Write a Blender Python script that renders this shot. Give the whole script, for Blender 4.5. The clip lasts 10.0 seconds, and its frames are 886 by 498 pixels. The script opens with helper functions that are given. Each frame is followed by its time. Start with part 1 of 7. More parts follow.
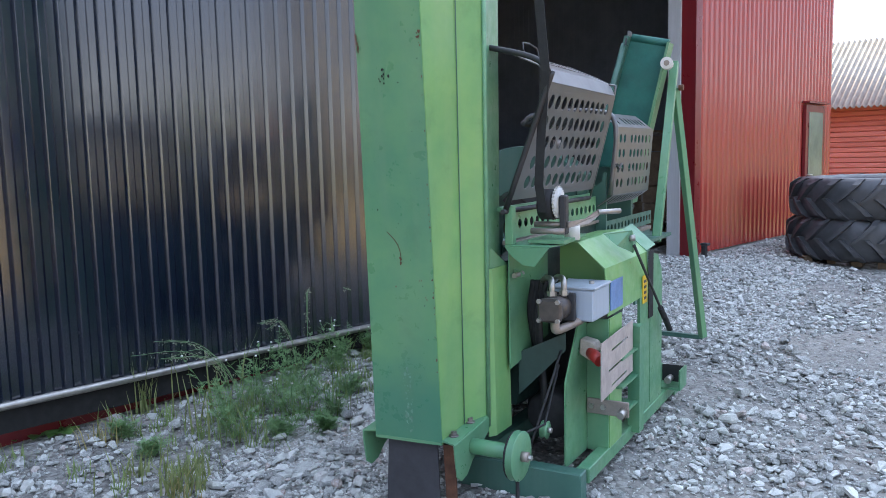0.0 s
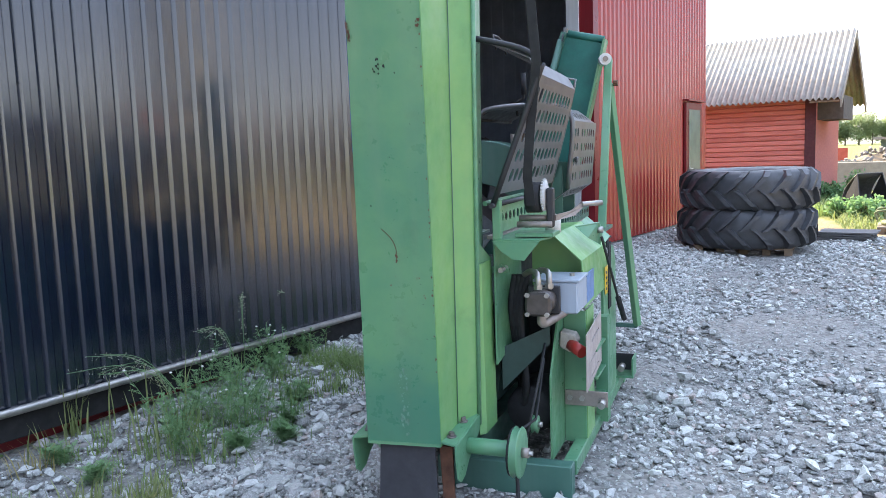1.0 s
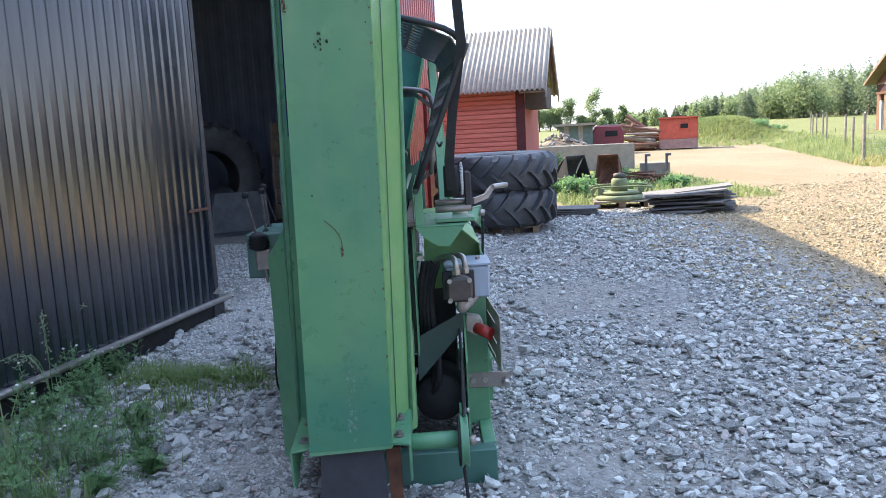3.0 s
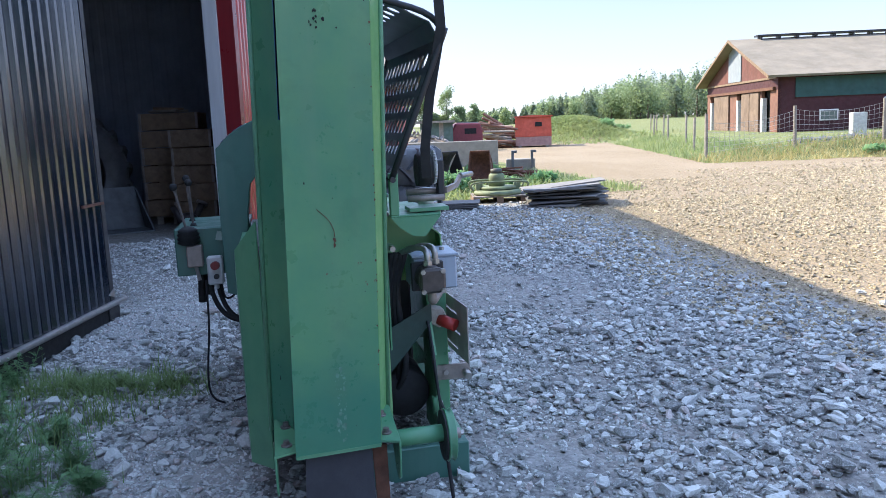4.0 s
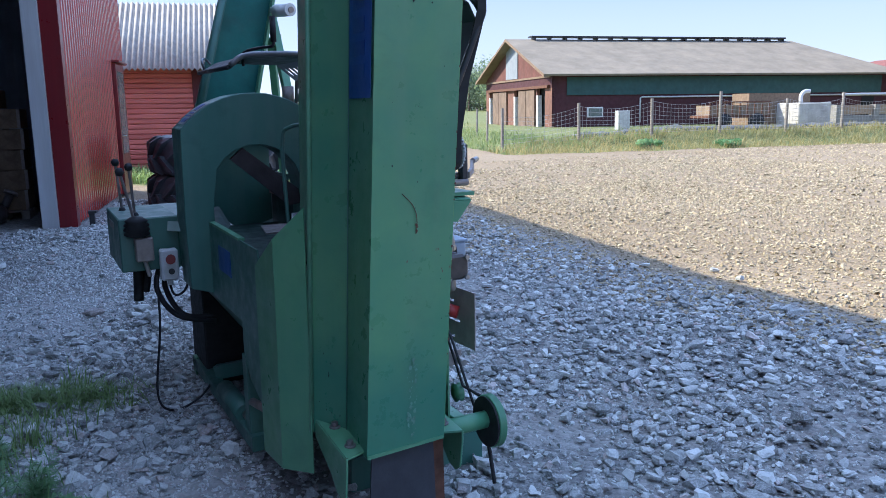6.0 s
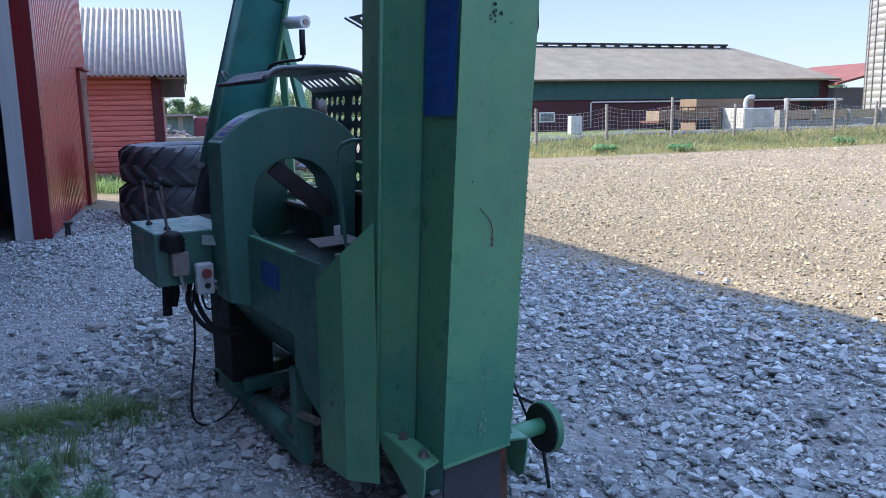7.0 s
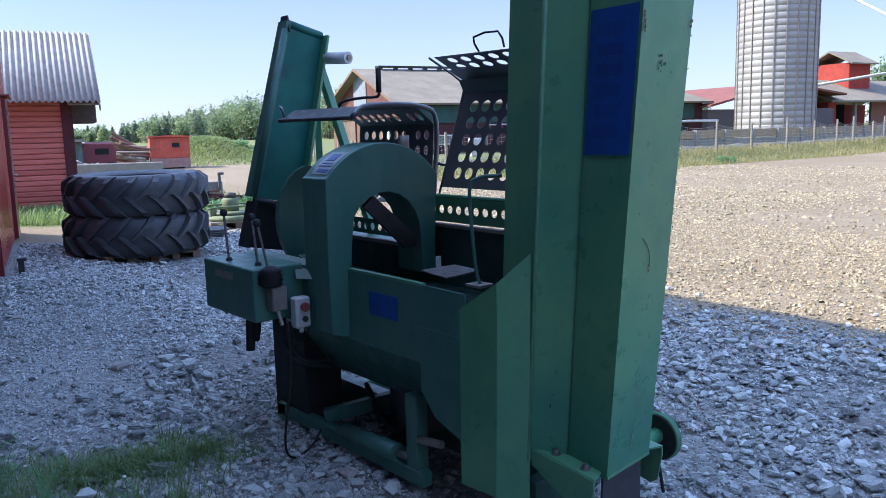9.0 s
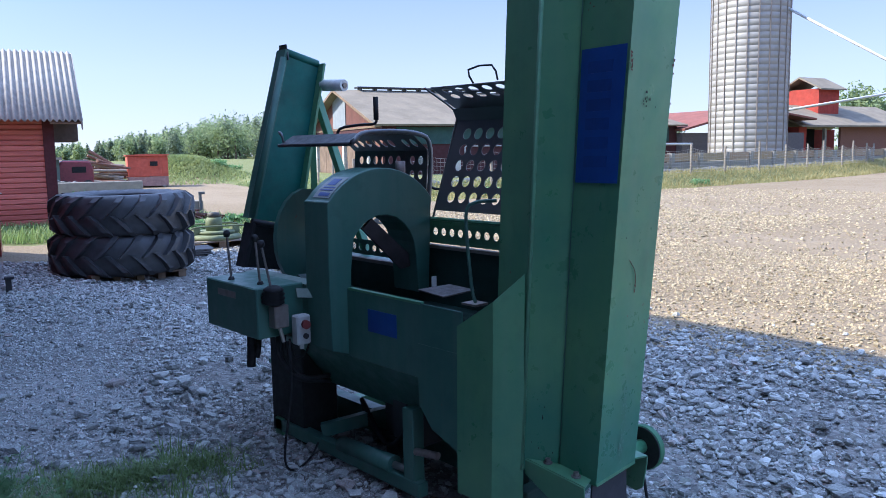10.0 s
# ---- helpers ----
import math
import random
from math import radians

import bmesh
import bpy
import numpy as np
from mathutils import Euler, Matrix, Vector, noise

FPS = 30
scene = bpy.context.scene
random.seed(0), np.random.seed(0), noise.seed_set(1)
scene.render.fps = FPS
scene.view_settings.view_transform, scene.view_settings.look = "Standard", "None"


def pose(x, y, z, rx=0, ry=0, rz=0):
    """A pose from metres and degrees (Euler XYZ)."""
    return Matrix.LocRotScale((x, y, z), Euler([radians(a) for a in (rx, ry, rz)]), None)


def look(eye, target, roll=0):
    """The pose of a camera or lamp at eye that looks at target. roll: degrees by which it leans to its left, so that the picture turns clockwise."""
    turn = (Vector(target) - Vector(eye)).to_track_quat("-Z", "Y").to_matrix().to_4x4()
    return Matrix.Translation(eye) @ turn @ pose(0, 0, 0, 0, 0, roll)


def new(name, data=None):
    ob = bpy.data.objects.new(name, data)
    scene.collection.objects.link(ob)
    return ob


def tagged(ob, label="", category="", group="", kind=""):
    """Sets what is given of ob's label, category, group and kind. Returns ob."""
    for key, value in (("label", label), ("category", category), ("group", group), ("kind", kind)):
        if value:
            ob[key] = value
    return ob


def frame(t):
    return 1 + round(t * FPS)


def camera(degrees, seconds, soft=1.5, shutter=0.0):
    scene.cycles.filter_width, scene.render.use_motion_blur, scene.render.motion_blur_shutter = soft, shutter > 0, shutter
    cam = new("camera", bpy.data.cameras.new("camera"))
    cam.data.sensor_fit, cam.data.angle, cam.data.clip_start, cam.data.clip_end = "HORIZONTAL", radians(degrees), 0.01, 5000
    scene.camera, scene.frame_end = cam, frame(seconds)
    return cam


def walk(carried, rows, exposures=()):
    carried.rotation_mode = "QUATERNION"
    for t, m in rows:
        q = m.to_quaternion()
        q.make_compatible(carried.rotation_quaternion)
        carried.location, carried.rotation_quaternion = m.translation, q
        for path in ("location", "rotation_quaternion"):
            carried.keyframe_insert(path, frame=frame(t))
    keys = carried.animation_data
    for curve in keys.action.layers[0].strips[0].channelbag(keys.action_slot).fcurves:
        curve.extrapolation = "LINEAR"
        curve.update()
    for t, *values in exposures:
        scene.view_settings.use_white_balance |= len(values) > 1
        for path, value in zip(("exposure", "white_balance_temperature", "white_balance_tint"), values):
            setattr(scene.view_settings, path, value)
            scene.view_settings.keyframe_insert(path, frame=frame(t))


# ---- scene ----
cam = camera(58.9, 10.0, soft=0.62)
# seconds, place in metres, turn in degrees
ROWS = [
    (0.0, 0.2238, -0.1754, 1.4904, 83.665, 1.335, 30.143),
    (0.5, 0.0014, -0.2741, 1.5020, 83.439, 1.464, 25.380),
    (1.0, -0.2708, -0.3110, 1.4812, 83.342, 1.930, 20.647),
    (1.5, -0.5038, -0.3414, 1.4783, 83.079, 2.414, 15.561),
    (2.0, -0.7637, -0.3636, 1.4819, 82.596, 2.884, 9.983),
    (2.5, -0.9910, -0.3682, 1.4977, 82.025, 3.040, 4.313),
    (4.0, -1.7103, -0.2038, 1.4737, 81.065, 2.369, -11.929),
    (4.5, -1.9742, -0.1662, 1.4730, 80.824, 2.022, -16.989),
    (5.0, -2.1691, -0.0472, 1.4458, 80.559, 1.574, -21.570),
    (6.5, -2.8910, 0.2823, 1.5016, 79.933, 0.822, -30.348),
    (7.0, -3.0627, 0.3587, 1.5210, 80.220, 0.985, -32.039),
    (7.5, -3.2648, 0.5128, 1.5014, 80.695, 1.204, -33.816),
    (8.0, -3.4737, 0.6835, 1.5586, 81.021, 1.416, -35.860),
    (8.5, -3.7378, 0.7565, 1.5792, 81.349, 1.479, -38.281),
    (9.0, -3.9813, 0.7946, 1.6078, 81.594, 1.430, -40.510),
    (9.5, -4.1131, 0.8084, 1.6173, 82.148, 1.226, -41.848),
    (10.0, -4.1772, 0.7088, 1.6404, 83.024, 0.963, -42.152),
]
EXPOSURES = [(0.0, 3.33, 6250, 7), (0.8, 3.49, 6220, 7), (1.5, 3.5, 6200, 7), (2.5, 3.19, 6000, 7), (4.0, 2.78, 5250, 9), (5.0, 2.57, 5000, 9), (6.5, 2.49, 4880, 10), (10.0, 2.48, 4820, 12)]
walk(cam, [(t, pose(x, y, z, rx, ry, rz)) for t, x, y, z, rx, ry, rz in ROWS], EXPOSURES)

# ---- sky and sun ----
SUN_FROM = Vector((-4.24, 3.57, 4.9))
world = bpy.data.worlds.new("sky")
scene.world = world
world.use_nodes = True
wn = world.node_tree.nodes
sky = wn.new("ShaderNodeTexSky")
sky.sky_type = "NISHITA"
sky.sun_disc = False
sky.sun_elevation = math.atan2(SUN_FROM.z, math.hypot(SUN_FROM.x, SUN_FROM.y))
sky.sun_rotation = math.atan2(SUN_FROM.x, SUN_FROM.y)
sky.air_density, sky.dust_density, sky.ozone_density = 1.0, 0.25, 1.5
wn["Background"].inputs["Strength"].default_value = 0.30
wl = world.node_tree.links
# high haze over the clear sky: pale and warm low down, bluer overhead, brighter round the sun
towards = wn.new("ShaderNodeTexCoord").outputs["Generated"]
split = wn.new("ShaderNodeSeparateXYZ")
wl.new(towards, split.inputs[0])
haze = wn.new("ShaderNodeValToRGB")
HAZE = ((0.0, (0.45, 0.40, 0.385)), (0.10, (0.385, 0.355, 0.375)), (0.24, (0.225, 0.25, 0.35)), (0.34, (0.30, 0.345, 0.49)), (0.55, (0.50, 0.59, 0.82)), (1.0, (0.58, 0.68, 0.95)))
while len(haze.color_ramp.elements) < len(HAZE):
    haze.color_ramp.elements.new(0.5)
for knot, (where, tone) in zip(haze.color_ramp.elements, HAZE):
    knot.position, knot.color = where, (*tone, 1)
wl.new(split.outputs["Z"], haze.inputs[0])
facing = wn.new("ShaderNodeVectorMath")
facing.operation = "DOT_PRODUCT"
facing.inputs[1].default_value = SUN_FROM.normalized()
wl.new(towards, facing.inputs[0])
lifted = wn.new("ShaderNodeMath")
lifted.operation = "MAXIMUM"
wl.new(facing.outputs["Value"], lifted.inputs[0])
lifted.inputs[1].default_value = 0.0
aureole = wn.new("ShaderNodeMath")
aureole.operation = "POWER"
wl.new(lifted.outputs[0], aureole.inputs[0])
aureole.inputs[1].default_value = 4.0
glow = wn.new("ShaderNodeMix")
glow.data_type, glow.blend_type = "RGBA", "ADD"
wl.new(aureole.outputs[0], glow.inputs[0])
wl.new(haze.outputs[0], glow.inputs[6])
glow.inputs[7].default_value = (0.95, 0.92, 0.90, 1)
veil = wn.new("ShaderNodeMix")
veil.data_type = "RGBA"
veil.inputs[0].default_value = 0.97
wl.new(sky.outputs[0], veil.inputs[6])
wl.new(glow.outputs[2], veil.inputs[7])
wl.new(veil.outputs[2], wn["Background"].inputs["Color"])
sun_data = bpy.data.lights.new("sun", "SUN")
sun_data.energy, sun_data.angle, sun_data.color = 1.9, radians(0.53), (1.0, 0.78, 0.48)
sun = new("sun", sun_data)
sun.matrix_world = look(SUN_FROM, (0, 0, 0))


# ---- mesh helpers ----
def prism(bm, pts, axis, a0, a1, move=None):
    """A polygon pushed along an axis: x takes (y, z), y takes (x, z), z takes (x, y)."""
    def place(p, a):
        v = {"x": (a, p[0], p[1]), "y": (p[0], a, p[1]), "z": (p[0], p[1], a)}[axis]
        return move @ Vector(v) if move else Vector(v)
    lo = [bm.verts.new(place(p, a0)) for p in pts]
    hi = [bm.verts.new(place(p, a1)) for p in pts]
    n = len(pts)
    bm.faces.new(lo[::-1])
    bm.faces.new(hi)
    for i in range(n):
        bm.faces.new((lo[i], lo[(i + 1) % n], hi[(i + 1) % n], hi[i]))
    return bm


def box(bm, x0, x1, y0, y1, z0, z1, move=None):
    return prism(bm, [(x0, y0), (x1, y0), (x1, y1), (x0, y1)], "z", z0, z1, move)


def across(d):
    d = Vector(d).normalized()
    u = d.cross(Vector((0, 0, 1)) if abs(d.z) < 0.9 else Vector((1, 0, 0))).normalized()
    return d, u, d.cross(u)


def rod(bm, p0, p1, r, n=12, r1=None):
    """A round bar from p0 to p1, closed at its ends."""
    p0, p1 = Vector(p0), Vector(p1)
    d, u, v = across(p1 - p0)
    rings = []
    for p, rr in ((p0, r), (p1, r if r1 is None else r1)):
        rings.append([bm.verts.new(p + rr * (math.cos(2 * math.pi * i / n) * u + math.sin(2 * math.pi * i / n) * v)) for i in range(n)])
    bm.faces.new(rings[0][::-1])
    bm.faces.new(rings[1])
    for i in range(n):
        f = bm.faces.new((rings[0][i], rings[0][(i + 1) % n], rings[1][(i + 1) % n], rings[1][i]))
        f.smooth = n > 8
    return bm


def hose(bm, pts, r, n=8, smooth=6, flat=1.0):
    """A bent tube through the points, rounded by a spline."""
    pts = [Vector(p) for p in pts]
    path = []
    if smooth and len(pts) > 2:
        q = [2 * pts[0] - pts[1]] + pts + [2 * pts[-1] - pts[-2]]
        for i in range(1, len(q) - 2):
            for k in range(smooth):
                t = k / smooth
                path.append(0.5 * (2 * q[i] + (q[i + 1] - q[i - 1]) * t + (2 * q[i - 1] - 5 * q[i] + 4 * q[i + 1] - q[i + 2]) * t * t + (3 * q[i] - q[i - 1] - 3 * q[i + 1] + q[i + 2]) * t ** 3))
        path.append(pts[-1])
    else:
        path = pts
    rings = []
    d, u, v = across(path[1] - path[0])
    for k, p in enumerate(path):
        d = (path[min(k + 1, len(path) - 1)] - path[max(k - 1, 0)]).normalized()
        u = (u - d * u.dot(d)).normalized()
        v = d.cross(u)
        rings.append([bm.verts.new(p + r * (math.cos(2 * math.pi * i / n) * u + flat * math.sin(2 * math.pi * i / n) * v)) for i in range(n)])
    bm.faces.new(rings[0][::-1])
    bm.faces.new(rings[-1])
    for a, b in zip(rings, rings[1:]):
        for i in range(n):
            bm.faces.new((a[i], a[(i + 1) % n], b[(i + 1) % n], b[i])).smooth = True
    return bm


def lathe(bm, profile, centre, axis, n=24):
    """Turns a profile of (radius, along) round an axis through centre."""
    d, u, v = across(axis)
    c = Vector(centre)
    rings = []
    for r, a in profile:
        rings.append([bm.verts.new(c + a * d + r * (math.cos(2 * math.pi * i / n) * u + math.sin(2 * math.pi * i / n) * v)) for i in range(n)])
    for a, b in zip(rings, rings[1:]):
        for i in range(n):
            bm.faces.new((a[i], a[(i + 1) % n], b[(i + 1) % n], b[i])).smooth = True
    for ring in (rings[0][::-1], rings[-1]):
        if (ring[0].co - ring[1].co).length > 1e-5:
            bm.faces.new(ring)
    return bm


def slab(bm, pts, thick):
    """A flat plate: a polygon in space, given a thickness on both sides."""
    pts = [Vector(p) for p in pts]
    n = (pts[1] - pts[0]).cross(pts[2] - pts[1]).normalized() * thick / 2
    lo = [bm.verts.new(p - n) for p in pts]
    hi = [bm.verts.new(p + n) for p in pts]
    k = len(pts)
    bm.faces.new(lo[::-1])
    bm.faces.new(hi)
    for i in range(k):
        bm.faces.new((lo[i], lo[(i + 1) % k], hi[(i + 1) % k], hi[i]))
    return bm


def bar(bm, p0, p1, w, h, up=(0, 0, 1)):
    """A rectangular bar from p0 to p1."""
    p0, p1 = Vector(p0), Vector(p1)
    d = (p1 - p0).normalized()
    s = d.cross(Vector(up)).normalized()
    t = s.cross(d)
    rings = [[bm.verts.new(p + a * s * w / 2 + b * t * h / 2) for a, b in ((-1, -1), (1, -1), (1, 1), (-1, 1))] for p in (p0, p1)]
    bm.faces.new(rings[0][::-1])
    bm.faces.new(rings[1])
    for i in range(4):
        bm.faces.new((rings[0][i], rings[0][(i + 1) % 4], rings[1][(i + 1) % 4], rings[1][i]))
    return bm


def punched(bm, place, nu, nv, u0, u1, v0, v1, hu, hv, frame_u=0.0, frame_v=0.0, seg=14):
    """A plate with nu x nv oval holes; place(u, v) gives the point. Plain strips frame it."""
    du, dv = (u1 - u0) / nu, (v1 - v0) / nv
    for i in range(nu):
        for j in range(nv):
            cu, cv = u0 + (i + 0.5) * du, v0 + (j + 0.5) * dv
            ins, outs = [], []
            for k in range(seg):
                a = 2 * math.pi * (k + 0.5) / seg
                c, s = math.cos(a), math.sin(a)
                m = max(abs(c), abs(s))
                ins.append(bm.verts.new(place(cu + hu * c, cv + hv * s)))
                outs.append(bm.verts.new(place(cu + du / 2 * c / m, cv + dv / 2 * s / m)))
            for k in range(seg):
                bm.faces.new((ins[k], outs[k], outs[(k + 1) % seg], ins[(k + 1) % seg]))
            for su in (-1, 1):
                for sv in (-1, 1):
                    best = sorted(range(seg), key=lambda k: -(su * math.cos(2 * math.pi * (k + 0.5) / seg) + sv * math.sin(2 * math.pi * (k + 0.5) / seg)))[:2]
                    corner = bm.verts.new(place(cu + su * du / 2, cv + sv * dv / 2))
                    try:
                        bm.faces.new((outs[best[0]], outs[best[1]], corner))
                    except ValueError:
                        pass
    for a0, a1, b0, b1 in ((u0 - frame_u, u0, v0 - frame_v, v1 + frame_v), (u1, u1 + frame_u, v0 - frame_v, v1 + frame_v), (u0, u1, v0 - frame_v, v0), (u0, u1, v1, v1 + frame_v)):
        if a1 - a0 > 1e-6 and b1 - b0 > 1e-6:
            bm.faces.new([bm.verts.new(place(a, b)) for a, b in ((a0, b0), (a1, b0), (a1, b1), (a0, b1))])
    return bm


WORLD_CODED = {}


def thing(name, at=(0, 0, 0), turn=0.0, label="", category="", group="", kind="", world_coded=False):
    """An Empty that carries a thing. Parts are given in its own axes, or in the world's where world_coded."""
    ob = new(name)
    ob.empty_display_size = 0.2
    ob.matrix_basis = pose(*at, 0, 0, turn)
    if world_coded:
        WORLD_CODED[ob.name] = world_coded
    return tagged(ob, label, category, group, kind)


def finish(bm, material, name, bevel=0.0, thick=0.0):
    bmesh.ops.recalc_face_normals(bm, faces=bm.faces)
    me = bpy.data.meshes.new(name)
    bm.to_mesh(me)
    bm.free()
    me.materials.append(material)
    ob = new(name, me)
    if thick:
        m = ob.modifiers.new("thickness", "SOLIDIFY")
        m.thickness, m.offset = thick, 0.0
    if bevel:
        m = ob.modifiers.new("edge", "BEVEL")
        m.width, m.segments, m.limit_method = bevel, 1, "ANGLE"
    return ob


def part(name, bm, material, parent, label="", bevel=0.0, thick=0.0):
    """Links a bmesh as one mesh under a thing or a part."""
    root = parent.parent if parent.parent else parent
    root = root.parent if root.parent else root
    if isinstance(WORLD_CODED.get(root.name), Matrix):
        bmesh.ops.transform(bm, matrix=WORLD_CODED[root.name], verts=bm.verts)
    ob = finish(bm, material, name, bevel, thick)
    ob.parent = parent
    if parent.name in WORLD_CODED:
        ob.matrix_parent_inverse = parent.matrix_basis.inverted()
    return tagged(ob, label)


def solo(name, bm, material, label="", category="", group="", kind="", bevel=0.0, thick=0.0):
    """A thing of one mesh."""
    return tagged(finish(bm, material, name, bevel, thick), label, category, group, kind)


def raw(name, verts, faces, material, smooth=False):
    """A mesh straight from arrays."""
    me = bpy.data.meshes.new(name)
    verts, faces = np.asarray(verts, np.float32), np.asarray(faces, np.int32)
    me.vertices.add(len(verts))
    me.vertices.foreach_set("co", verts.ravel())
    k = faces.shape[1]
    me.loops.add(faces.size)
    me.loops.foreach_set("vertex_index", faces.ravel())
    me.polygons.add(len(faces))
    me.polygons.foreach_set("loop_start", np.arange(0, faces.size, k, dtype=np.int32))
    me.polygons.foreach_set("use_smooth", np.full(len(faces), smooth))
    me.update(calc_edges=True)
    me.validate()
    me.materials.append(material)
    return new(name, me)


def B():
    return bmesh.new()


# ---- materials ----
class Mat:
    """A node material, built up by short calls."""

    def __init__(self, name, rough=0.6, metal=0.0, spec=0.5):
        self.m = bpy.data.materials.new(name)
        self.m.use_nodes = True
        self.t = self.m.node_tree
        self.n, self.l = self.t.nodes, self.t.links
        self.p = self.n["Principled BSDF"]
        self.p.inputs["Roughness"].default_value = rough
        self.p.inputs["Metallic"].default_value = metal
        self.p.inputs["Specular IOR Level"].default_value = spec
        g = self.n.new("ShaderNodeNewGeometry")
        self.pos, self.isle, self.nor = g.outputs["Position"], g.outputs["Random Per Island"], g.outputs["Normal"]
        self.obj = self.n.new("ShaderNodeTexCoord").outputs["Object"]
        self.rand = self.n.new("ShaderNodeObjectInfo").outputs["Random"]

    def stretch(self, vec, scale):
        m = self.n.new("ShaderNodeMapping")
        m.inputs["Scale"].default_value = scale
        self.l.new(vec, m.inputs["Vector"])
        return m.outputs[0]

    def noise(self, scale, detail=4.0, rough=0.6, vec=None, distort=0.0):
        k = self.n.new("ShaderNodeTexNoise")
        k.inputs["Scale"].default_value, k.inputs["Detail"].default_value = scale, detail
        k.inputs["Roughness"].default_value, k.inputs["Distortion"].default_value = rough, distort
        self.l.new(vec or self.obj, k.inputs["Vector"])
        return k.outputs["Fac"]

    def voronoi(self, scale, vec=None, feature="F1", out="Distance"):
        k = self.n.new("ShaderNodeTexVoronoi")
        k.feature = feature
        k.inputs["Scale"].default_value = scale
        self.l.new(vec or self.obj, k.inputs["Vector"])
        return k.outputs[out]

    def ramp(self, fac, stops):
        r = self.n.new("ShaderNodeValToRGB")
        e = r.color_ramp.elements
        while len(e) < len(stops):
            e.new(0.5)
        for k, (pos, col) in zip(e, stops):
            k.position = pos
            k.color = (*col, 1) if isinstance(col, tuple) else (col, col, col, 1)
        self.l.new(fac, r.inputs[0])
        return r.outputs[0]

    def mix(self, fac, a, b, blend="MIX"):
        k = self.n.new("ShaderNodeMix")
        k.data_type, k.blend_type = "RGBA", blend
        for i, v in ((0, fac), (6, a), (7, b)):
            sock = k.inputs[i]
            if isinstance(v, (int, float)):
                sock.default_value = v if i == 0 else (v, v, v, 1)
            elif isinstance(v, tuple):
                sock.default_value = (*v, 1)
            else:
                self.l.new(v, sock)
        return k.outputs[2]

    def math(self, op, a, b=0.0):
        k = self.n.new("ShaderNodeMath")
        k.operation = op
        for sock, v in ((k.inputs[0], a), (k.inputs[1], b)):
            if isinstance(v, (int, float)):
                sock.default_value = v
            else:
                self.l.new(v, sock)
        return k.outputs[0]

    def attribute(self, name):
        k = self.n.new("ShaderNodeAttribute")
        k.attribute_name = name
        return k.outputs["Fac"]

    def colour(self, v):
        if isinstance(v, tuple):
            self.p.inputs["Base Color"].default_value = (*v, 1)
        else:
            self.l.new(v, self.p.inputs["Base Color"])
        return self

    def rough(self, v):
        self.l.new(v, self.p.inputs["Roughness"])
        return self

    def bump(self, height, strength=0.3, distance=0.01):
        b = self.n.new("ShaderNodeBump")
        b.inputs["Strength"].default_value, b.inputs["Distance"].default_value = strength, distance
        self.l.new(height, b.inputs["Height"])
        self.l.new(b.outputs[0], self.p.inputs["Normal"])
        return self


def painted(name, base, worn, rust=(0.14, 0.06, 0.03), rough=0.42, chips=0.72, touched=None):
    """Old paint on sheet steel: cloudy fading, streaks, small chips with rust, dust."""
    k = Mat(name, rough)
    cloud = k.ramp(k.noise(2.6, 5, 0.62), [(0.32, 0.0), (0.72, 1.0)])
    streak = k.ramp(k.noise(9, 4, 0.6, k.stretch(k.obj, (1.0, 1.0, 0.07))), [(0.42, 0.0), (0.75, 1.0)])
    col = k.mix(cloud, base, worn)
    col = k.mix(k.math("MULTIPLY", streak, 0.35), col, tuple(0.6 * c + 0.1 for c in worn))
    if touched:
        # a later coat brushed over the foot, with an uneven upper edge
        sep = k.n.new("ShaderNodeSeparateXYZ")
        k.l.new(k.obj, sep.inputs[0])
        h = k.math("ADD", sep.outputs[2], k.math("MULTIPLY", k.math("SUBTRACT", k.noise(3.0, 4, 0.6), 0.5), 0.5))
        coat = k.ramp(k.math("SUBTRACT", h, touched[0] - 0.5), [(0.38, 1.0), (0.60, 0.0)])
        col = k.mix(k.math("MULTIPLY", coat, 0.6), col, touched[1])
    grime = k.ramp(k.noise(5.5, 6, 0.7, None, 0.4), [(0.55, 0.0), (0.8, 1.0)])
    col = k.mix(k.math("MULTIPLY", grime, 0.35), col, tuple(0.45 * c for c in base))
    chip = k.ramp(k.math("MULTIPLY", k.noise(34, 3, 0.55), k.math("ADD", k.noise(4.5, 3), 0.45)), [(chips - 0.02, 0.0), (chips + 0.02, 1.0)])
    col = k.mix(chip, col, rust)
    fine = k.noise(260, 2)
    k.colour(col)
    k.rough(k.ramp(k.noise(12, 5, 0.65), [(0.3, rough - 0.12), (0.75, rough + 0.2)]))
    k.bump(k.math("ADD", k.math("MULTIPLY", fine, 0.12), k.math("ADD", k.noise(7, 4), k.math("MULTIPLY", chip, -0.3))), 0.25, 0.004)
    return k.m


def plain(name, base, rough=0.6, metal=0.0, vary=0.25, scale=8.0, bump=0.2, distance=0.003):
    """One colour with clouding, grain and a fine relief."""
    k = Mat(name, rough, metal)
    lo, hi = tuple(c * (1 - vary) for c in base), tuple(min(1, c * (1 + vary)) for c in base)
    col = k.mix(k.ramp(k.noise(scale, 5, 0.65), [(0.3, 0.0), (0.7, 1.0)]), lo, hi)
    col = k.mix(k.math("MULTIPLY", k.noise(scale * 14, 3), 0.35), col, tuple(c * 0.6 for c in base))
    k.colour(col)
    k.rough(k.ramp(k.noise(scale * 2.3, 4), [(0.3, max(0.03, rough - 0.1)), (0.7, min(1, rough + 0.12))]))
    k.bump(k.math("ADD", k.noise(scale * 20, 3), k.noise(scale * 2, 3)), bump, distance)
    return k.m


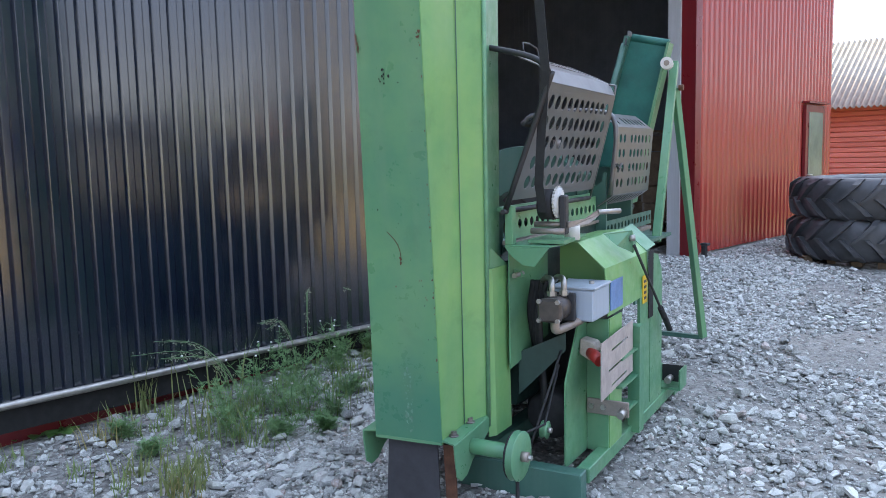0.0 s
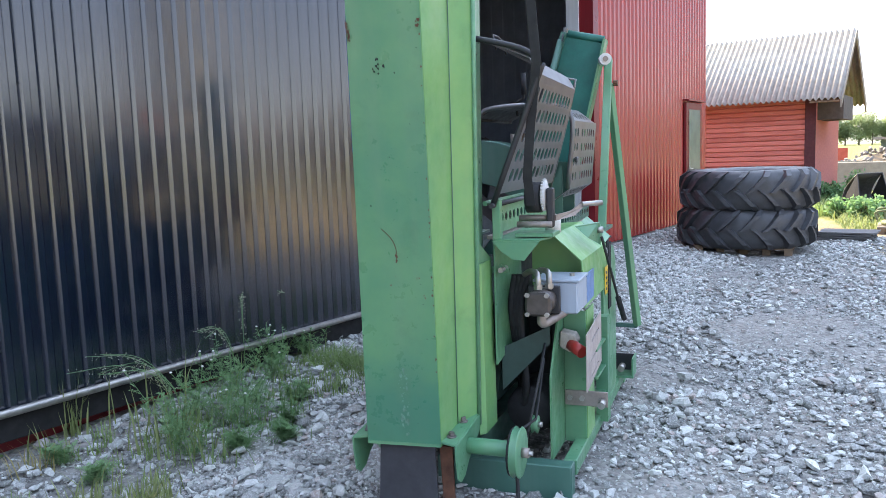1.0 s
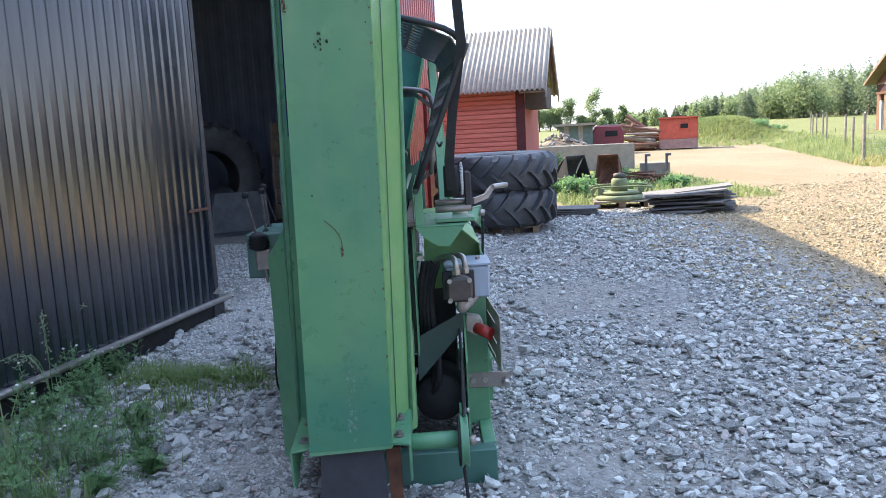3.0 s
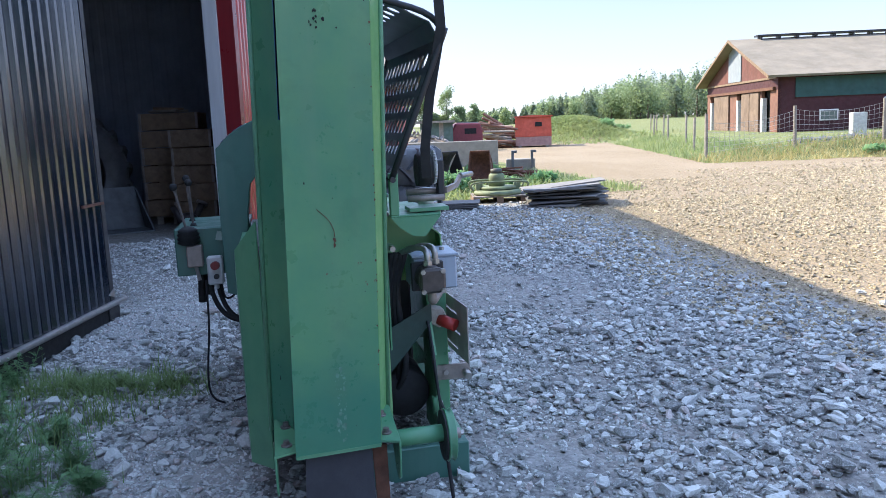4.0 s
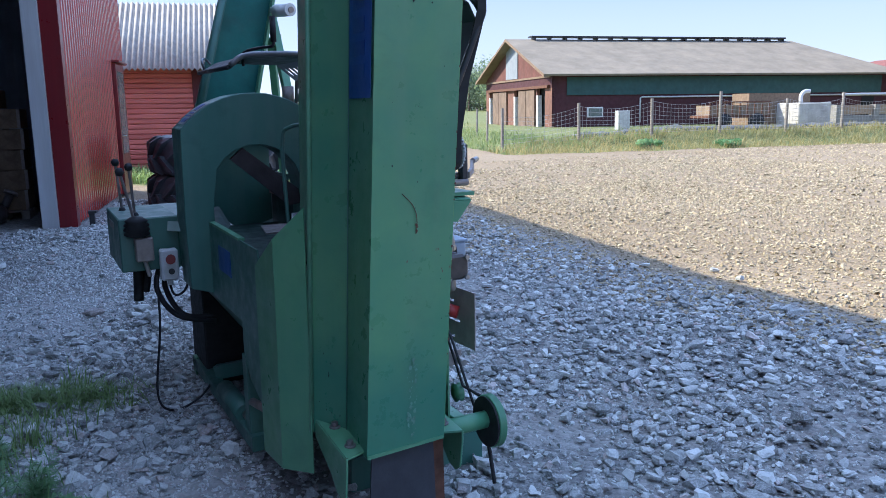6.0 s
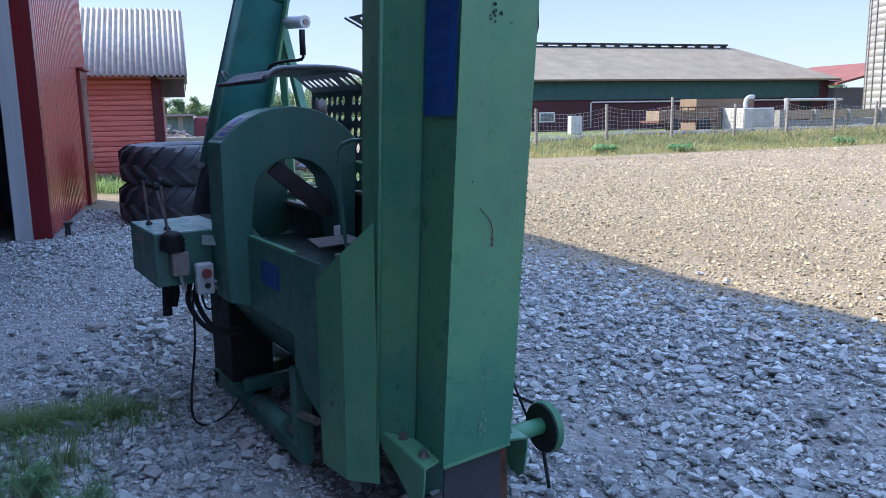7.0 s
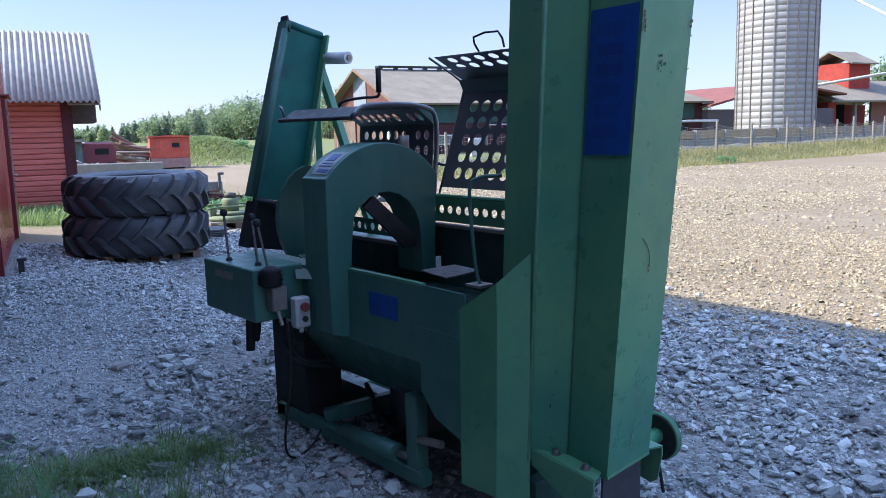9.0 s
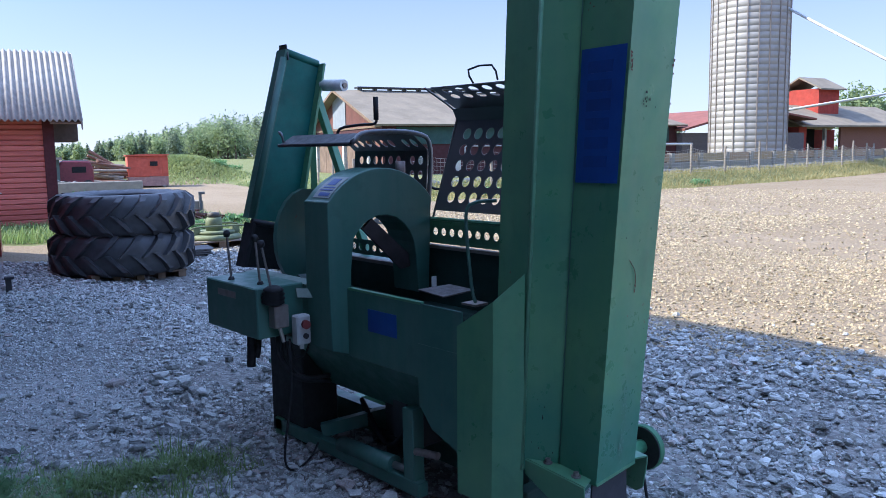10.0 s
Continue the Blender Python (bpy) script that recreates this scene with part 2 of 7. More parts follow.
def sheet(name, base, rough, dust, metal=0.0, low=0.7):
    """Profiled sheet: coated steel, with dust, streaks and panel differences."""
    k = Mat(name, rough, metal)
    run = k.noise(7, 5, 0.65, k.stretch(k.obj, (1, 1, 0.05)))
    col = k.mix(k.ramp(run, [(0.35, 0.0), (0.75, 1.0)]), tuple(c * low for c in base), base)
    col = k.mix(k.math("MULTIPLY", k.ramp(k.noise(1.1, 6, 0.7), [(0.4, 0.0), (0.8, 1.0)]), 0.4), col, dust)
    k.colour(col)
    k.rough(k.ramp(k.noise(5, 5, 0.7), [(0.3, max(0.05, rough - 0.08)), (0.8, rough + 0.15)]))
    k.bump(k.noise(3, 3), 0.15, 0.004)
    return k.m


def glossy(name, base, rough, spec, dust=None, ior=1.5):
    """Gloss-coated profiled sheet with faint run marks."""
    k = Mat(name, rough, 0.0, spec)
    run = k.ramp(k.noise(6, 5, 0.65, k.stretch(k.obj, (1, 1, 0.05))), [(0.35, 0.0), (0.75, 1.0)])
    col = k.mix(run, tuple(0.85 * c for c in base), base)
    if dust:
        col = k.mix(k.math("MULTIPLY", k.ramp(k.noise(1.1, 6, 0.7), [(0.4, 0.0), (0.8, 1.0)]), 0.35), col, dust)
    k.colour(col)
    k.p.inputs["IOR"].default_value = ior
    k.rough(k.ramp(k.noise(4, 5, 0.7), [(0.3, rough - 0.04), (0.8, rough + 0.1)]))
    k.bump(k.noise(2.2, 2), 0.06, 0.003)
    return k.m


GREEN = painted("green_paint", (0.078, 0.222, 0.122), (0.14, 0.30, 0.14), rough=0.36, chips=0.80)
# right-hand faces: the yard's warm bounce light is in this yellower green
WARM_LIT_GREEN = painted("warm_lit_green_paint", (0.13, 0.31, 0.115), (0.22, 0.40, 0.13), rough=0.4, chips=0.80)
TROUGH_GREEN = painted("trough_green_paint", (0.082, 0.232, 0.124), (0.15, 0.32, 0.138), rough=0.34, chips=0.80, touched=(0.63, (0.036, 0.165, 0.112)))
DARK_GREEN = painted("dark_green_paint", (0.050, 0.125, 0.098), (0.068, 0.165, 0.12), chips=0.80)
# inner plates: the shade inside the machine is put into this near-black green
SHADED_GREEN = plain("shaded_inside_green", (0.018, 0.045, 0.036), 0.5, 0, 0.4, 6)
GUARD = glossy("dark_guard_paint", (0.085, 0.083, 0.085), 0.34, 0.5, (0.13, 0.125, 0.12), 1.9)
BLACK_STEEL = plain("black_steel", (0.025, 0.025, 0.028), 0.5)
BELT = plain("green_conveyor_belt", (0.02, 0.13, 0.10), 0.62, scale=6)
RUBBER = plain("black_rubber", (0.015, 0.015, 0.016), 0.72, scale=10)
TYRE_RUBBER = plain("weathered_tyre_rubber", (0.065, 0.067, 0.072), 0.45, 0, 0.35, 6)
FLAP = plain("grey_rubber_flap", (0.045, 0.046, 0.052), 0.75, scale=6)
LIP = plain("worn_pale_green_edge", (0.16, 0.33, 0.19), 0.4, 0, 0.25, 10)
STEEL = plain("bare_steel", (0.42, 0.40, 0.37), 0.38, 0.85, scale=18)
OLD_STEEL = plain("weathered_steel", (0.30, 0.26, 0.23), 0.5, 0.5, scale=14)
RUST = plain("rusty_steel", (0.13, 0.06, 0.035), 0.85, 0.1, 0.45, 12)
DARK_ARM = plain("dark_greasy_steel", (0.055, 0.045, 0.045), 0.5, 0.2, 0.4, 9)
SCUFF = plain("pale_scuffed_green", (0.17, 0.31, 0.22), 0.6, 0, 0.4, 40)
PALE_PLATE = plain("pale_primed_plate", (0.42, 0.36, 0.33), 0.55, 0.1, 0.25, 9)
TANK = sheet("pale_blue_grey_paint", (0.42, 0.48, 0.56), 0.4, (0.34, 0.36, 0.38))
PUMP = plain("dark_oily_casting", (0.085, 0.072, 0.065), 0.38, 0.4, 0.35, 14)
CAST = plain("dull_cast_metal", (0.20, 0.175, 0.165), 0.42, 0.5, 0.35, 14)
DIRTY_PLASTIC = plain("dirty_beige_plastic", (0.40, 0.35, 0.29), 0.6, 0, 0.35, 22)
FADED_BLUE = plain("faded_blue_label", (0.13, 0.22, 0.42), 0.5, 0, 0.35, 9)
GREY_PLASTIC = plain("light_grey_plastic", (0.5, 0.5, 0.48), 0.5)
BLUE_FILM = plain("blue_decal", (0.02, 0.07, 0.30), 0.4, scale=5)
BLUE_DARK = plain("blue_decal_dark", (0.015, 0.052, 0.235), 0.4, scale=5)
BLUE_PLASTIC = plain("blue_plastic", (0.03, 0.13, 0.34), 0.5)
DULL_RED = plain("dull_red_plastic", (0.20, 0.035, 0.03), 0.55)
RED_PLASTIC = plain("red_plastic", (0.34, 0.028, 0.022), 0.45)
WHITE_PLASTIC = plain("white_plastic", (0.7, 0.7, 0.66), 0.5)
YELLOW = plain("yellow_sticker", (0.75, 0.5, 0.02), 0.5)
ZINC = plain("aged_zinc", (0.33, 0.315, 0.295), 0.6, 0.25, 0.15, 0.7)
STICKER = plain("silver_sticker", (0.24, 0.27, 0.255), 0.4)
RED_SHEET = glossy("red_wall_sheet", (0.36, 0.045, 0.038), 0.2, 0.8)
RED_TRIM = sheet("dark_red_flashing", (0.19, 0.012, 0.018), 0.32, (0.17, 0.03, 0.03))
# for upward plates: the skylight they catch is in this paler green
SKYLIT_GREEN = plain("skylit_green_plate", (0.22, 0.28, 0.235), 0.5, 0, 0.2, 8)
BLACK_SHEET = glossy("black_door_sheet", (0.008, 0.013, 0.026), 0.15, 0.5, None, 2.1)
GALV = sheet("galvanised_sheet", (0.60, 0.61, 0.62), 0.45, (0.46, 0.46, 0.46), 0.15)
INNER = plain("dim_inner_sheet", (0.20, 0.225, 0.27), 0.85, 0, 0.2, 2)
WOOD = plain("weathered_wood", (0.20, 0.14, 0.09), 0.85, 0, 0.35, 9)
GREY_WOOD = plain("grey_wood", (0.27, 0.24, 0.20), 0.9, 0, 0.3, 9)
CONCRETE = plain("concrete", (0.27, 0.25, 0.215), 0.9, 0, 0.2, 4)
GLASSY = plain("dusty_pane", (0.16, 0.19, 0.17), 0.15, 0, 0.2, 5)
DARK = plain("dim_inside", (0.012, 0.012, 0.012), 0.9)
SOIL = plain("dry_soil", (0.24, 0.18, 0.12), 0.95, 0, 0.3, 3)


def foliage(name, lo, hi, through_light=0.25):
    k = Mat(name, 0.6)
    vary = k.math("ADD", k.math("MULTIPLY", k.isle, 0.45), k.math("MULTIPLY", k.ramp(k.noise(0.22, 2, 0.5, k.pos), [(0.35, 0.0), (0.65, 1.0)]), 0.55))
    k.colour(k.mix(vary, lo, hi))
    k.p.inputs["Subsurface Weight"].default_value = 0.0
    tr = k.n.new("ShaderNodeBsdfTranslucent")
    k.l.new(k.mix(vary, tuple(c * 1.3 for c in lo), tuple(c * 1.3 for c in hi)), tr.inputs[0])
    mx = k.n.new("ShaderNodeMixShader")
    mx.inputs[0].default_value = through_light
    k.l.new(k.p.outputs[0], mx.inputs[1])
    k.l.new(tr.outputs[0], mx.inputs[2])
    k.l.new(mx.outputs[0], k.n["Material Output"].inputs[0])
    return k.m


# far trees only: these pale, greyish greens hold the haze of distance
LEAF = foliage("hazed_birch_leaf", (0.13, 0.185, 0.09), (0.29, 0.345, 0.165), 0.45)
PINE = foliage("hazed_pine_needles", (0.105, 0.145, 0.092), (0.19, 0.23, 0.14), 0.4)
GRASS = foliage("grass", (0.12, 0.20, 0.062), (0.26, 0.34, 0.125), 0.4)
DRY_GRASS = foliage("dry_grass", (0.20, 0.195, 0.075), (0.43, 0.365, 0.16), 0.4)
WEED = foliage("weed_leaf", (0.10, 0.21, 0.085), (0.26, 0.40, 0.18), 0.4)
BROAD = foliage("broad_leaf", (0.10, 0.22, 0.05), (0.16, 0.30, 0.08), 0.35)
TALL_GRASS = foliage("pale_green_grass", (0.14, 0.20, 0.07), (0.29, 0.32, 0.13), 0.4)
PALE_POD = plain("pale_seed_pods", (0.36, 0.38, 0.24), 0.8)
PETAL = plain("white_petal", (0.8, 0.8, 0.74), 0.7)
BARK = plain("bark", (0.12, 0.09, 0.07), 0.9, 0, 0.4, 5)


def stones_material(name, lo, hi, tint):
    k = Mat(name, 0.85)
    col = k.mix(k.isle, lo, hi)
    odd = k.ramp(k.math("FRACT", k.math("MULTIPLY", k.isle, 37.0)), [(0.93, 0.0), (0.96, 1.0)])
    col = k.mix(k.math("MULTIPLY", odd, 0.7), col, tint)
    col = k.mix(k.math("MULTIPLY", k.noise(28, 4, 0.7), 0.4), col, tuple(c * 0.55 for c in lo))
    dusty = k.ramp(k.noise(95, 3, 0.6), [(0.45, 0.0), (0.7, 1.0)])
    col = k.mix(k.math("MULTIPLY", dusty, 0.35), col, tuple(min(0.8, 1.15 * c) for c in hi))
    k.colour(col)
    k.bump(k.math("ADD", k.noise(70, 5, 0.75), k.noise(22, 3)), 0.75, 0.010)
    return k.m


STONE = stones_material("crushed_rock", (0.175, 0.18, 0.168), (0.72, 0.73, 0.68), (0.50, 0.40, 0.35))
# paler than STONE, partly to brighten the dim ground before the doorway
PALE_STONE = stones_material("pale_crushed_rock", (0.42, 0.425, 0.40), (0.72, 0.73, 0.68), (0.55, 0.46, 0.42))
# STONE's copy beyond the shed's shadow: the sun's warm tone is in its tan
SUNLIT_STONE = stones_material("sunlit_tan_rock", (0.225, 0.182, 0.11), (0.56, 0.475, 0.305), (0.46, 0.33, 0.23))


def ground_material():
    k = Mat("gravel_yard", 0.93)
    vor = k.voronoi(24, k.pos, out="Color")
    cell = k.voronoi(24, k.pos)
    fine = k.voronoi(75, k.pos, out="Color")
    grey = k.mix(k.ramp(vor, [(0.2, 0.0), (0.8, 1.0)]), (0.085, 0.087, 0.082), (0.33, 0.335, 0.31))
    grey = k.mix(0.4, grey, k.ramp(fine, [(0.1, (0.12, 0.117, 0.112)), (0.9, (0.40, 0.385, 0.355))]))
    patch = k.ramp(k.noise(0.55, 5, 0.6, k.pos), [(0.4, 0.0), (0.66, 1.0)])
    grey = k.mix(k.math("MULTIPLY", patch, 0.5), grey, (0.31, 0.275, 0.23))
    sand = k.mix(k.noise(3.0, 6, 0.7, k.pos), (0.15, 0.112, 0.065), (0.235, 0.18, 0.107))
    sand = k.mix(0.45, sand, k.mix(k.ramp(vor, [(0.2, 0.0), (0.8, 1.0)]), (0.17, 0.13, 0.076), (0.31, 0.24, 0.145)))
    worn = k.ramp(k.noise(0.35, 6, 0.65, k.stretch(k.pos, (1.0, 0.45, 1.0))), [(0.42, 0.0), (0.62, 1.0)])
    sand = k.mix(k.math("MULTIPLY", worn, 0.45), sand, (0.30, 0.24, 0.165))
    turf = k.mix(k.ramp(k.noise(0.8, 6, 0.7, k.pos), [(0.3, 0.0), (0.7, 1.0)]), (0.112, 0.138, 0.04), (0.245, 0.232, 0.08))
    turf = k.mix(k.math("MULTIPLY", k.noise(14, 4, 0.7, k.pos), 0.6), turf, (0.07, 0.10, 0.025))
    edge = k.math("MULTIPLY", k.math("SUBTRACT", k.noise(1.6, 5, 0.7, k.pos), 0.5), 0.9)
    s = k.ramp(k.math("ADD", k.attribute("sandy"), edge), [(0.4, 0.0), (0.6, 1.0)])
    g = k.ramp(k.math("ADD", k.attribute("grassy"), edge), [(0.42, 0.0), (0.58, 1.0)])
    earth = k.mix(k.noise(9, 5, 0.7, k.pos), (0.26, 0.25, 0.23), (0.46, 0.44, 0.405))
    grey = k.mix(k.ramp(k.math("ADD", k.attribute("earthy"), k.math("MULTIPLY", edge, 0.8)), [(0.3, 0.0), (0.7, 1.0)]), grey, earth)
    k.colour(k.mix(g, k.mix(s, grey, sand), turf))
    k.bump(k.math("ADD", k.math("MULTIPLY", cell, -1.0), k.math("MULTIPLY", k.noise(90, 3, 0.7, k.pos), 0.35)), 0.8, 0.03)
    return k.m


YARD = ground_material()


# ---- ground: one sheet out to the horizon ----
BANK_X = (-60.0, 10.4, 11.2, 15.0, 24.0, 36.0, 46.0, 70.0, 140.0)
BANK_Y = (60.0, 34.0, 21.2, 20.3, 18.3, 17.2, 17.8, 21.0, 30.0)


def bank(x, y):
    """How far a point lies behind the foot of the grassy bank."""
    return np.minimum(y - np.interp(x, BANK_X[2:], BANK_Y[2:]), (x - 10.8 - 0.3 * (y - 21)) * 1.2)


def step(a, b, v):
    t = np.clip((v - a) / (b - a), 0, 1)
    return t * t * (3 - 2 * t)


def level(x, y):
    """Height of the ground."""
    x, y = np.asarray(x, float), np.asarray(y, float)
    left = -0.03 + 0.033 * np.clip(y - 4, -2, 5.5)
    right = -0.075 + 0.012 * np.clip(y - 5, 0, 8) + 0.06 * step(0.6, 1.6, x) * step(5.5, 3.5, y)
    w = step(-1.7, 0.2, x)
    z = left * (1 - w) + right * w + 0.010 * np.sin(1.7 * x + 0.6 * y) * np.cos(1.1 * y - 0.8 * x)
    z = z - 0.05 * np.exp(-((x + 0.2) / 0.7) ** 2 - ((y - 3.6) / 1.0) ** 2)
    s = bank(x, y)
    z = z + (0.55 * step(0.2, 2.4, s) - 0.22 * step(4, 12, s)) * (0.4 + 0.6 * step(0, 8, x - 10.8 - 0.3 * (y - 21)))
    z = z + 1.6 * np.exp(-(((x - 18.7) / 2.9) ** 2 + ((y - 53) / 4.5) ** 2) ** 1.6)
    z = z + 1.2 * step(60, 160, y)
    return z


gx = np.unique(np.concatenate([-np.geomspace(6, 900, 26)[::-1], np.arange(-6, 6, 0.2), np.arange(6, 30, 0.6), np.arange(30, 80, 1.5), np.geomspace(80, 900, 20)]))
gy = np.unique(np.concatenate([-np.geomspace(3, 700, 24)[::-1], np.arange(-3, 16, 0.2), np.arange(16, 60, 0.6), np.geomspace(60, 1200, 30)]))
GX, GY = np.meshgrid(gx, gy)
GZ = level(GX, GY)
nx, ny = len(gx), len(gy)
idx = np.arange(nx * ny).reshape(ny, nx)
quads = np.stack([idx[:-1, :-1], idx[:-1, 1:], idx[1:, 1:], idx[1:, :-1]], -1).reshape(-1, 4)
ground = raw("ground", np.stack([GX, GY, GZ], -1).reshape(-1, 3), quads, YARD, True)
tagged(ground, "grey crushed-rock farmyard turning to sandy dirt and grass", "ground", kind="structure")
S = bank(GX, GY)
grassy = step(-0.3, 0.5, S)
grassy = np.maximum(grassy, step(46, 50, GY) * step(-60, -20, GX))
grassy = np.maximum(grassy, step(-0.4, 0.4, GX - 1.3) * step(-0.4, 0.6, 5.0 - GX + 0.06 * GY) * step(-0.3, 0.7, GY - 14.4) * 0.9)
grassy = np.maximum(grassy, 0.9 * step(16.5, 17.2, GY) * step(-0.5, 0.3, 1.8 - GX))
grassy = np.maximum(grassy, step(-60, -75, GX))
grassy = np.maximum(grassy, step(-25, -40, GY))
# near limit follows the shed's shadow edge, so sunlit ground is coloured warmer
sandy = np.maximum(step(1.5, 3.3, GX - 0.10 * (GY - 3.3)), step(12.2, 15.0, GY))
earthy = np.exp(-((GX + 2.75) / 0.75) ** 2 - ((GY - 6.2) / 1.0) ** 2) + 0.4 * np.exp(-((GX + 3.0) / 0.5) ** 2 - ((GY - 4.8) / 0.6) ** 2) + 0.4 * np.exp(-((GX + 0.5) / 0.4) ** 2 - ((GY - 3.2) / 0.5) ** 2) + np.exp(-((GX + 2.4) / 0.5) ** 2 - ((GY - 3.3) / 0.8) ** 2)
for nm, arr in (("grassy", grassy), ("sandy", sandy), ("earthy", earthy)):
    at = ground.data.attributes.new(nm, "FLOAT", "POINT")
    at.data.foreach_set("value", arr.astype(np.float32).ravel())


# ---- the machine shed: profiled sheet walls, a wide opening, a slid-back door ----
def ribs(bm, y0, y1, z0, z1, pitch, depth, top, x=0.0, flank=0.12):
    """Trapezoid-profiled sheet standing in the plane x, running along y."""
    n = max(1, round((y1 - y0) / pitch))
    p = (y1 - y0) / n
    prof = []
    for i in range(n):
        a = y0 + i * p
        w = p * top
        r = p * flank
        prof += [(a, 0.0), (a + p - w - 2 * r, 0.0), (a + p - w - r, depth), (a + p - r, depth)]
    prof.append((y1, 0.0))
    lo = [bm.verts.new((x + d, y, z0)) for y, d in prof]
    hi = [bm.verts.new((x + d, y, z1)) for y, d in prof]
    for i in range(len(prof) - 1):
        bm.faces.new((lo[i], lo[i + 1], hi[i + 1], hi[i]))
    return bm


SHED_TURN = -13.8
shed = thing("machine_shed", (-2.16, 10.55, 0.08), SHED_TURN, "large shed clad in ribbed red sheet with an open doorway", "shed")
EAVE, NEAR, FAR, DEEP = 4.82, -21.0, 5.2, -11.0
part("wall", ribs(B(), 0.03, FAR, 0.10, EAVE, 0.15, 0.02, 0.36), RED_SHEET, shed, "ribbed red sheet wall", thick=0.004)
part("wall", ribs(B(), NEAR, -4.4, 0.04, EAVE, 0.15, 0.02, 0.36), RED_SHEET, shed, "ribbed red sheet wall", thick=0.004)
part("wall", ribs(B(), -4.4, 0.03, 4.45, EAVE, 0.15, 0.02, 0.36), RED_SHEET, shed, "ribbed red sheet wall", thick=0.004)
part("plinth", box(B(), -0.14, -0.01, 0.0, FAR, -0.3, 0.12), CONCRETE, shed)
part("plinth", box(B(), -0.14, -0.01, NEAR, -4.45, -0.3, 0.06), RED_TRIM, shed)
part("corner_flashing", prism(B(), [(0.03, -0.03), (0.03, 0.14), (0.024, 0.14), (0.024, -0.024), (-0.17, -0.024), (-0.17, -0.03)], "z", 0.0, 4.5), RED_TRIM, shed, "dark red folded flashing")
part("door_post", box(B(), -0.36, -0.175, -0.05, 0.12, -0.1, 4.6), GALV, shed, "pale grey steel door post", bevel=0.004)
part("door_post", box(B(), -0.36, -0.03, -4.6, -4.43, -0.1, 4.6), GALV, shed, bevel=0.004)
part("lintel", box(B(), -0.36, -0.03, -4.43, -0.05, 4.45, 4.75), GALV, shed)
part("gable_wall", box(B(), DEEP, -0.02, FAR - 0.06, FAR, -0.2, EAVE), RED_SHEET, shed)
part("gable_wall", box(B(), DEEP, -0.02, NEAR, NEAR + 0.06, -0.2, EAVE), RED_SHEET, shed)
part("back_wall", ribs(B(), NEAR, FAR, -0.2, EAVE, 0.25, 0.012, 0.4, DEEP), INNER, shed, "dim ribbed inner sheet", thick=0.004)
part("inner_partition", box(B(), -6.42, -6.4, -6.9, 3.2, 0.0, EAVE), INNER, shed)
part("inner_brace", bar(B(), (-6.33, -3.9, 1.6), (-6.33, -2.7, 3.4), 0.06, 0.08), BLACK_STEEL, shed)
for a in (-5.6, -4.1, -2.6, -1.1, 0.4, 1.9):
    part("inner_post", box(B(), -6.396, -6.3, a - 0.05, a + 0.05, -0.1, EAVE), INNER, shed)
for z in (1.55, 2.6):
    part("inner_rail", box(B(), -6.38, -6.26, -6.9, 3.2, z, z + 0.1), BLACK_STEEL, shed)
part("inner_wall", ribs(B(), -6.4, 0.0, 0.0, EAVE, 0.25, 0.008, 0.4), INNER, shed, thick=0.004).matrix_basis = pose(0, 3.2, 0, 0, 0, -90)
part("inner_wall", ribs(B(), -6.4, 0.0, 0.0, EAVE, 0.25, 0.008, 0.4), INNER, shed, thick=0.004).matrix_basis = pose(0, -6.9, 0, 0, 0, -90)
RIDGE_Y, RISE = (NEAR + FAR) / 2, 0.106 * (FAR - NEAR) / 2
rp_ = [(FAR + 0.2, EAVE), (RIDGE_Y, EAVE + RISE), (NEAR - 0.2, EAVE), (NEAR - 0.2, EAVE + 0.08), (RIDGE_Y, EAVE + RISE + 0.08), (FAR + 0.2, EAVE + 0.08)]
part("roof", prism(B(), rp_, "x", DEEP - 0.3, 0.3), GALV, shed, "low-pitched grey sheet roof")
for x in (-0.05, DEEP):
    part("gable_top", prism(B(), [(FAR, EAVE), (RIDGE_Y, EAVE + RISE), (NEAR, EAVE)], "x", x, x + 0.05), RED_SHEET, shed)
# narrow glazed door in the long wall
gd = part("side_door", box(B(), 0.02, 0.075, 3.85, 4.75, 0.08, 2.22), RED_TRIM, shed, "narrow dark red door with a dusty pane", bevel=0.004)
part("pane", box(B(), 0.076, 0.082, 3.97, 4.63, 0.75, 2.1), GLASSY, gd, "dusty greenish pane")
part("handle", hose(B(), [(0.08, 3.92, 1.05), (0.13, 3.92, 1.05), (0.13, 4.04, 1.05)], 0.01), STEEL, gd)
part("canopy_strip", box(B(), 0.02, 0.14, 3.8, 4.8, 2.24, 2.27), RED_TRIM, gd)
# small door stop by the doorway
stop = thing("door_stop", (-1.98, 10.42, 0.12), SHED_TURN, "small black steel door stop beside the doorway", "door stop")
part("post", box(B(), -0.03, 0.03, -0.03, 0.03, -0.1, 0.2), BLACK_STEEL, stop, bevel=0.004)
part("cap", box(B(), -0.04, 0.06, -0.05, 0.05, 0.2, 0.23), BLACK_STEEL, stop, bevel=0.004)

# sliding door leaf, hung outside the wall
leaf = thing("sliding_door", (-2.16, 10.55, 0.08), SHED_TURN, "tall sliding door of glossy black ribbed sheet on a steel bottom rail", "door")
LE = -4.33
part("sheet", ribs(B(), -12.1, LE - 0.02, 0.13, 4.6, 0.1145, 0.026, 0.30, 0.11, 0.17), BLACK_SHEET, leaf, "glossy black ribbed sheet", thick=0.002)
part("end_flashing", prism(B(), [(0.04, LE - 0.06), (0.142, LE - 0.06), (0.142, LE), (0.136, LE + 0.004), (0.04, LE + 0.004)], "z", 0.13, 4.6), BLACK_STEEL, leaf)
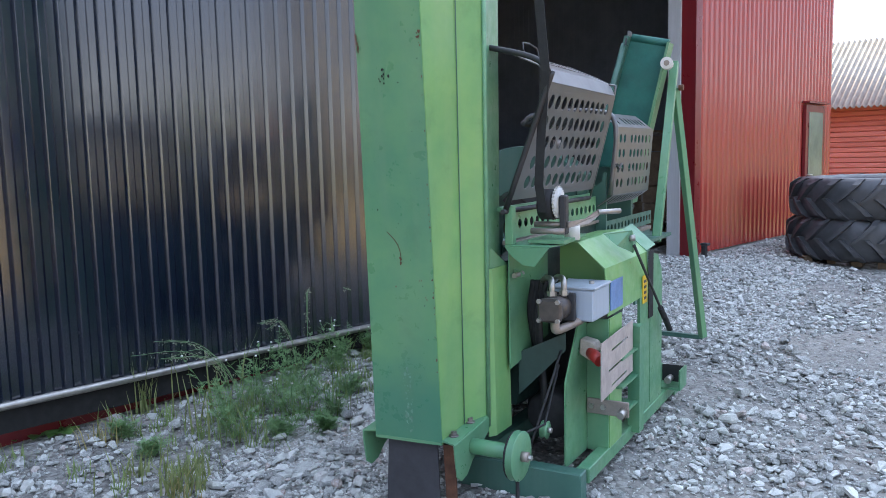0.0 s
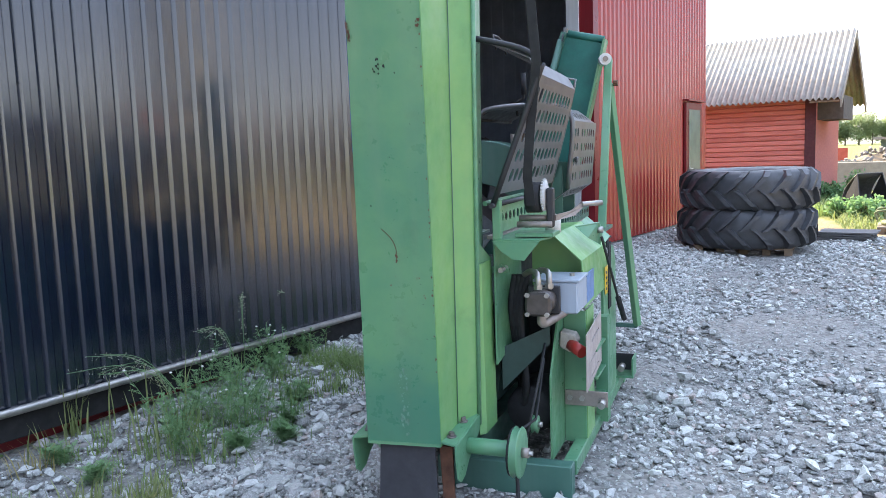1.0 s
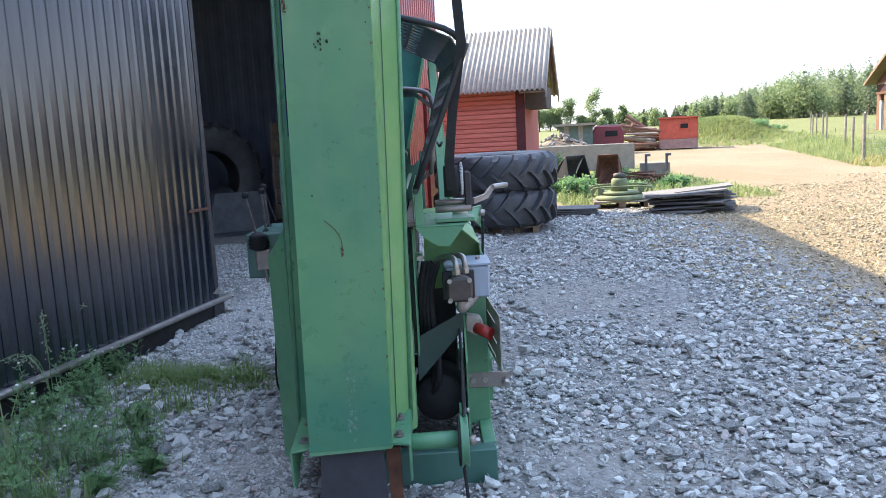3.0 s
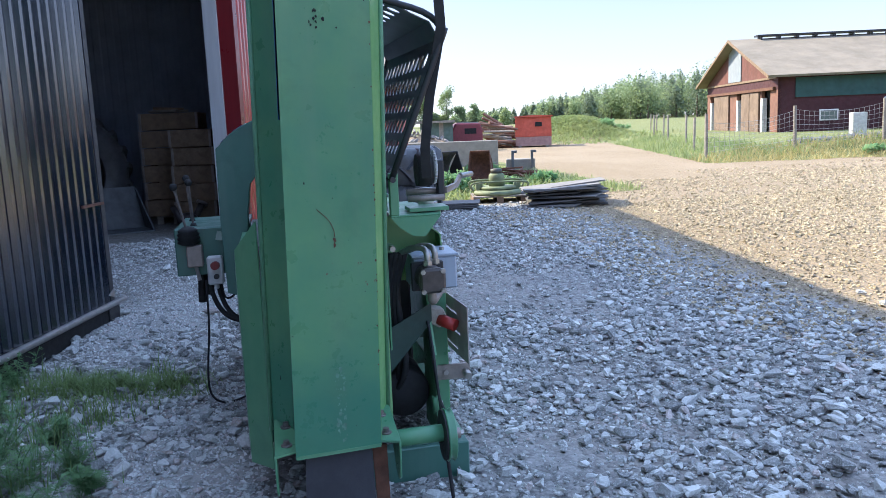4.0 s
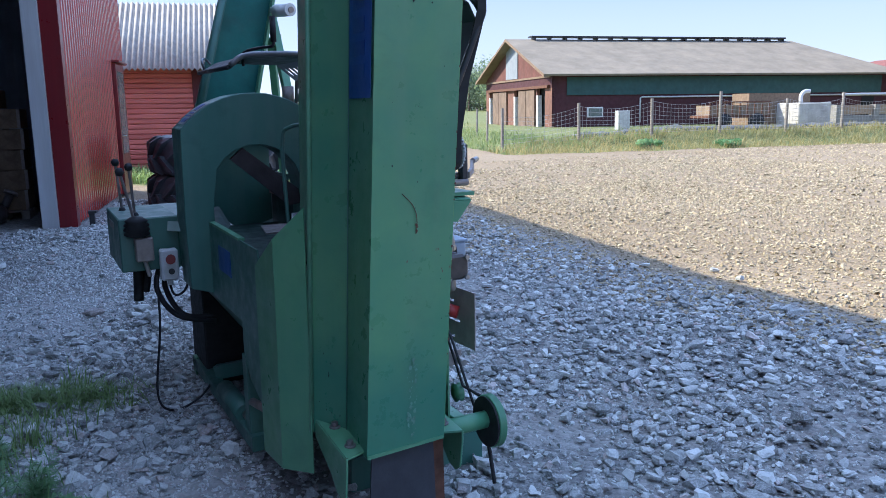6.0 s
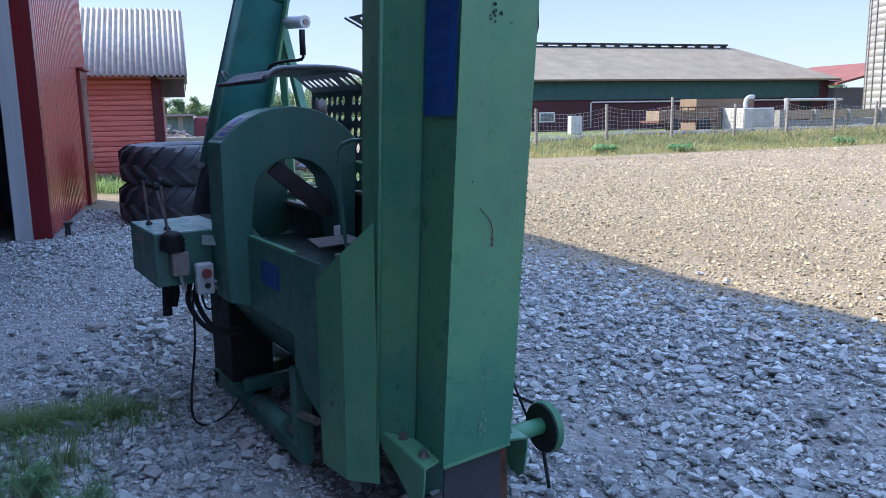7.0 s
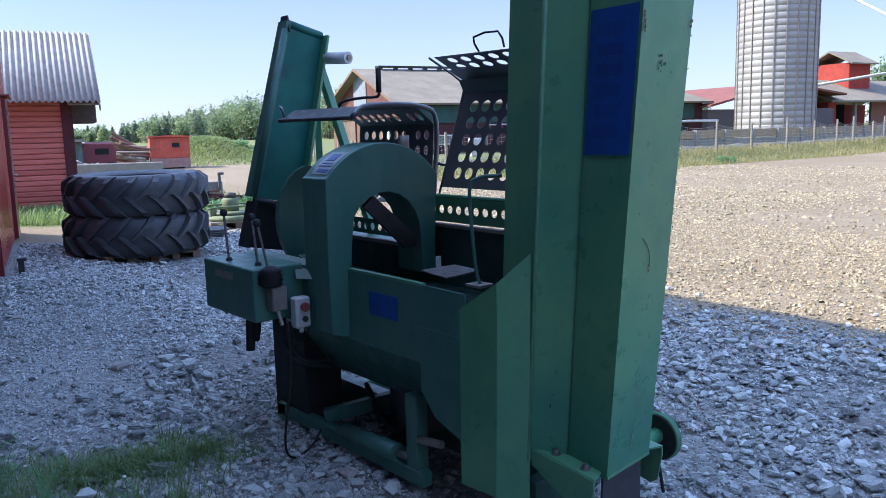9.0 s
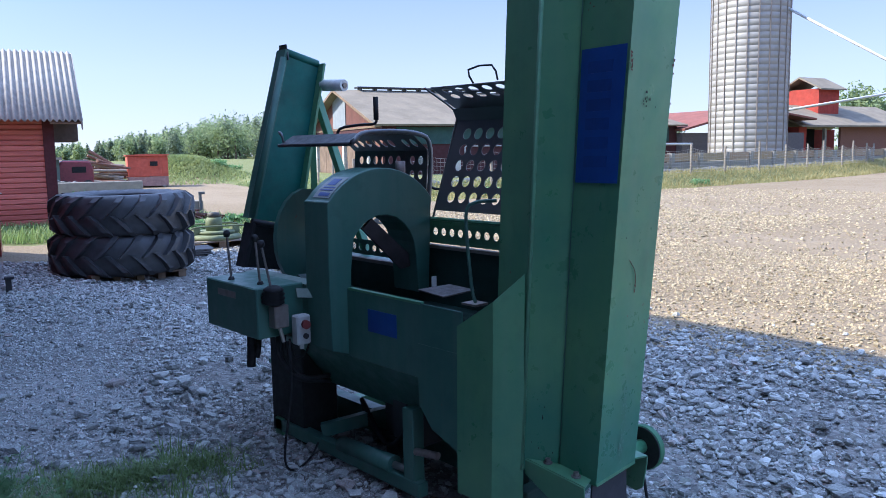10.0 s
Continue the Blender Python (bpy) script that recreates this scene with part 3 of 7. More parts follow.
part("bottom_rail", rod(B(), (0.15, -12.1, 0.115), (0.15, LE + 0.16, 0.115), 0.024), STEEL, leaf, "bare galvanised bottom tube")
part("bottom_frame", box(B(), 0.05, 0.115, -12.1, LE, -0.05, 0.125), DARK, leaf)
part("guide_bracket", box(B(), 0.03, 0.13, LE - 0.08, LE + 0.1, -0.09, 0.09), BLACK_STEEL, leaf, bevel=0.005)
part("corner_cap", slab(B(), [(0.146, LE, 0.16), (0.146, LE, 0.23), (0.146, LE - 0.10, 0.19)], 0.008), STEEL, leaf)
part("latch", box(B(), 0.135, 0.15, LE - 0.35, LE - 0.02, 0.9, 0.92), RUST, leaf, "short rusty latch bar")
for i in range(32):
    for z in (0.45, 1.875, 3.3):
        y = LE - 0.065 - i * 0.229
        part("screw", rod(B(), (0.111, y, z), (0.121, y, z), 0.0105, 8), DARK, leaf)

# ---- the log hut ----
hut = thing("log_hut", (1.32, 19.95, 0.03), -13.8, "small red-painted log hut with a pale corrugated roof", "hut")
HW, HD, HE, HR = 7.0, 3.5, 2.53, 4.22


def weathered_logs():
    """Faded red paint on logs: each log its own shade, grain and bare grey patches along it."""
    k = Mat("faded_red_log_paint", 0.9)
    grain = k.noise(10, 5, 0.7, k.stretch(k.obj, (0.12, 1, 1.6)))
    col = k.mix(k.rand, (0.40, 0.125, 0.10), (0.56, 0.20, 0.165))
    col = k.mix(k.ramp(grain, [(0.35, 0.0), (0.7, 0.55)]), col, (0.27, 0.075, 0.06))
    bare = k.ramp(k.noise(6, 5, 0.7, k.stretch(k.obj, (0.3, 1, 2.5))), [(0.62, 0.0), (0.72, 0.7)])
    k.colour(k.mix(bare, col, (0.42, 0.27, 0.23)))
    k.bump(grain, 0.5, 0.01)
    return k.m


RED_LOG = weathered_logs()
ROOF_SHEET = sheet("pale_fibre_roof", (0.38, 0.36, 0.32), 0.85, (0.27, 0.22, 0.19), low=0.6)
LOG_PIECES = []
n_log = 20
for i in range(n_log):
    z0 = 0.15 + i * (HE - 0.15) / n_log
    LOG_PIECES.append((hut, (-HW, 0.0, 0.0, 0.11, z0, z0 + (HE - 0.15) / n_log - 0.012)))
part("side_wall", box(B(), -HW, 0, 0.05, 0.16, 0.0, HE), RED_LOG, hut)
part("end_wall", box(B(), -0.13, 0, 0.16, HD, 0.0, HE), RED_LOG, hut)
part("end_wall", box(B(), -HW, -HW + 0.13, 0.16, HD, 0.0, HE), RED_LOG, hut)
part("back_wall", box(B(), -HW, 0, HD, HD + 0.13, 0.0, HE), RED_LOG, hut)
part("gable", prism(B(), [(0.0, HE), (HD + 0.13, HE), (HD / 2, HR - 0.1)], "x", -0.12, -0.02), RED_LOG, hut)
part("gable", prism(B(), [(0.0, HE), (HD + 0.13, HE), (HD / 2, HR - 0.1)], "x", -HW, -HW + 0.1), RED_LOG, hut)
part("corner_board", box(B(), -0.2, 0.03, -0.04, 0.0, 0.1, HE), plain("dark_corner_board", (0.07, 0.02, 0.025), 0.9), hut, "dark corner board")
part("base_stones", box(B(), -HW, 0, 0.0, HD, -0.3, 0.15), CONCRETE, hut)


def wavy_roof(bm, x0, x1, e, r, pitch, amp):
    """One corrugated roof side from eave point e to ridge point r, both (y, z)."""
    n = int((x1 - x0) / pitch * 6)
    rows = []
    for y, z in (e, r):
        rows.append([bm.verts.new((x0 + (x1 - x0) * i / n, y, z + amp * math.sin(2 * math.pi * i / 6))) for i in range(n + 1)])
    for i in range(n):
        bm.faces.new((rows[0][i], rows[0][i + 1], rows[1][i + 1], rows[1][i])).smooth = True
    return bm


part("roof_side", wavy_roof(B(), -HW - 0.4, 0.62, (-0.42, HE - 0.06), (HD / 2, HR), 0.125, 0.032), ROOF_SHEET, hut, "pale corrugated roof sheet", thick=0.008)
part("roof_side", wavy_roof(B(), -HW - 0.4, 0.62, (HD + 0.5, HE - 0.06), (HD / 2, HR), 0.125, 0.032), ROOF_SHEET, hut, thick=0.008)
for s, e in ((-0.42, 0), (HD + 0.5, 0)):
    part("verge_board", slab(B(), [(0.6, s, HE - 0.1), (0.6, HD / 2, HR - 0.04), (0.6, HD / 2, HR - 0.2), (0.6, s, HE - 0.26)], 0.03), GREY_WOOD, hut)
part("soffit", slab(B(), [(0.6, -0.4, HE - 0.13), (0.6, HD / 2, HR - 0.07), (-0.05, HD / 2, HR - 0.07), (-0.05, -0.4, HE - 0.13)], 0.02), WOOD, hut)
part("end_box", box(B(), 0.0, 0.55, 0.35, 1.9, HE - 0.5, HE + 0.05), plain("dark_weathered_boards", (0.10, 0.085, 0.075), 0.9), hut, "dark boarded box under the gable")

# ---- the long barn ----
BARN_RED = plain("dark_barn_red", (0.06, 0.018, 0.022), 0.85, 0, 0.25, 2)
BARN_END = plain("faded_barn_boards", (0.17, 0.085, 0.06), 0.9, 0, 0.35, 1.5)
BARN_ROOF = plain("grey_fibre_cement_roof", (0.205, 0.175, 0.13), 0.9, 0, 0.25, 0.8)
barn = thing("cattle_barn", (25.0, 38.3, 0.15), -14.5, "long dark red cattle barn with a grey fibre-cement roof", "barn")
BL, BW, BE, BR = 23.5, 13.2, 3.2, 5.75
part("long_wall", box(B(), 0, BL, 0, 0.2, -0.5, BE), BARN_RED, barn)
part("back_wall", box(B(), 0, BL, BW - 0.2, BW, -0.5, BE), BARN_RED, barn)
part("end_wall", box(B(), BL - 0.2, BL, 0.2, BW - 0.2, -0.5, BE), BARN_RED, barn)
part("curtain_strip", box(B(), 0.9, BL - 0.8, -0.06, -0.005, 2.05, 3.1), plain("dark_green_curtain", (0.03, 0.075, 0.07), 0.7, 0, 0.2, 2), barn, "dark green ventilation curtain")
part("drain_pipe", hose(B(), [(5.6, -0.08, 0.4), (5.6, -0.08, 1.85), (5.7, -0.08, 1.9), (BL - 1, -0.08, 1.9)], 0.05, smooth=0), GREY_PLASTIC, barn)
BEW = 0.5
part("roof_side", slab(B(), [(-0.7, -BEW, BE), (BL + 0.6, -BEW, BE), (BL - 2.8, BW / 2, BR), (-0.7, BW / 2, BR)], 0.12), BARN_ROOF, barn)
part("roof_side", slab(B(), [(-0.7, BW + BEW, BE), (BL + 0.6, BW + BEW, BE), (BL - 2.8, BW / 2, BR), (-0.7, BW / 2, BR)], 0.12), BARN_ROOF, barn)
part("roof_hip", slab(B(), [(BL + 0.6, -BEW, BE), (BL + 0.6, BW + BEW, BE), (BL - 2.8, BW / 2, BR)], 0.1), plain("lichen_roof", (0.30, 0.20, 0.09), 0.9, 0, 0.3, 1), barn, "orange lichen-covered hip")
part("ridge_vent", box(B(), 1.0, BL - 3.4, BW / 2 - 0.35, BW / 2 + 0.35, BR + 0.16, BR + 0.26), BLACK_STEEL, barn, "dark open ridge vent")
for i in range(18):
    part("vent_post", box(B(), 1.2 + i * 1.1, 1.3 + i * 1.1, BW / 2 - 0.3, BW / 2 + 0.3, BR - 0.05, BR + 0.16), BLACK_STEEL, barn)
# gable end with three doorways
doors = [(1.1, 2.5), (5.9, 6.8), (11.4, 12.4)]
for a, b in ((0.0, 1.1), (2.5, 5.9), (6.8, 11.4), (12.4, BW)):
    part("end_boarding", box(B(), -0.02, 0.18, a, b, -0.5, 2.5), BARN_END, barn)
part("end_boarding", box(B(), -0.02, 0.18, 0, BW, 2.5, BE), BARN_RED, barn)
part("gable", prism(B(), [(-0.3, BE), (BW + 0.3, BE), (BW / 2, BR - 0.05)], "x", -0.02, 0.18), plain("brown_gable", (0.13, 0.052, 0.042), 0.9, 0, 0.25, 1.5), barn)
part("gable_door", box(B(), -0.08, -0.025, 6.0, 8.4, 3.25, 5.35), plain("pale_blue_hatch", (0.24, 0.265, 0.30), 0.7, 0, 0.15, 2), barn, "pale blue-grey hatch")
part("door_track", box(B(), -0.2, -0.03, 0.3, BW - 0.5, 2.5, 2.66), RUST, barn)
part("gable_rail", box(B(), -0.08, -0.03, 0.2, BW - 0.3, 3.1, 3.22), WOOD, barn)
for a, b in doors:
    # black sheet behind each opening; the unlit inside is in its colour
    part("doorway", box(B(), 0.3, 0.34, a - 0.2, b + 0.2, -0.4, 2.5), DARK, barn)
    part("door_frame", box(B(), -0.06, 0.2, b - 0.3, b, -0.4, 2.1), WHITE_PLASTIC, barn)
for a, b in ((2.7, 4.2), (4.3, 5.7), (8.2, 9.9), (9.95, 11.3)):
    part("sliding_panel", box(B(), -0.12, -0.05, a, b, -0.2, 2.45), plain("tan_door_boards", (0.17, 0.12, 0.085), 0.9, 0, 0.35, 2), barn)
for a in (0.0, BW):
    part("verge_board", slab(B(), [(-0.7, BW / 2, BR + 0.05), (-0.7, -BEW if a == 0 else BW + BEW, BE + 0.05), (-0.7, -BEW if a == 0 else BW + BEW, BE - 0.12), (-0.7, BW / 2, BR - 0.12)], 0.05), WOOD, barn)
for a in (2.2, 10.6, 17.0):
    w = part("window", box(B(), a, a + 1.0, -0.05, -0.01, 0.75, 1.35), WHITE_PLASTIC, barn)
    part("pane", box(B(), a + 0.08, a + 0.92, -0.07, -0.055, 0.82, 1.28), GLASSY, w)
part("side_door", box(B(), BL - 2.2, BL - 1.3, -0.05, -0.01, -0.4, 2.9), DARK, barn)
lean = thing("barn_annex", (47.6, 33.5, 0.2), -13.0, "low grey-brown annex with a rusty red roof", "annex")
part("wall", box(B(), 0.4, 14, -1.6, 8, -0.5, 2.6), plain("grey_brown_cladding", (0.13, 0.11, 0.11), 0.85), lean)
part("roof", prism(B(), [(0.2, 2.75), (8.0, 4.4), (15, 3.6), (15, 3.75), (8.0, 4.55), (0.2, 2.9)], "y", -2.0, 8.4), plain("rusty_red_roof", (0.20, 0.07, 0.05), 0.8, 0, 0.25, 1), lean)

# ---- grain silo ----
silo = thing("grain_silo", (46.6, 26.4, 0.0), 0, "tall galvanised corrugated grain silo with vertical ribs", "silo")
SILO_R, SILO_H, rings = 2.45, 17.0, 42
prof = []
for k in range(rings):
    z0, z1 = SILO_H * k / rings, SILO_H * (k + 1) / rings
    prof += [(SILO_R - 0.03, z0), (SILO_R, z0 + 0.03), (SILO_R, z1 - 0.035)]
part("shell", lathe(B(), prof, (0, 0, 0), (0, 0, 1), 56), ZINC, silo, "galvanised ringed shell")
for i in range(22):
    a = 2 * math.pi * (i + 0.4) / 22
    part("stiffener", box(B(), SILO_R, SILO_R + 0.06, -0.028, 0.028, 0, SILO_H), OLD_STEEL, silo).matrix_basis = pose(0, 0, 0, 0, 0, math.degrees(a))
part("roof", lathe(B(), [(SILO_R + 0.15, 0), (0.3, 1.4), (0.0, 1.45)], (0, 0, SILO_H), (0, 0, 1), 32), GALV, silo)

# ---- red mill building with a cupola ----
MILL = plain("mill_red_boards", (0.30, 0.04, 0.025), 0.85, 0, 0.25, 2)
mill = thing("red_farm_building", (61.5, 29.5, 0.0), -13.0, "low red farm building with a roof turret and dark open bays", "farm building")
part("wall", box(B(), 0, 1.0, 0, 8, -0.5, 3.3), MILL, mill)
part("wall", box(B(), 5.5, 16, 0, 0.2, -0.5, 3.3), plain("faded_brown_boards", (0.19, 0.09, 0.06), 0.9), mill)
part("back_wall", box(B(), 0, 16, 7.8, 8, -0.5, 3.3), MILL, mill)
# near-black sheet stands in for the shade deep in the bays
part("bay_inside", box(B(), 1.0, 5.5, 2.5, 2.6, -0.5, 3.2), DARK, mill)
part("bay_post", box(B(), 3.4, 3.65, 0, 0.25, -0.5, 3.2), GREY_WOOD, mill)
part("roof", prism(B(), [(-0.7, 3.25), (4.0, 5.2), (8.7, 3.25), (8.7, 3.4), (4.0, 5.35), (-0.7, 3.4)], "x", -0.5, 16.5), BARN_ROOF, mill)
tw = part("turret", box(B(), 5.2, 8.0, 2.0, 5.5, 4.0, 6.7), MILL, mill, "red boarded turret")
part("turret_roof", prism(B(), [(1.5, 6.55), (3.75, 7.65), (6.0, 6.55), (6.0, 6.67), (3.75, 7.8), (1.5, 6.67)], "x", 4.8, 8.4), BARN_ROOF, tw)
solo("grain_pipe", rod(B(), (46.7, 25.0, 11.06), (48.9, 9.9, 1.2), 0.085, 12), GALV, "long sloping galvanised grain pipe beside the silo", "pipe")
solo("grain_pipe", rod(B(), (53.8, 27.0, 4.35), (72.0, 20.0, 6.9), 0.10, 12), GALV, "thin sloping galvanised grain pipe beside the silo", "pipe")


# ---- the firewood machine ----
# how it stands: sunk a little at the front and turned a trifle
STAND = Matrix(((1.035, 0, 0, 0.0525), (0.03, 0.99, 0, 0.075), (0, 0.006, 1.018, -0.0376), (0, 0, 0, 1)))
mach = thing("firewood_processor", (-1.45, 4.0, -0.05), 0, "old green-painted firewood processor with a raised discharge conveyor", "machine", world_coded=STAND)


UNSTAND = STAND.inverted()
# corners of the conveyor's section at 0.3 m: place and lean for each metre of height
COLUMN = {"front_l": (-1.721, 2.542, 0.025, -0.064), "front_r": (-1.409, 2.576, 0.018, -0.082), "seam_l": (-1.716, 2.735, 0.032, -0.035), "seam_r": (-1.403, 2.752, 0.024, -0.045),
          "lip_l": (-1.806, 2.868, 0.024, -0.040), "lip_r": (-1.347, 2.880, 0.028, -0.044), "back_l": (-1.775, 3.06, 0.024, -0.030), "back_r": (-1.380, 3.07, 0.024, -0.030)}


def corner(key, z, dx=0.0, dy=0.0):
    x, y, lx, ly = COLUMN[key]
    return UNSTAND @ Vector((x + lx * (z - 0.3) + dx, y + ly * (z - 0.3) + dy, z))


def set_part(name, bm, material, parent, label="", bevel=0.0, thick=0.0):
    """A part of the machine given where it stands in the yard."""
    bmesh.ops.transform(bm, matrix=UNSTAND, verts=bm.verts)
    return part(name, bm, material, parent, label, bevel, thick)


def strip(bm, low, high):
    """A folded sheet between two rows of points."""
    a, b = [bm.verts.new(p) for p in low], [bm.verts.new(p) for p in high]
    for i in range(len(a) - 1):
        bm.faces.new((a[i], a[i + 1], b[i + 1], b[i]))
    return bm


def loft(bm, low, high, z0, z1):
    return strip(bm, [(x, y, z0) for x, y in low], [(x, y, z1) for x, y in high])


def on_face(a, b, f, z, out):
    """A point on a face of the conveyor, f of the way from corner a to corner b, lifted off it."""
    p, q = corner(a, z), corner(b, z)
    n = (q - p).cross(Vector((0, 0, 1))).normalized()
    return p.lerp(q, f) + n * out


Z0, Z1 = 0.305, 3.15
ROWS_UP = [0.305, 0.7, 1.1, 1.5, 1.9, 2.3, 2.7, 3.15]
COLUMN_KEYS = ("lip_l", "seam_l", "front_l", "front_r", "seam_r", "lip_r")
trough = B()
grid = [[trough.verts.new(corner(k, z)) for k in COLUMN_KEYS] for z in ROWS_UP]
for low, high in zip(grid, grid[1:]):
    for i in range(3):
        trough.faces.new((low[i], low[i + 1], high[i + 1], high[i]))
col = part("discharge_conveyor", trough, TROUGH_GREEN, mach, "folded-up green sheet-steel conveyor trough", thick=0.006)
# right faces cut off so they take the green with bounce light painted in
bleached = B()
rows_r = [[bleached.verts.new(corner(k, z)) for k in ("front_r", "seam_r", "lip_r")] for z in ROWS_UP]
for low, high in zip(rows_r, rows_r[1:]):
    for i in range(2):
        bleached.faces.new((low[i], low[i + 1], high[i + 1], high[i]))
part("trough_side", bleached, WARM_LIT_GREEN, col, "yellowish green side, warm bounce light in its colour", thick=0.006)
for k, bk_key, s in (("lip_l", "back_l", -1), ("lip_r", "back_r", 1)):
    part("lip", rod(B(), corner(k, Z0, s * 0.006, -0.006), corner(k, Z1, s * 0.006, -0.006), 0.0095, 10), LIP, col, "pale worn folded edge")
    part("inner_side", strip(B(), [corner(k, Z0 + 0.1, 0, 0.008), corner(bk_key, Z0 + 0.1)], [corner(k, Z1, 0, 0.008), corner(bk_key, Z1)]), GREEN, col, thick=0.006)
part("belt", strip(B(), [corner("back_l", Z0, 0.01, -0.1), corner("back_r", Z0, -0.01, -0.1)], [corner("back_l", Z1, 0.01, -0.1), corner("back_r", Z1, -0.01, -0.1)]), RUBBER, col, thick=0.008)
part("top_roller", rod(B(), corner("lip_l", Z1 - 0.05, 0, 0.03), corner("lip_r", Z1 - 0.05, 0, 0.03), 0.05), STEEL, col)
# welded seam along both sides
for a, b in (("front_l", "seam_l"), ("seam_r", "front_r")):
    f = 0.985 if a == "front_l" else 0.015
    part("seam", hose(B(), [on_face(b if a == "front_l" else b, a, 1 - f if a == "front_l" else 1 - f, z, 0.007) for z in (Z0 + 0.02, 1.0, 1.7, 2.4, Z1 - 0.02)], 0.0022, 5, 0), DARK_GREEN, col)
# blue maker's strip on the side face, with plain bars for its lettering
bl0, bl1 = 1.515, 2.03


def decal(bm, f0, f1, z0, z1, out):
    return slab(bm, [on_face("seam_l", "front_l", f0, z0, out), on_face("seam_l", "front_l", f1, z0, out), on_face("seam_l", "front_l", f1, z1, out), on_face("seam_l", "front_l", f0, z1, out)], 0.001)


dec = part("side_decal", decal(B(), 0.06, 0.97, bl0, bl1, 0.0085), BLUE_FILM, col, "blue lettered strip")
for i in range(6):
    z = bl0 + 0.06 + i * 0.072
    part("letter_bar", decal(B(), 0.22, 0.72, z, z + 0.045, 0.010), BLUE_DARK, dec)


def chips(n, f0, f1, z0, z1, size, seed, face=("front_l", "front_r")):
    """Small ragged flakes on a face of the conveyor."""
    r = np.random.default_rng(seed)
    b = B()
    for k in range(n):
        f, z, e = r.uniform(f0, f1), r.uniform(z0, z1), size * r.uniform(0.3, 1.2)
        pts = []
        for a in range(6):
            ang, q = a * 1.047 + r.uniform(-0.3, 0.3), e * r.uniform(0.4, 1.2)
            pts.append(on_face(*face, f + q * math.cos(ang) / 0.31, z + 1.4 * q * math.sin(ang), 0.0076))
        b.faces.new([b.verts.new(p) for p in pts])
    return b


part("tear", hose(B(), [on_face("front_l", "front_r", f, z, 0.0075) for f, z in ((0.34, 1.21), (0.46, 1.175), (0.52, 1.14), (0.535, 1.11))], 0.0013, 6), RUST, col, "thin rusty tear")
tagged(part("rust_spot", chips(6, 0.52, 0.545, 1.08, 1.115, 0.006, 1), RUST, col), kind="stuff")
tagged(part("scuff", chips(26, 0.49, 0.58, 0.34, 0.64, 0.008, 2), SCUFF, col, "pale scuffed paint"), kind="stuff")
tagged(part("scuff", chips(60, 0.47, 0.60, 0.36, 0.62, 0.0022, 3), SCUFF, col), kind="stuff")
tagged(part("paint_chips", chips(9, 0.33, 0.5, 1.80, 1.86, 0.0045, 4), DARK, col), kind="stuff")
tagged(part("paint_chips", chips(16, 0.0, 1.0, 0.4, 1.9, 0.0028, 5), DARK, col), kind="stuff")
tagged(part("rust_patch", chips(14, 0.0, 0.05, 1.93, 2.0, 0.006, 6), RUST, col), kind="stuff")
tagged(part("rust_patch", chips(10, 0.95, 1.0, 1.93, 1.99, 0.005, 7), RUST, col), kind="stuff")
tagged(part("paint_chips", chips(10, 0.1, 0.9, 0.33, 0.62, 0.006, 8, ("lip_l", "seam_l")), DARK, col), kind="stuff")
tagged(part("paint_chips", chips(24, 0.985, 1.0, 0.5, 1.9, 0.0035, 9), RUST, col), kind="stuff")
# foot of the conveyor
part("base_edge", slab(B(), [corner("front_l", 0.308, 0.0, -0.006), corner("front_r", 0.308, 0, -0.006), corner("front_r", 0.308, 0, 0.03), corner("front_l", 0.308, 0, 0.03)], 0.012), GREEN, col)
part("rubber_flap", prism(B(), [(-1.68, 0.325), (-1.445, 0.325), (-1.435, -0.04), (-1.70, -0.04)], "y", 2.585, 2.593), FLAP, col, "grey-black rubber flap down to the ground")
part("rusty_plate", prism(B(), [(-1.44, 0.30), (-1.385, 0.30), (-1.38, -0.05), (-1.425, -0.05)], "y", 2.625, 2.635), RUST, col)
for x, s in ((-1.785, -1), (-1.345, 1)):
    br = part("foot_bracket", prism(B(), [(2.545, 0.30), (2.545, 0.335), (2.86, 0.365), (2.86, 0.30), (2.70, 0.22), (2.65, 0.175), (2.60, 0.165), (2.565, 0.19)], "x", x - 0.004, x + 0.004), GREEN, col, bevel=0.002)
    part("foot_shelf", slab(B(), [(x, 2.545, 0.335), (x, 2.86, 0.365), (x - s * 0.075, 2.86, 0.365), (x - s * 0.075, 2.57, 0.337)], 0.008), GREEN, br)
    for y in (2.62, 2.77):
        z = 0.337 + (y - 2.545) * 0.095
        part("bolt", rod(B(), (x - s * 0.04, y, z), (x - s * 0.04, y, z + 0.022), 0.012, 6), CAST, br)
        part("washer", rod(B(), (x - s * 0.04, y, z), (x - s * 0.04, y, z + 0.007), 0.02, 12), CAST, br)
ax = part("axle_tube", rod(B(), (-1.345, 2.70, 0.285), (-1.15, 2.70, 0.285), 0.034, 16), GREEN, col, bevel=0.002)
PX = -1.12
pul = part("drive_pulley", lathe(B(), [(0.0, -0.016), (0.10, -0.016), (0.104, -0.012), (0.09, 0.0), (0.104, 0.012), (0.10, 0.016), (0.0, 0.016)], (PX - 0.015, 2.70, 0.275), (1, 0, 0), 36), GREEN, col, "green belt pulley")
# added disc: the shade on the pulley's inner side, as plain black
part("pulley_back", rod(B(), (PX - 0.040, 2.70, 0.275), (PX - 0.032, 2.70, 0.275), 0.098, 32), RUBBER, pul, "black disc added for the pulley's shaded inner side")
part("hub", rod(B(), (PX, 2.70, 0.275), (PX + 0.03, 2.70, 0.275), 0.021, 12), OLD_STEEL, pul)
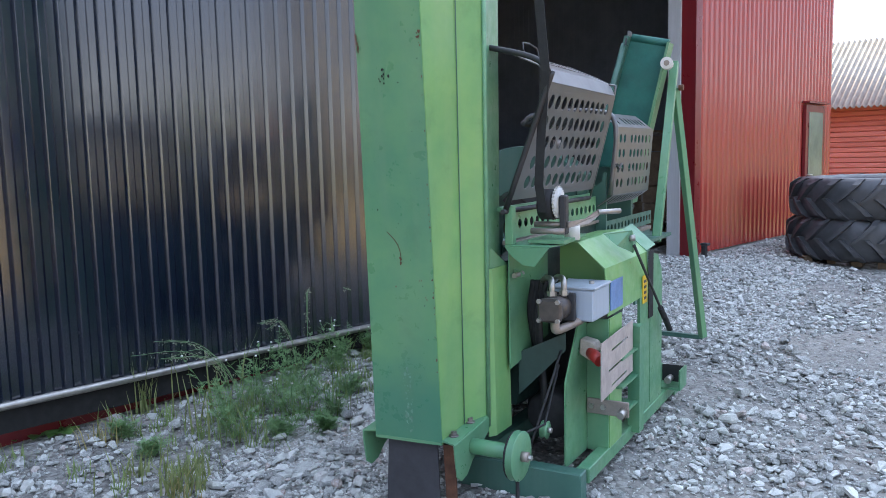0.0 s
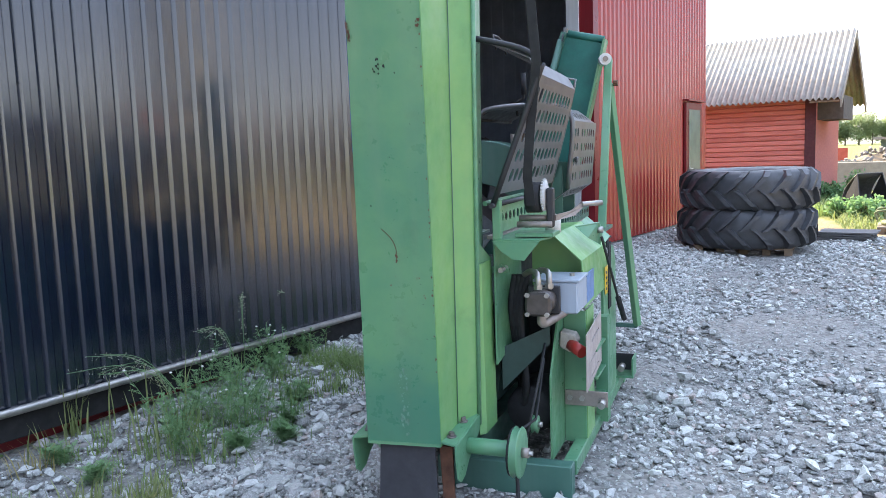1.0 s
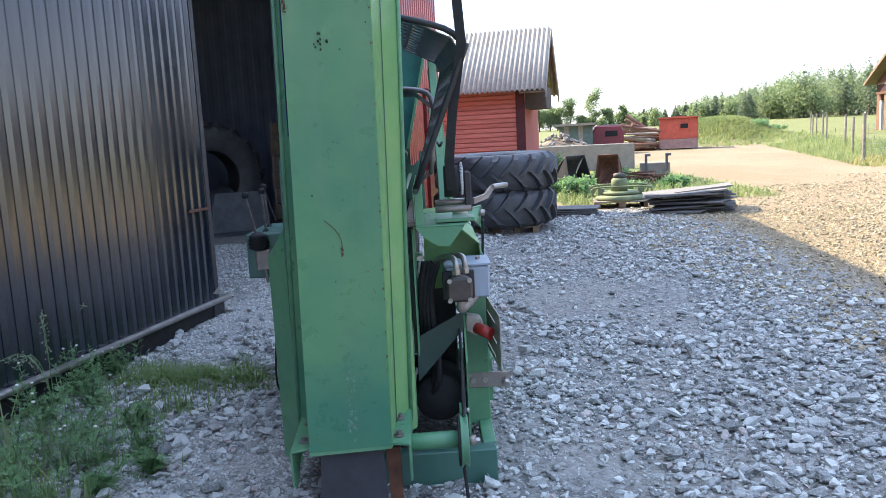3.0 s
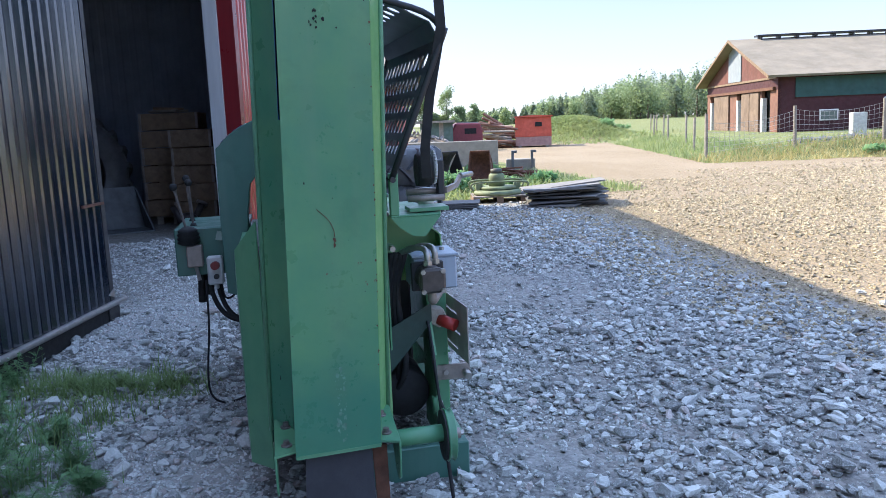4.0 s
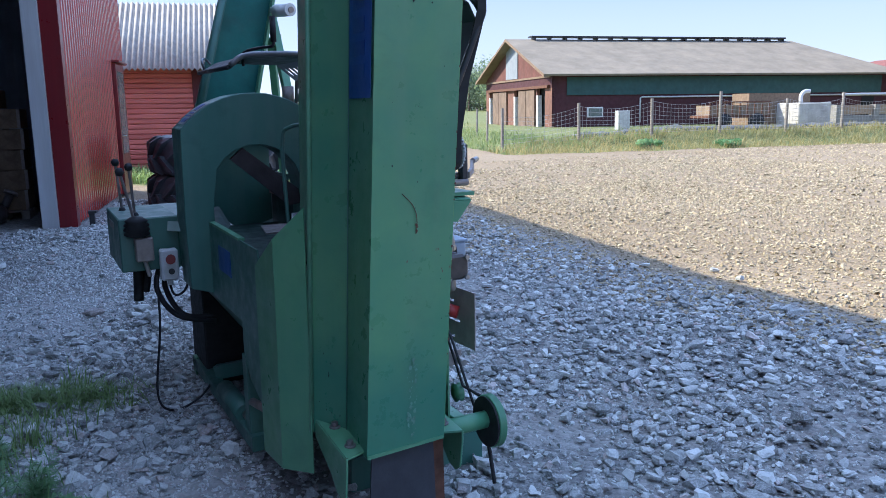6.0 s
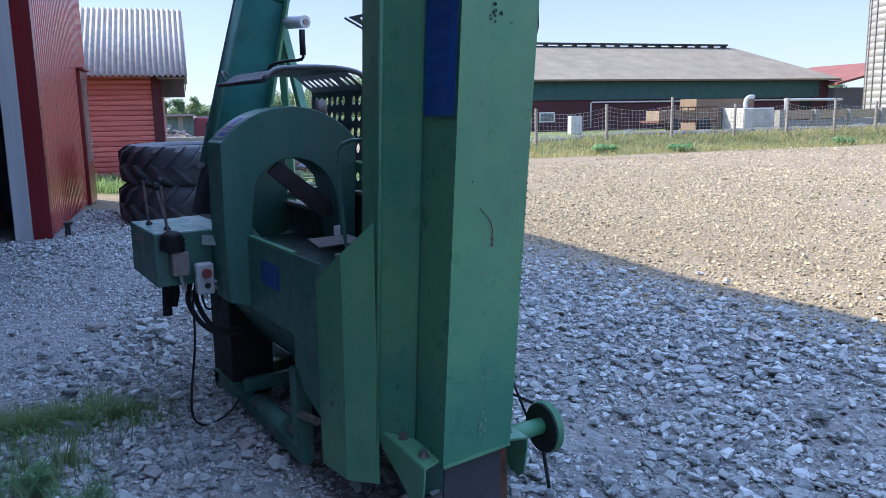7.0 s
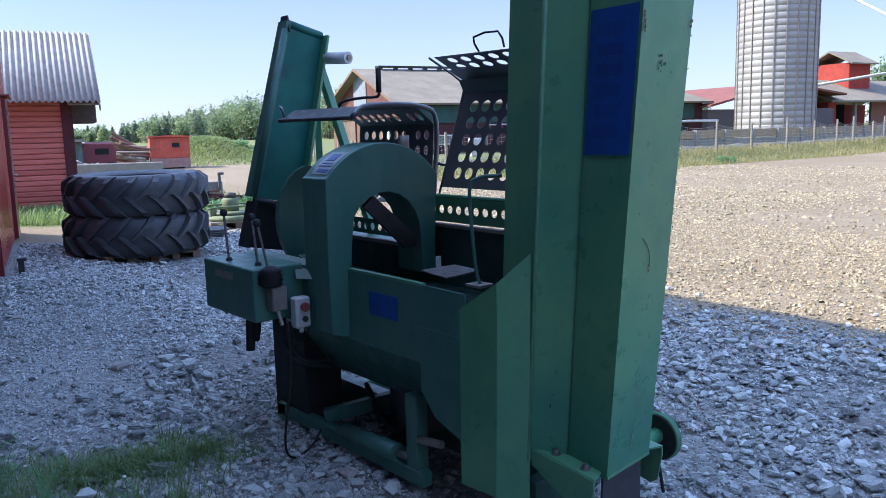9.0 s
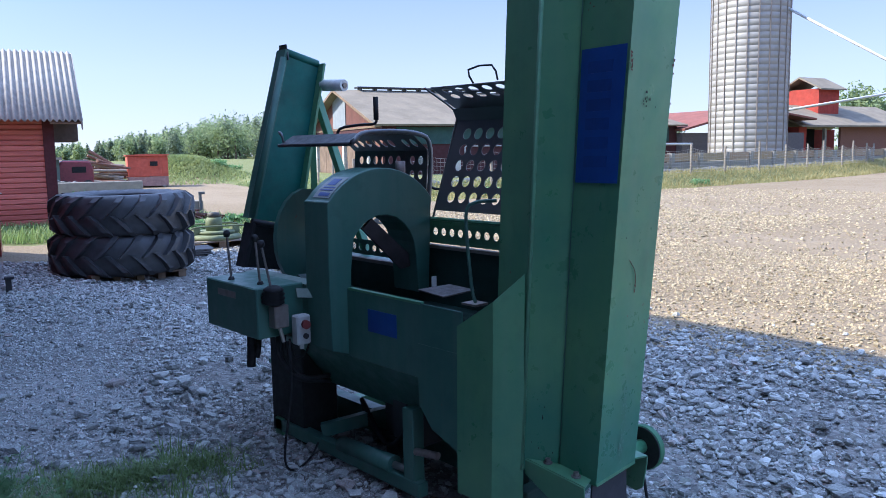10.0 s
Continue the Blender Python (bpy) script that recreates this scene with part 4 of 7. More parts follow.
part("hub_nut", rod(B(), (PX + 0.03, 2.70, 0.275), (PX + 0.045, 2.70, 0.275), 0.011, 6), STEEL, pul)
idl = part("idler_pulley", lathe(B(), [(0.0, -0.012), (0.04, -0.012), (0.03, 0.0), (0.04, 0.012), (0.0, 0.012)], (-1.13, 2.98, 0.30), (1, 0, 0), 20), GREEN, mach)
part("hub", rod(B(), (-1.118, 2.98, 0.30), (-1.10, 2.98, 0.30), 0.012, 10), STEEL, idl)
part("drive_belt", hose(B(), [(PX - 0.015, 2.79, 0.24), (-1.12, 3.05, 0.52), (-1.12, 3.15, 0.62)], 0.006, 6, smooth=0), RUBBER, mach)
part("drive_belt", hose(B(), [(PX - 0.015, 2.76, 0.35), (-1.12, 2.95, 0.335), (-1.12, 3.12, 0.56)], 0.006, 6, smooth=0), RUBBER, mach)
part("dangling_strap", hose(B(), [(-1.15, 2.72, 0.27), (-1.14, 2.70, 0.15), (-1.13, 2.68, 0.02)], 0.008, 6), RUBBER, mach)
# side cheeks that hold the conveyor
part("side_cheek", loft(B(), [(-1.345, 2.866), (-1.325, 2.90), (-1.325, 3.06)], [(-1.345, 2.846), (-1.325, 2.88), (-1.325, 3.03)], 0.27, 1.02), WARM_LIT_GREEN, mach, thick=0.006)
part("side_cheek_top", slab(B(), [(-1.345, 2.846, 1.02), (-1.322, 3.03, 1.02), (-1.342, 2.846, 1.14)], 0.006), GREEN, mach)
lc = B()
loft(lc, [(-1.80, 2.862), (-1.885, 2.965), (-1.90, 3.16)], [(-1.80, 2.85), (-1.885, 2.945), (-1.90, 3.15)], 0.16, 0.90)
lc.faces.new([lc.verts.new(p) for p in ((-1.80, 2.85, 0.90), (-1.885, 2.945, 0.90), (-1.885, 2.945, 1.03), (-1.80, 2.845, 1.145))])
lc.faces.new([lc.verts.new(p) for p in ((-1.885, 2.945, 0.90), (-1.90, 3.15, 0.90), (-1.885, 2.945, 1.03))])
part("side_cheek", lc, GREEN, mach, "folded green side plate", thick=0.006)
hk = part("hook_plate", prism(B(), [(-1.335 + 0.0, 0.98), (-1.30, 1.0), (-1.27, 0.99), (-1.25, 0.965), (-1.28, 0.955), (-1.31, 0.965), (-1.33, 0.95)], "y", 3.05, 3.058), GREEN, mach)
part("eye_bolt", rod(B(), (-1.275, 3.0, 0.975), (-1.275, 3.09, 0.975), 0.012, 8), STEEL, hk)

# frame and legs
part("skid_rail", bar(B(), (-1.01, 3.12, 0.06), (-1.01, 4.80, 0.06), 0.06, 0.07), GREEN, mach, bevel=0.004)
part("skid_rail", bar(B(), (-1.85, 3.46, 0.06), (-1.85, 4.80, 0.06), 0.06, 0.07), DARK_GREEN, mach, bevel=0.004)
part("front_crossbeam", box(B(), -1.60, -0.985, 3.02, 3.10, -0.12, 0.10), DARK_GREEN, mach, bevel=0.005)
part("rear_crossbeam", box(B(), -1.88, -0.98, 4.72, 4.80, 0.0, 0.10), GREEN, mach, bevel=0.004)
sock = part("rear_socket", prism(B(), [(-1.05, 0.095), (-0.90, 0.095), (-0.90, 0.215), (-0.91, 0.215), (-0.91, 0.107), (-1.04, 0.107), (-1.04, 0.215), (-1.05, 0.215)], "y", 4.50, 4.66), GREEN, mach)
part("socket_back", box(B(), -1.04, -0.91, 4.648, 4.658, 0.108, 0.21), BLACK_STEEL, sock)
part("socket_pin", rod(B(), (-0.97, 4.56, 0.155), (-0.97, 4.48, 0.155), 0.02, 10), STEEL, sock)
set_part("front_post", prism(B(), [(-1.075, 0.06), (-1.075, 0.69), (-1.02, 0.72), (-0.967, 0.72), (-0.967, 0.06)], "y", 3.42, 3.43), GREEN, mach, "upright green channel post", bevel=0.002)
set_part("post_flange", slab(B(), [(-1.08, 3.14, 0.06), (-1.08, 3.42, 0.06), (-1.08, 3.42, 0.72), (-1.08, 3.30, 0.70), (-1.08, 3.14, 0.46)], 0.009), GREEN, mach)
set_part("post_side", box(B(), -0.972, -0.963, 3.432, 3.62, 0.06, 0.72), WARM_LIT_GREEN, mach)
brk = set_part("tow_bracket", box(B(), -1.07, -0.862, 3.405, 3.418, 0.25, 0.325), OLD_STEEL, mach, "bare steel flat bar with bolts", bevel=0.002)
for x in (-1.045, -0.985):
    set_part("bolt", rod(B(), (x, 3.405, 0.29), (x, 3.39, 0.29), 0.014, 6), STEEL, brk)
set_part("pin", rod(B(), (-0.885, 3.405, 0.283), (-0.884, 3.345, 0.275), 0.018, 12), STEEL, brk)
part("rear_upright", box(B(), -1.0, -0.985, 3.95, 4.40, 0.06, 0.80), GREEN, mach)
part("rear_upright", box(B(), -1.0, -0.94, 3.78, 3.86, 0.06, 0.62), GREEN, mach)
for z in (0.22, 0.36, 0.50):
    part("step_plate", box(B(), -1.08, -0.95, 3.52, 3.80, z, z + 0.012), GREEN, mach)
# pale slotted plate
def slotted(bm, slots, y0, y1, z0, z1):
    """An upright plate with slots cut through it: rows of (height, first y, last y)."""
    def at(y, z):
        return (-0.919 - 0.053 * (y - y0), y, z)
    low = z0
    for z, a, b in sorted(slots):
        for p, q, c, d in ((y0, y1, low, z - 0.006), (y0, a, z - 0.006, z + 0.006), (b, y1, z - 0.006, z + 0.006)):
            slab(bm, [at(p, c), at(q, c), at(q, d), at(p, d)], 0.005)
        low = z + 0.006
    return slab(bm, [at(y0, low), at(y1, low), at(y1, z1), at(y0, z1)], 0.005)


set_part("slotted_plate", slotted(B(), ((0.589, 3.35, 3.65), (0.499, 3.30, 3.58), (0.418, 3.35, 3.64)), 3.175, 3.755, 0.388, 0.657), PALE_PLATE, mach, "pale slotted steel plate")
plug = set_part("power_plug", rod(B(), (-1.02, 3.325, 0.575), (-0.955, 3.27, 0.552), 0.029, 14), RED_PLASTIC, mach, "red power plug")
set_part("plug_box", prism(B(), [(-1.075, 0.565), (-1.07, 0.64), (-1.0, 0.625), (-0.985, 0.59), (-1.02, 0.535)], "y", 3.31, 3.39), DIRTY_PLASTIC, plug, "dirty beige socket box", bevel=0.006)

# gear housing with its pitched front
hous = B()
prof = [(-1.26, 1.075), (-1.13, 1.085), (-1.0, 0.965), (-0.985, 0.74)]
a = [hous.verts.new((x, 3.40 if i else 3.40, z)) for i, (x, z) in enumerate(prof)]
b = [hous.verts.new((x, 4.12, z)) for x, z in prof]
for i in range(3):
    hous.faces.new((a[i], a[i + 1], b[i + 1], b[i]))
hous.faces.new([hous.verts.new(p) for p in ((-1.26, 3.52, 0.74), (-0.99, 3.52, 0.74), (-1.0, 3.52, 0.965), (-1.13, 3.52, 1.085), (-1.26, 3.52, 1.075))])
part("gear_housing", hous, WARM_LIT_GREEN, mach, "green pitched sheet-steel housing", thick=0.006)
part("housing_side", slab(B(), [(-0.985, 4.14, 0.965), (-0.985, 4.30, 0.93), (-0.985, 4.38, 0.84), (-0.985, 4.38, 0.12), (-0.985, 4.14, 0.12)], 0.006), GREEN, mach)
part("housing_top", slab(B(), [(-1.0, 4.12, 0.97), (-1.0, 4.3, 0.985), (-1.13, 4.3, 1.10), (-1.13, 4.12, 1.085)], 0.006), GREEN, mach)
part("top_plate", prism(B(), [(-1.285, 2.93), (-1.085, 2.93), (-1.06, 3.05), (-1.12, 3.5), (-1.285, 3.5)], "z", 1.112, 1.12), GREEN, mach, bevel=0.002)
part("front_apron", prism(B(), [(-1.285, 1.112), (-1.085, 1.112), (-1.15, 1.03), (-1.20, 1.035), (-1.25, 1.07)], "y", 2.925, 2.933), GREEN, mach)
part("side_fin", slab(B(), [(-1.30, 3.0, 0.55), (-1.30, 3.45, 0.62), (-1.30, 3.45, 1.10), (-1.30, 3.0, 1.10)], 0.006), GREEN, mach)
part("splitter_brace", slab(B(), [(-1.31, 3.12, 0.40), (-1.10, 3.16, 0.62), (-1.10, 3.16, 0.70), (-1.31, 3.12, 0.60)], 0.006), SHADED_GREEN, mach, "dark green brace, inner shade in its colour")
lv = part("lever_plate", slab(B(), [(-1.06, 3.56, 1.115), (-0.965, 3.72, 1.12), (-0.965, 3.80, 1.05), (-0.97, 3.76, 1.0), (-1.0, 3.60, 1.05)], 0.006), GREEN, mach)
part("pivot", rod(B(), (-0.98, 3.72, 1.08), (-0.95, 3.73, 1.08), 0.017, 10), STEEL, lv)
part("lever_rod", rod(B(), (-0.958, 3.74, 1.04), (-0.94, 4.30, 0.56), 0.0075, 8), BLACK_STEEL, lv)
part("lever_grip", rod(B(), (-0.943, 4.20, 0.645), (-0.935, 4.38, 0.49), 0.016, 10), RUBBER, lv)
part("warning_sticker", box(B(), -0.982, -0.98, 3.98, 4.07, 0.70, 0.85), YELLOW, mach, "yellow warning sticker with small dark bars")
for i in range(4):
    part("sticker_bar", box(B(), -0.9795, -0.979, 4.0, 4.05, 0.72 + i * 0.03, 0.735 + i * 0.03), BLACK_STEEL, mach)
# flat black strip laid on; the slot's shade is only its colour
part("housing_slot", box(B(), -0.983, -0.979, 4.10, 4.19, 0.60, 0.97), DARK, mach)
# gear box and oil pump
gb = part("gear_box", box(B(), -1.17, -0.975, 3.17, 3.40, 0.755, 0.90), TANK, mach, "pale blue-grey gear box", bevel=0.008)
part("lid", box(B(), -1.175, -0.968, 3.165, 3.405, 0.90, 0.912), TANK, gb, bevel=0.003)
part("lid_bolt", rod(B(), (-1.02, 3.28, 0.912), (-1.02, 3.28, 0.925), 0.012, 6), STEEL, gb)
part("housing_label", box(B(), -0.984, -0.9795, 3.43, 3.62, 0.76, 0.90), FADED_BLUE, mach, "faded blue label")
pm = part("oil_pump", rod(B(), (-1.115, 3.03, 0.828), (-1.115, 3.17, 0.828), 0.058, 20), PUMP, mach, "dark oily hydraulic gear pump", bevel=0.004)
part("pump_face", prism(B(), [(-1.17, 0.79), (-1.155, 0.775), (-1.075, 0.775), (-1.06, 0.79), (-1.06, 0.866), (-1.075, 0.881), (-1.155, 0.881), (-1.17, 0.866)], "y", 2.995, 3.035), PUMP, pm, bevel=0.012)
part("pump_flange", box(B(), -1.185, -1.045, 3.12, 3.145, 0.765, 0.89), BLACK_STEEL, pm, bevel=0.004)
for dx in (-0.042, 0.042):
    for dz in (-0.042, 0.042):
        part("bolt", rod(B(), (-1.115 + dx, 2.995, 0.828 + dz), (-1.115 + dx, 2.982, 0.828 + dz), 0.011, 6), STEEL, pm)
for x, y in ((-1.125, 3.06), (-1.085, 3.10)):
    fit = part("elbow", hose(B(), [(x, y, 0.88), (x, y, 0.93), (x - 0.012, y + 0.02, 0.955), (x - 0.05, y + 0.06, 0.955), (x - 0.09, y + 0.12, 0.93)], 0.013, 10), STEEL, pm, "bright hose fitting")
    part("nut", rod(B(), (x, y, 0.885), (x, y, 0.905), 0.02, 6), STEEL, fit)
part("outlet", hose(B(), [(-1.11, 3.06, 0.78), (-1.11, 3.06, 0.735), (-1.09, 3.10, 0.735), (-1.04, 3.2, 0.76)], 0.02, 10), OLD_STEEL, pm)
for k in range(4):
    part("hydraulic_hose", hose(B(), [(-1.20 - 0.02 * k, 3.18, 0.93), (-1.24 - 0.015 * k, 3.2, 0.75), (-1.22 - 0.02 * k, 3.2 + 0.04 * k, 0.4), (-1.3, 3.35, 0.2)], 0.014, 8), RUBBER, mach)
# added block behind the gaps, so that the inside reads as dark
part("belt_guard", box(B(), -1.31, -1.12, 3.60, 3.92, 0.06, 0.73), BLACK_STEEL, mach, "black box added to darken the machine's inside", bevel=0.01)
part("motor", lathe(B(), [(0.0, 0.0), (0.10, 0.0), (0.115, 0.02), (0.115, 0.26), (0.09, 0.30), (0.0, 0.30)], (-1.22, 3.25, 0.27), (0, 1, 0), 24), RUBBER, mach, "black electric motor")

# winch with its strap
wi = part("winch", box(B(), -1.20, -1.04, 2.98, 3.12, 1.125, 1.14), GREEN, mach, "small hand winch")
part("winch_plate", box(B(), -1.075, -1.045, 3.02, 3.06, 1.16, 1.33), BLACK_STEEL, wi, bevel=0.006)
part("drum_bar", rod(B(), (-1.20, 3.02, 1.175), (-1.05, 3.02, 1.175), 0.014, 10), OLD_STEEL, wi)
part("drum_bar", rod(B(), (-1.20, 3.06, 1.20), (-1.05, 3.06, 1.20), 0.014, 10), OLD_STEEL, wi)
gear = B()
lathe(gear, [(0.02, -0.006), (0.062, -0.006), (0.062, 0.006), (0.02, 0.006)], (-1.085, 3.04, 1.30), (1, 0, 0), 30)
for i in range(26):
    a_ = 2 * math.pi * i / 26
    rod(gear, (-1.085, 3.04 + 0.062 * math.cos(a_), 1.30 + 0.062 * math.sin(a_)), (-1.085, 3.04 + 0.07 * math.cos(a_), 1.30 + 0.07 * math.sin(a_)), 0.005, 5)
part("gear_wheel", gear, GREY_PLASTIC, wi, "pale toothed wheel")
part("strap_coil", rod(B(), (-1.158, 3.04, 1.29), (-1.098, 3.04, 1.29), 0.066, 24), RUBBER, wi, "wound black strap")
STRAP = [Vector(p) for p in ((-1.128, 2.975, 1.26), (-1.134, 2.945, 1.38), (-1.112, 2.92, 1.58), (-1.068, 2.862, 1.84), (-1.078, 2.85, 2.0), (-1.10, 2.83, 2.4), (-1.13, 2.80, 3.0))]
part("strap", strip(B(), [p - Vector((0.019, 0, 0)) for p in STRAP], [p + Vector((0.019, 0, 0)) for p in STRAP]), RUBBER, wi, "black lifting strap", thick=0.004)
ch = part("crank", slab(B(), [(-1.04, 3.03, 1.19), (-1.04, 3.03, 1.215), (-0.985, 3.10, 1.225), (-0.955, 3.15, 1.255), (-0.945, 3.16, 1.24), (-0.975, 3.11, 1.205)], 0.012), OLD_STEEL, wi)
part("crank_grip", rod(B(), (-0.95, 3.15, 1.25), (-0.88, 3.24, 1.25), 0.012, 10), STEEL, ch)
part("oil_cap", rod(B(), (-1.09, 3.22, 1.12), (-1.09, 3.22, 1.20), 0.035, 16), WHITE_PLASTIC, mach, "off-white oil filler cap")
part("guard_post", box(B(), -1.285, -1.25, 2.93, 2.97, 1.12, 1.29), GREEN, mach, bevel=0.003)

# large perforated guard
GP = [(-1.275, 1.27), (-1.125, 1.80), (-1.13, 1.845)]
GY0, GY1 = 2.90, 3.97


def guard_side(u, v):
    return Vector((GP[0][0] + (GP[1][0] + 0.055 * (1 - u) - GP[0][0]) * v, GY0 + (GY1 - GY0) * u + 0.05 * (1 - v), GP[0][1] + (GP[1][1] - GP[0][1]) * v))


bg = part("large_guard", punched(B(), guard_side, 11, 5, 0.06, 0.94, 0.14, 0.94, 0.0275, 0.056, 0.06, 0.06), GUARD, mach, "dark grey guard with rows of round holes", thick=0.004)
part("bevel_strip", slab(B(), [(GP[1][0] + 0.055, GY0, GP[1][1]), (GP[1][0], GY1, GP[1][1]), (GP[2][0] - 0.03, GY1, GP[2][1] + 0.02), (GP[2][0] + 0.025, GY0, GP[2][1] + 0.02)], 0.004), GUARD, bg)


def guard_top(u, v):
    return Vector((-1.16 + 0.055 * (1 - u) + (-1.375 + 1.16) * v, GY0 + (GY1 - 0.03 - GY0) * u, 1.865 + 0.10 * v))


part("top_panel", punched(B(), guard_top, 10, 2, 0.03, 0.93, 0.42, 0.95, 0.028, 0.11, 0.04, 0.05), GUARD, bg, thick=0.004)
part("top_panel_plain", slab(B(), [guard_top(0, 0), guard_top(1, 0), guard_top(1, 0.42), guard_top(0, 0.42)], 0.004), GUARD, bg)
part("edge_tube", hose(B(), [(-1.52, 2.885, 2.0), (-1.34, 2.885, 1.96), (-1.13, 2.885, 1.90), (-1.06, 2.885, 1.83), (-1.07, 2.885, 1.78), (-1.275, 2.92, 1.27)], 0.0125, 10, 4), BLACK_STEEL, bg)
part("edge_tube", hose(B(), [(-1.375, 3.95, 1.965), (-1.16, 3.96, 1.86), (-1.13, 3.97, 1.80), (-1.275, 4.02, 1.27)], 0.006, 8, 3), GUARD, bg)
part("pivot_tube", rod(B(), (-1.275, 2.89, 1.265), (-1.275, 4.0, 1.265), 0.011, 12), BLACK_STEEL, bg)
part("handle", hose(B(), [(-1.38, 3.57, 1.965), (-1.40, 3.585, 2.03), (-1.40, 3.42, 2.04), (-1.38, 3.40, 1.97)], 0.005, 8, 2), BLACK_STEEL, bg)
# inner perforated rail under the guard


def rail_side(u, v):
    return Vector((-1.29, 3.0 + 1.15 * u, 1.135 + 0.13 * v))


part("inner_rail", punched(B(), rail_side, 17, 1, 0.0, 1.0, 0.05, 0.95, 0.0185, 0.165, 0, 0.05), GREEN, mach, thick=0.004)
def rear_rail(u, v):
    return Vector((-1.30, 4.3 + 1.05 * u, 1.015 + 0.09 * v))


part("rear_rail", punched(B(), rear_rail, 15, 1, 0.0, 1.0, 0.05, 0.95, 0.020, 0.23, 0, 0.05), DARK_GREEN, mach, thick=0.004)
part("rear_bar", box(B(), -1.34, -1.295, 4.3, 5.35, 0.978, 0.998), OLD_STEEL, mach)
part("rear_wall", box(B(), -1.32, -1.305, 5.0, 5.35, 0.5, 0.976), DARK_GREEN, mach)
part("rail_lip", box(B(), -1.33, -1.285, 3.0, 4.2, 1.112, 1.128), OLD_STEEL, mach)
part("inner_bar", rod(B(), (-1.32, 2.95, 1.272), (-1.32, 4.15, 1.272), 0.011, 8), GREEN, mach)
# notched plate between the guards
part("notched_plate", prism(B(), [(-1.40, 1.05), (-1.245, 1.05), (-1.245, 1.395), (-1.262, 1.395), (-1.27, 1.345), (-1.30, 1.32), (-1.335, 1.325), (-1.355, 1.35), (-1.40, 1.34)], "y", 4.20, 4.21), DARK_GREEN, mach)
part("rear_deck", box(B(), -1.30, -1.10, 4.15, 5.1, 0.96, 0.98), DARK_GREEN, mach)

# small guard over the saw table
SG0, SG1 = 4.16, 4.90


def small_side(u, v):
    return Vector((-1.20 + 0.03 * v, SG0 + (SG1 - SG0) * u, 1.27 + 0.37 * v))


sg = part("small_guard", punched(punched(B(), small_side, 6, 4, 0.335, 0.95, 0.06, 0.96, 0.030, 0.068, 0.05, 0.06), small_side, 2, 4, 0.05, 0.255, 0.06, 0.96, 0.030, 0.068, 0.03, 0.06), GUARD, mach, "dark grey guard with round holes and a folded roof", thick=0.004)


def small_bevel(u, v):
    return Vector((-1.17 - 0.11 * v, SG0 + (SG1 - SG0) * u, 1.64 + 0.09 * v))


part("bevel_panel", punched(punched(B(), small_bevel, 6, 1, 0.335, 0.95, 0.1, 0.9, 0.030, 0.24, 0.05, 0.1), small_bevel, 2, 1, 0.05, 0.255, 0.1, 0.9, 0.030, 0.24, 0.03, 0.1), GUARD, sg, thick=0.004)


def small_hem(u, v):
    return Vector((-1.20 - 0.085 * v, SG0 + (SG1 - SG0) * u, 1.268 - 0.06 * v))


part("hem_panel", punched(B(), small_hem, 9, 1, 0.05, 0.95, 0.1, 0.9, 0.022, 0.36, 0.05, 0.1), GUARD, sg, thick=0.004)
part("edge_tube", hose(B(), [(-1.72, SG0 - 0.012, 1.685), (-1.62, SG0 - 0.012, 1.738), (-1.28, SG0 - 0.012, 1.735), (-1.175, SG0 - 0.012, 1.645), (-1.205, SG0 - 0.012, 1.27)], 0.014, 10, 4), GUARD, sg)
part("roof_panel", slab(B(), [(-1.28, SG0, 1.73), (-1.28, SG1, 1.73), (-1.62, SG1, 1.735), (-1.62, SG0, 1.735)], 0.004), BLACK_STEEL, sg)
part("front_lip", slab(B(), [(-1.62, SG0, 1.735), (-1.62, SG1, 1.735), (-1.72, SG1, 1.68), (-1.72, SG0, 1.68)], 0.004), BLACK_STEEL, sg)
part("lip_edge", rod(B(), (-1.72, SG0, 1.678), (-1.72, SG1, 1.678), 0.011, 10), BLACK_STEEL, sg)
part("handle", hose(B(), [(-1.69, 4.9, 1.70), (-1.70, 4.9, 1.745), (-1.66, 5.0, 1.76), (-1.63, 5.02, 1.735)], 0.007, 8, 4), GUARD, sg)
cr = part("crank_rod", hose(B(), [(-1.57, 4.50, 1.70), (-1.57, 4.48, 1.765), (-1.52, 4.36, 1.785), (-1.475, 4.27, 1.79), (-1.47, 4.265, 1.83)], 0.008, 8, 3), BLACK_STEEL, mach)
part("crank_grip", rod(B(), (-1.47, 4.265, 1.81), (-1.47, 4.265, 1.935), 0.015, 10), RUBBER, cr)
part("chain", hose(B(), [(-1.16, 4.2, 1.44), (-1.15, 4.12, 1.42), (-1.14, 4.05, 1.44)], 0.008, 6), BLACK_STEEL, mach)

# saw blade hood: an arch with its legs
hood_c, R1, R2 = (-1.66, 1.13), 0.425, 0.215
hb = B()
outer, inner = [], []
outer.append((-1.995, 0.66))
outer.append((-2.003, 0.98))
outer.append((-1.998, 1.395))
for k in range(15):
    a_ = math.radians(140 - k * 7.3)
    outer.append((hood_c[0] + R1 * math.cos(a_), hood_c[1] + R1 * math.sin(a_)))
outer += [(-1.345, 1.33), (-1.35, 0.90), (-1.43, 0.88), (-1.44, 1.08)]
for k in range(9):
    a_ = math.radians(15 + k * 17)
    inner.append((-1.66 + R2 * math.cos(a_), 1.10 + R2 * math.sin(a_)))
inner += [(-1.868, 1.05), (-1.885, 0.97), (-1.87, 0.62)]
ring_pts = outer + inner
HY0, HY1 = 3.975, 4.19
fl = [hb.verts.new((x, HY0, z)) for x, z in ring_pts]
bk = [hb.verts.new((x, HY1, z)) for x, z in ring_pts]
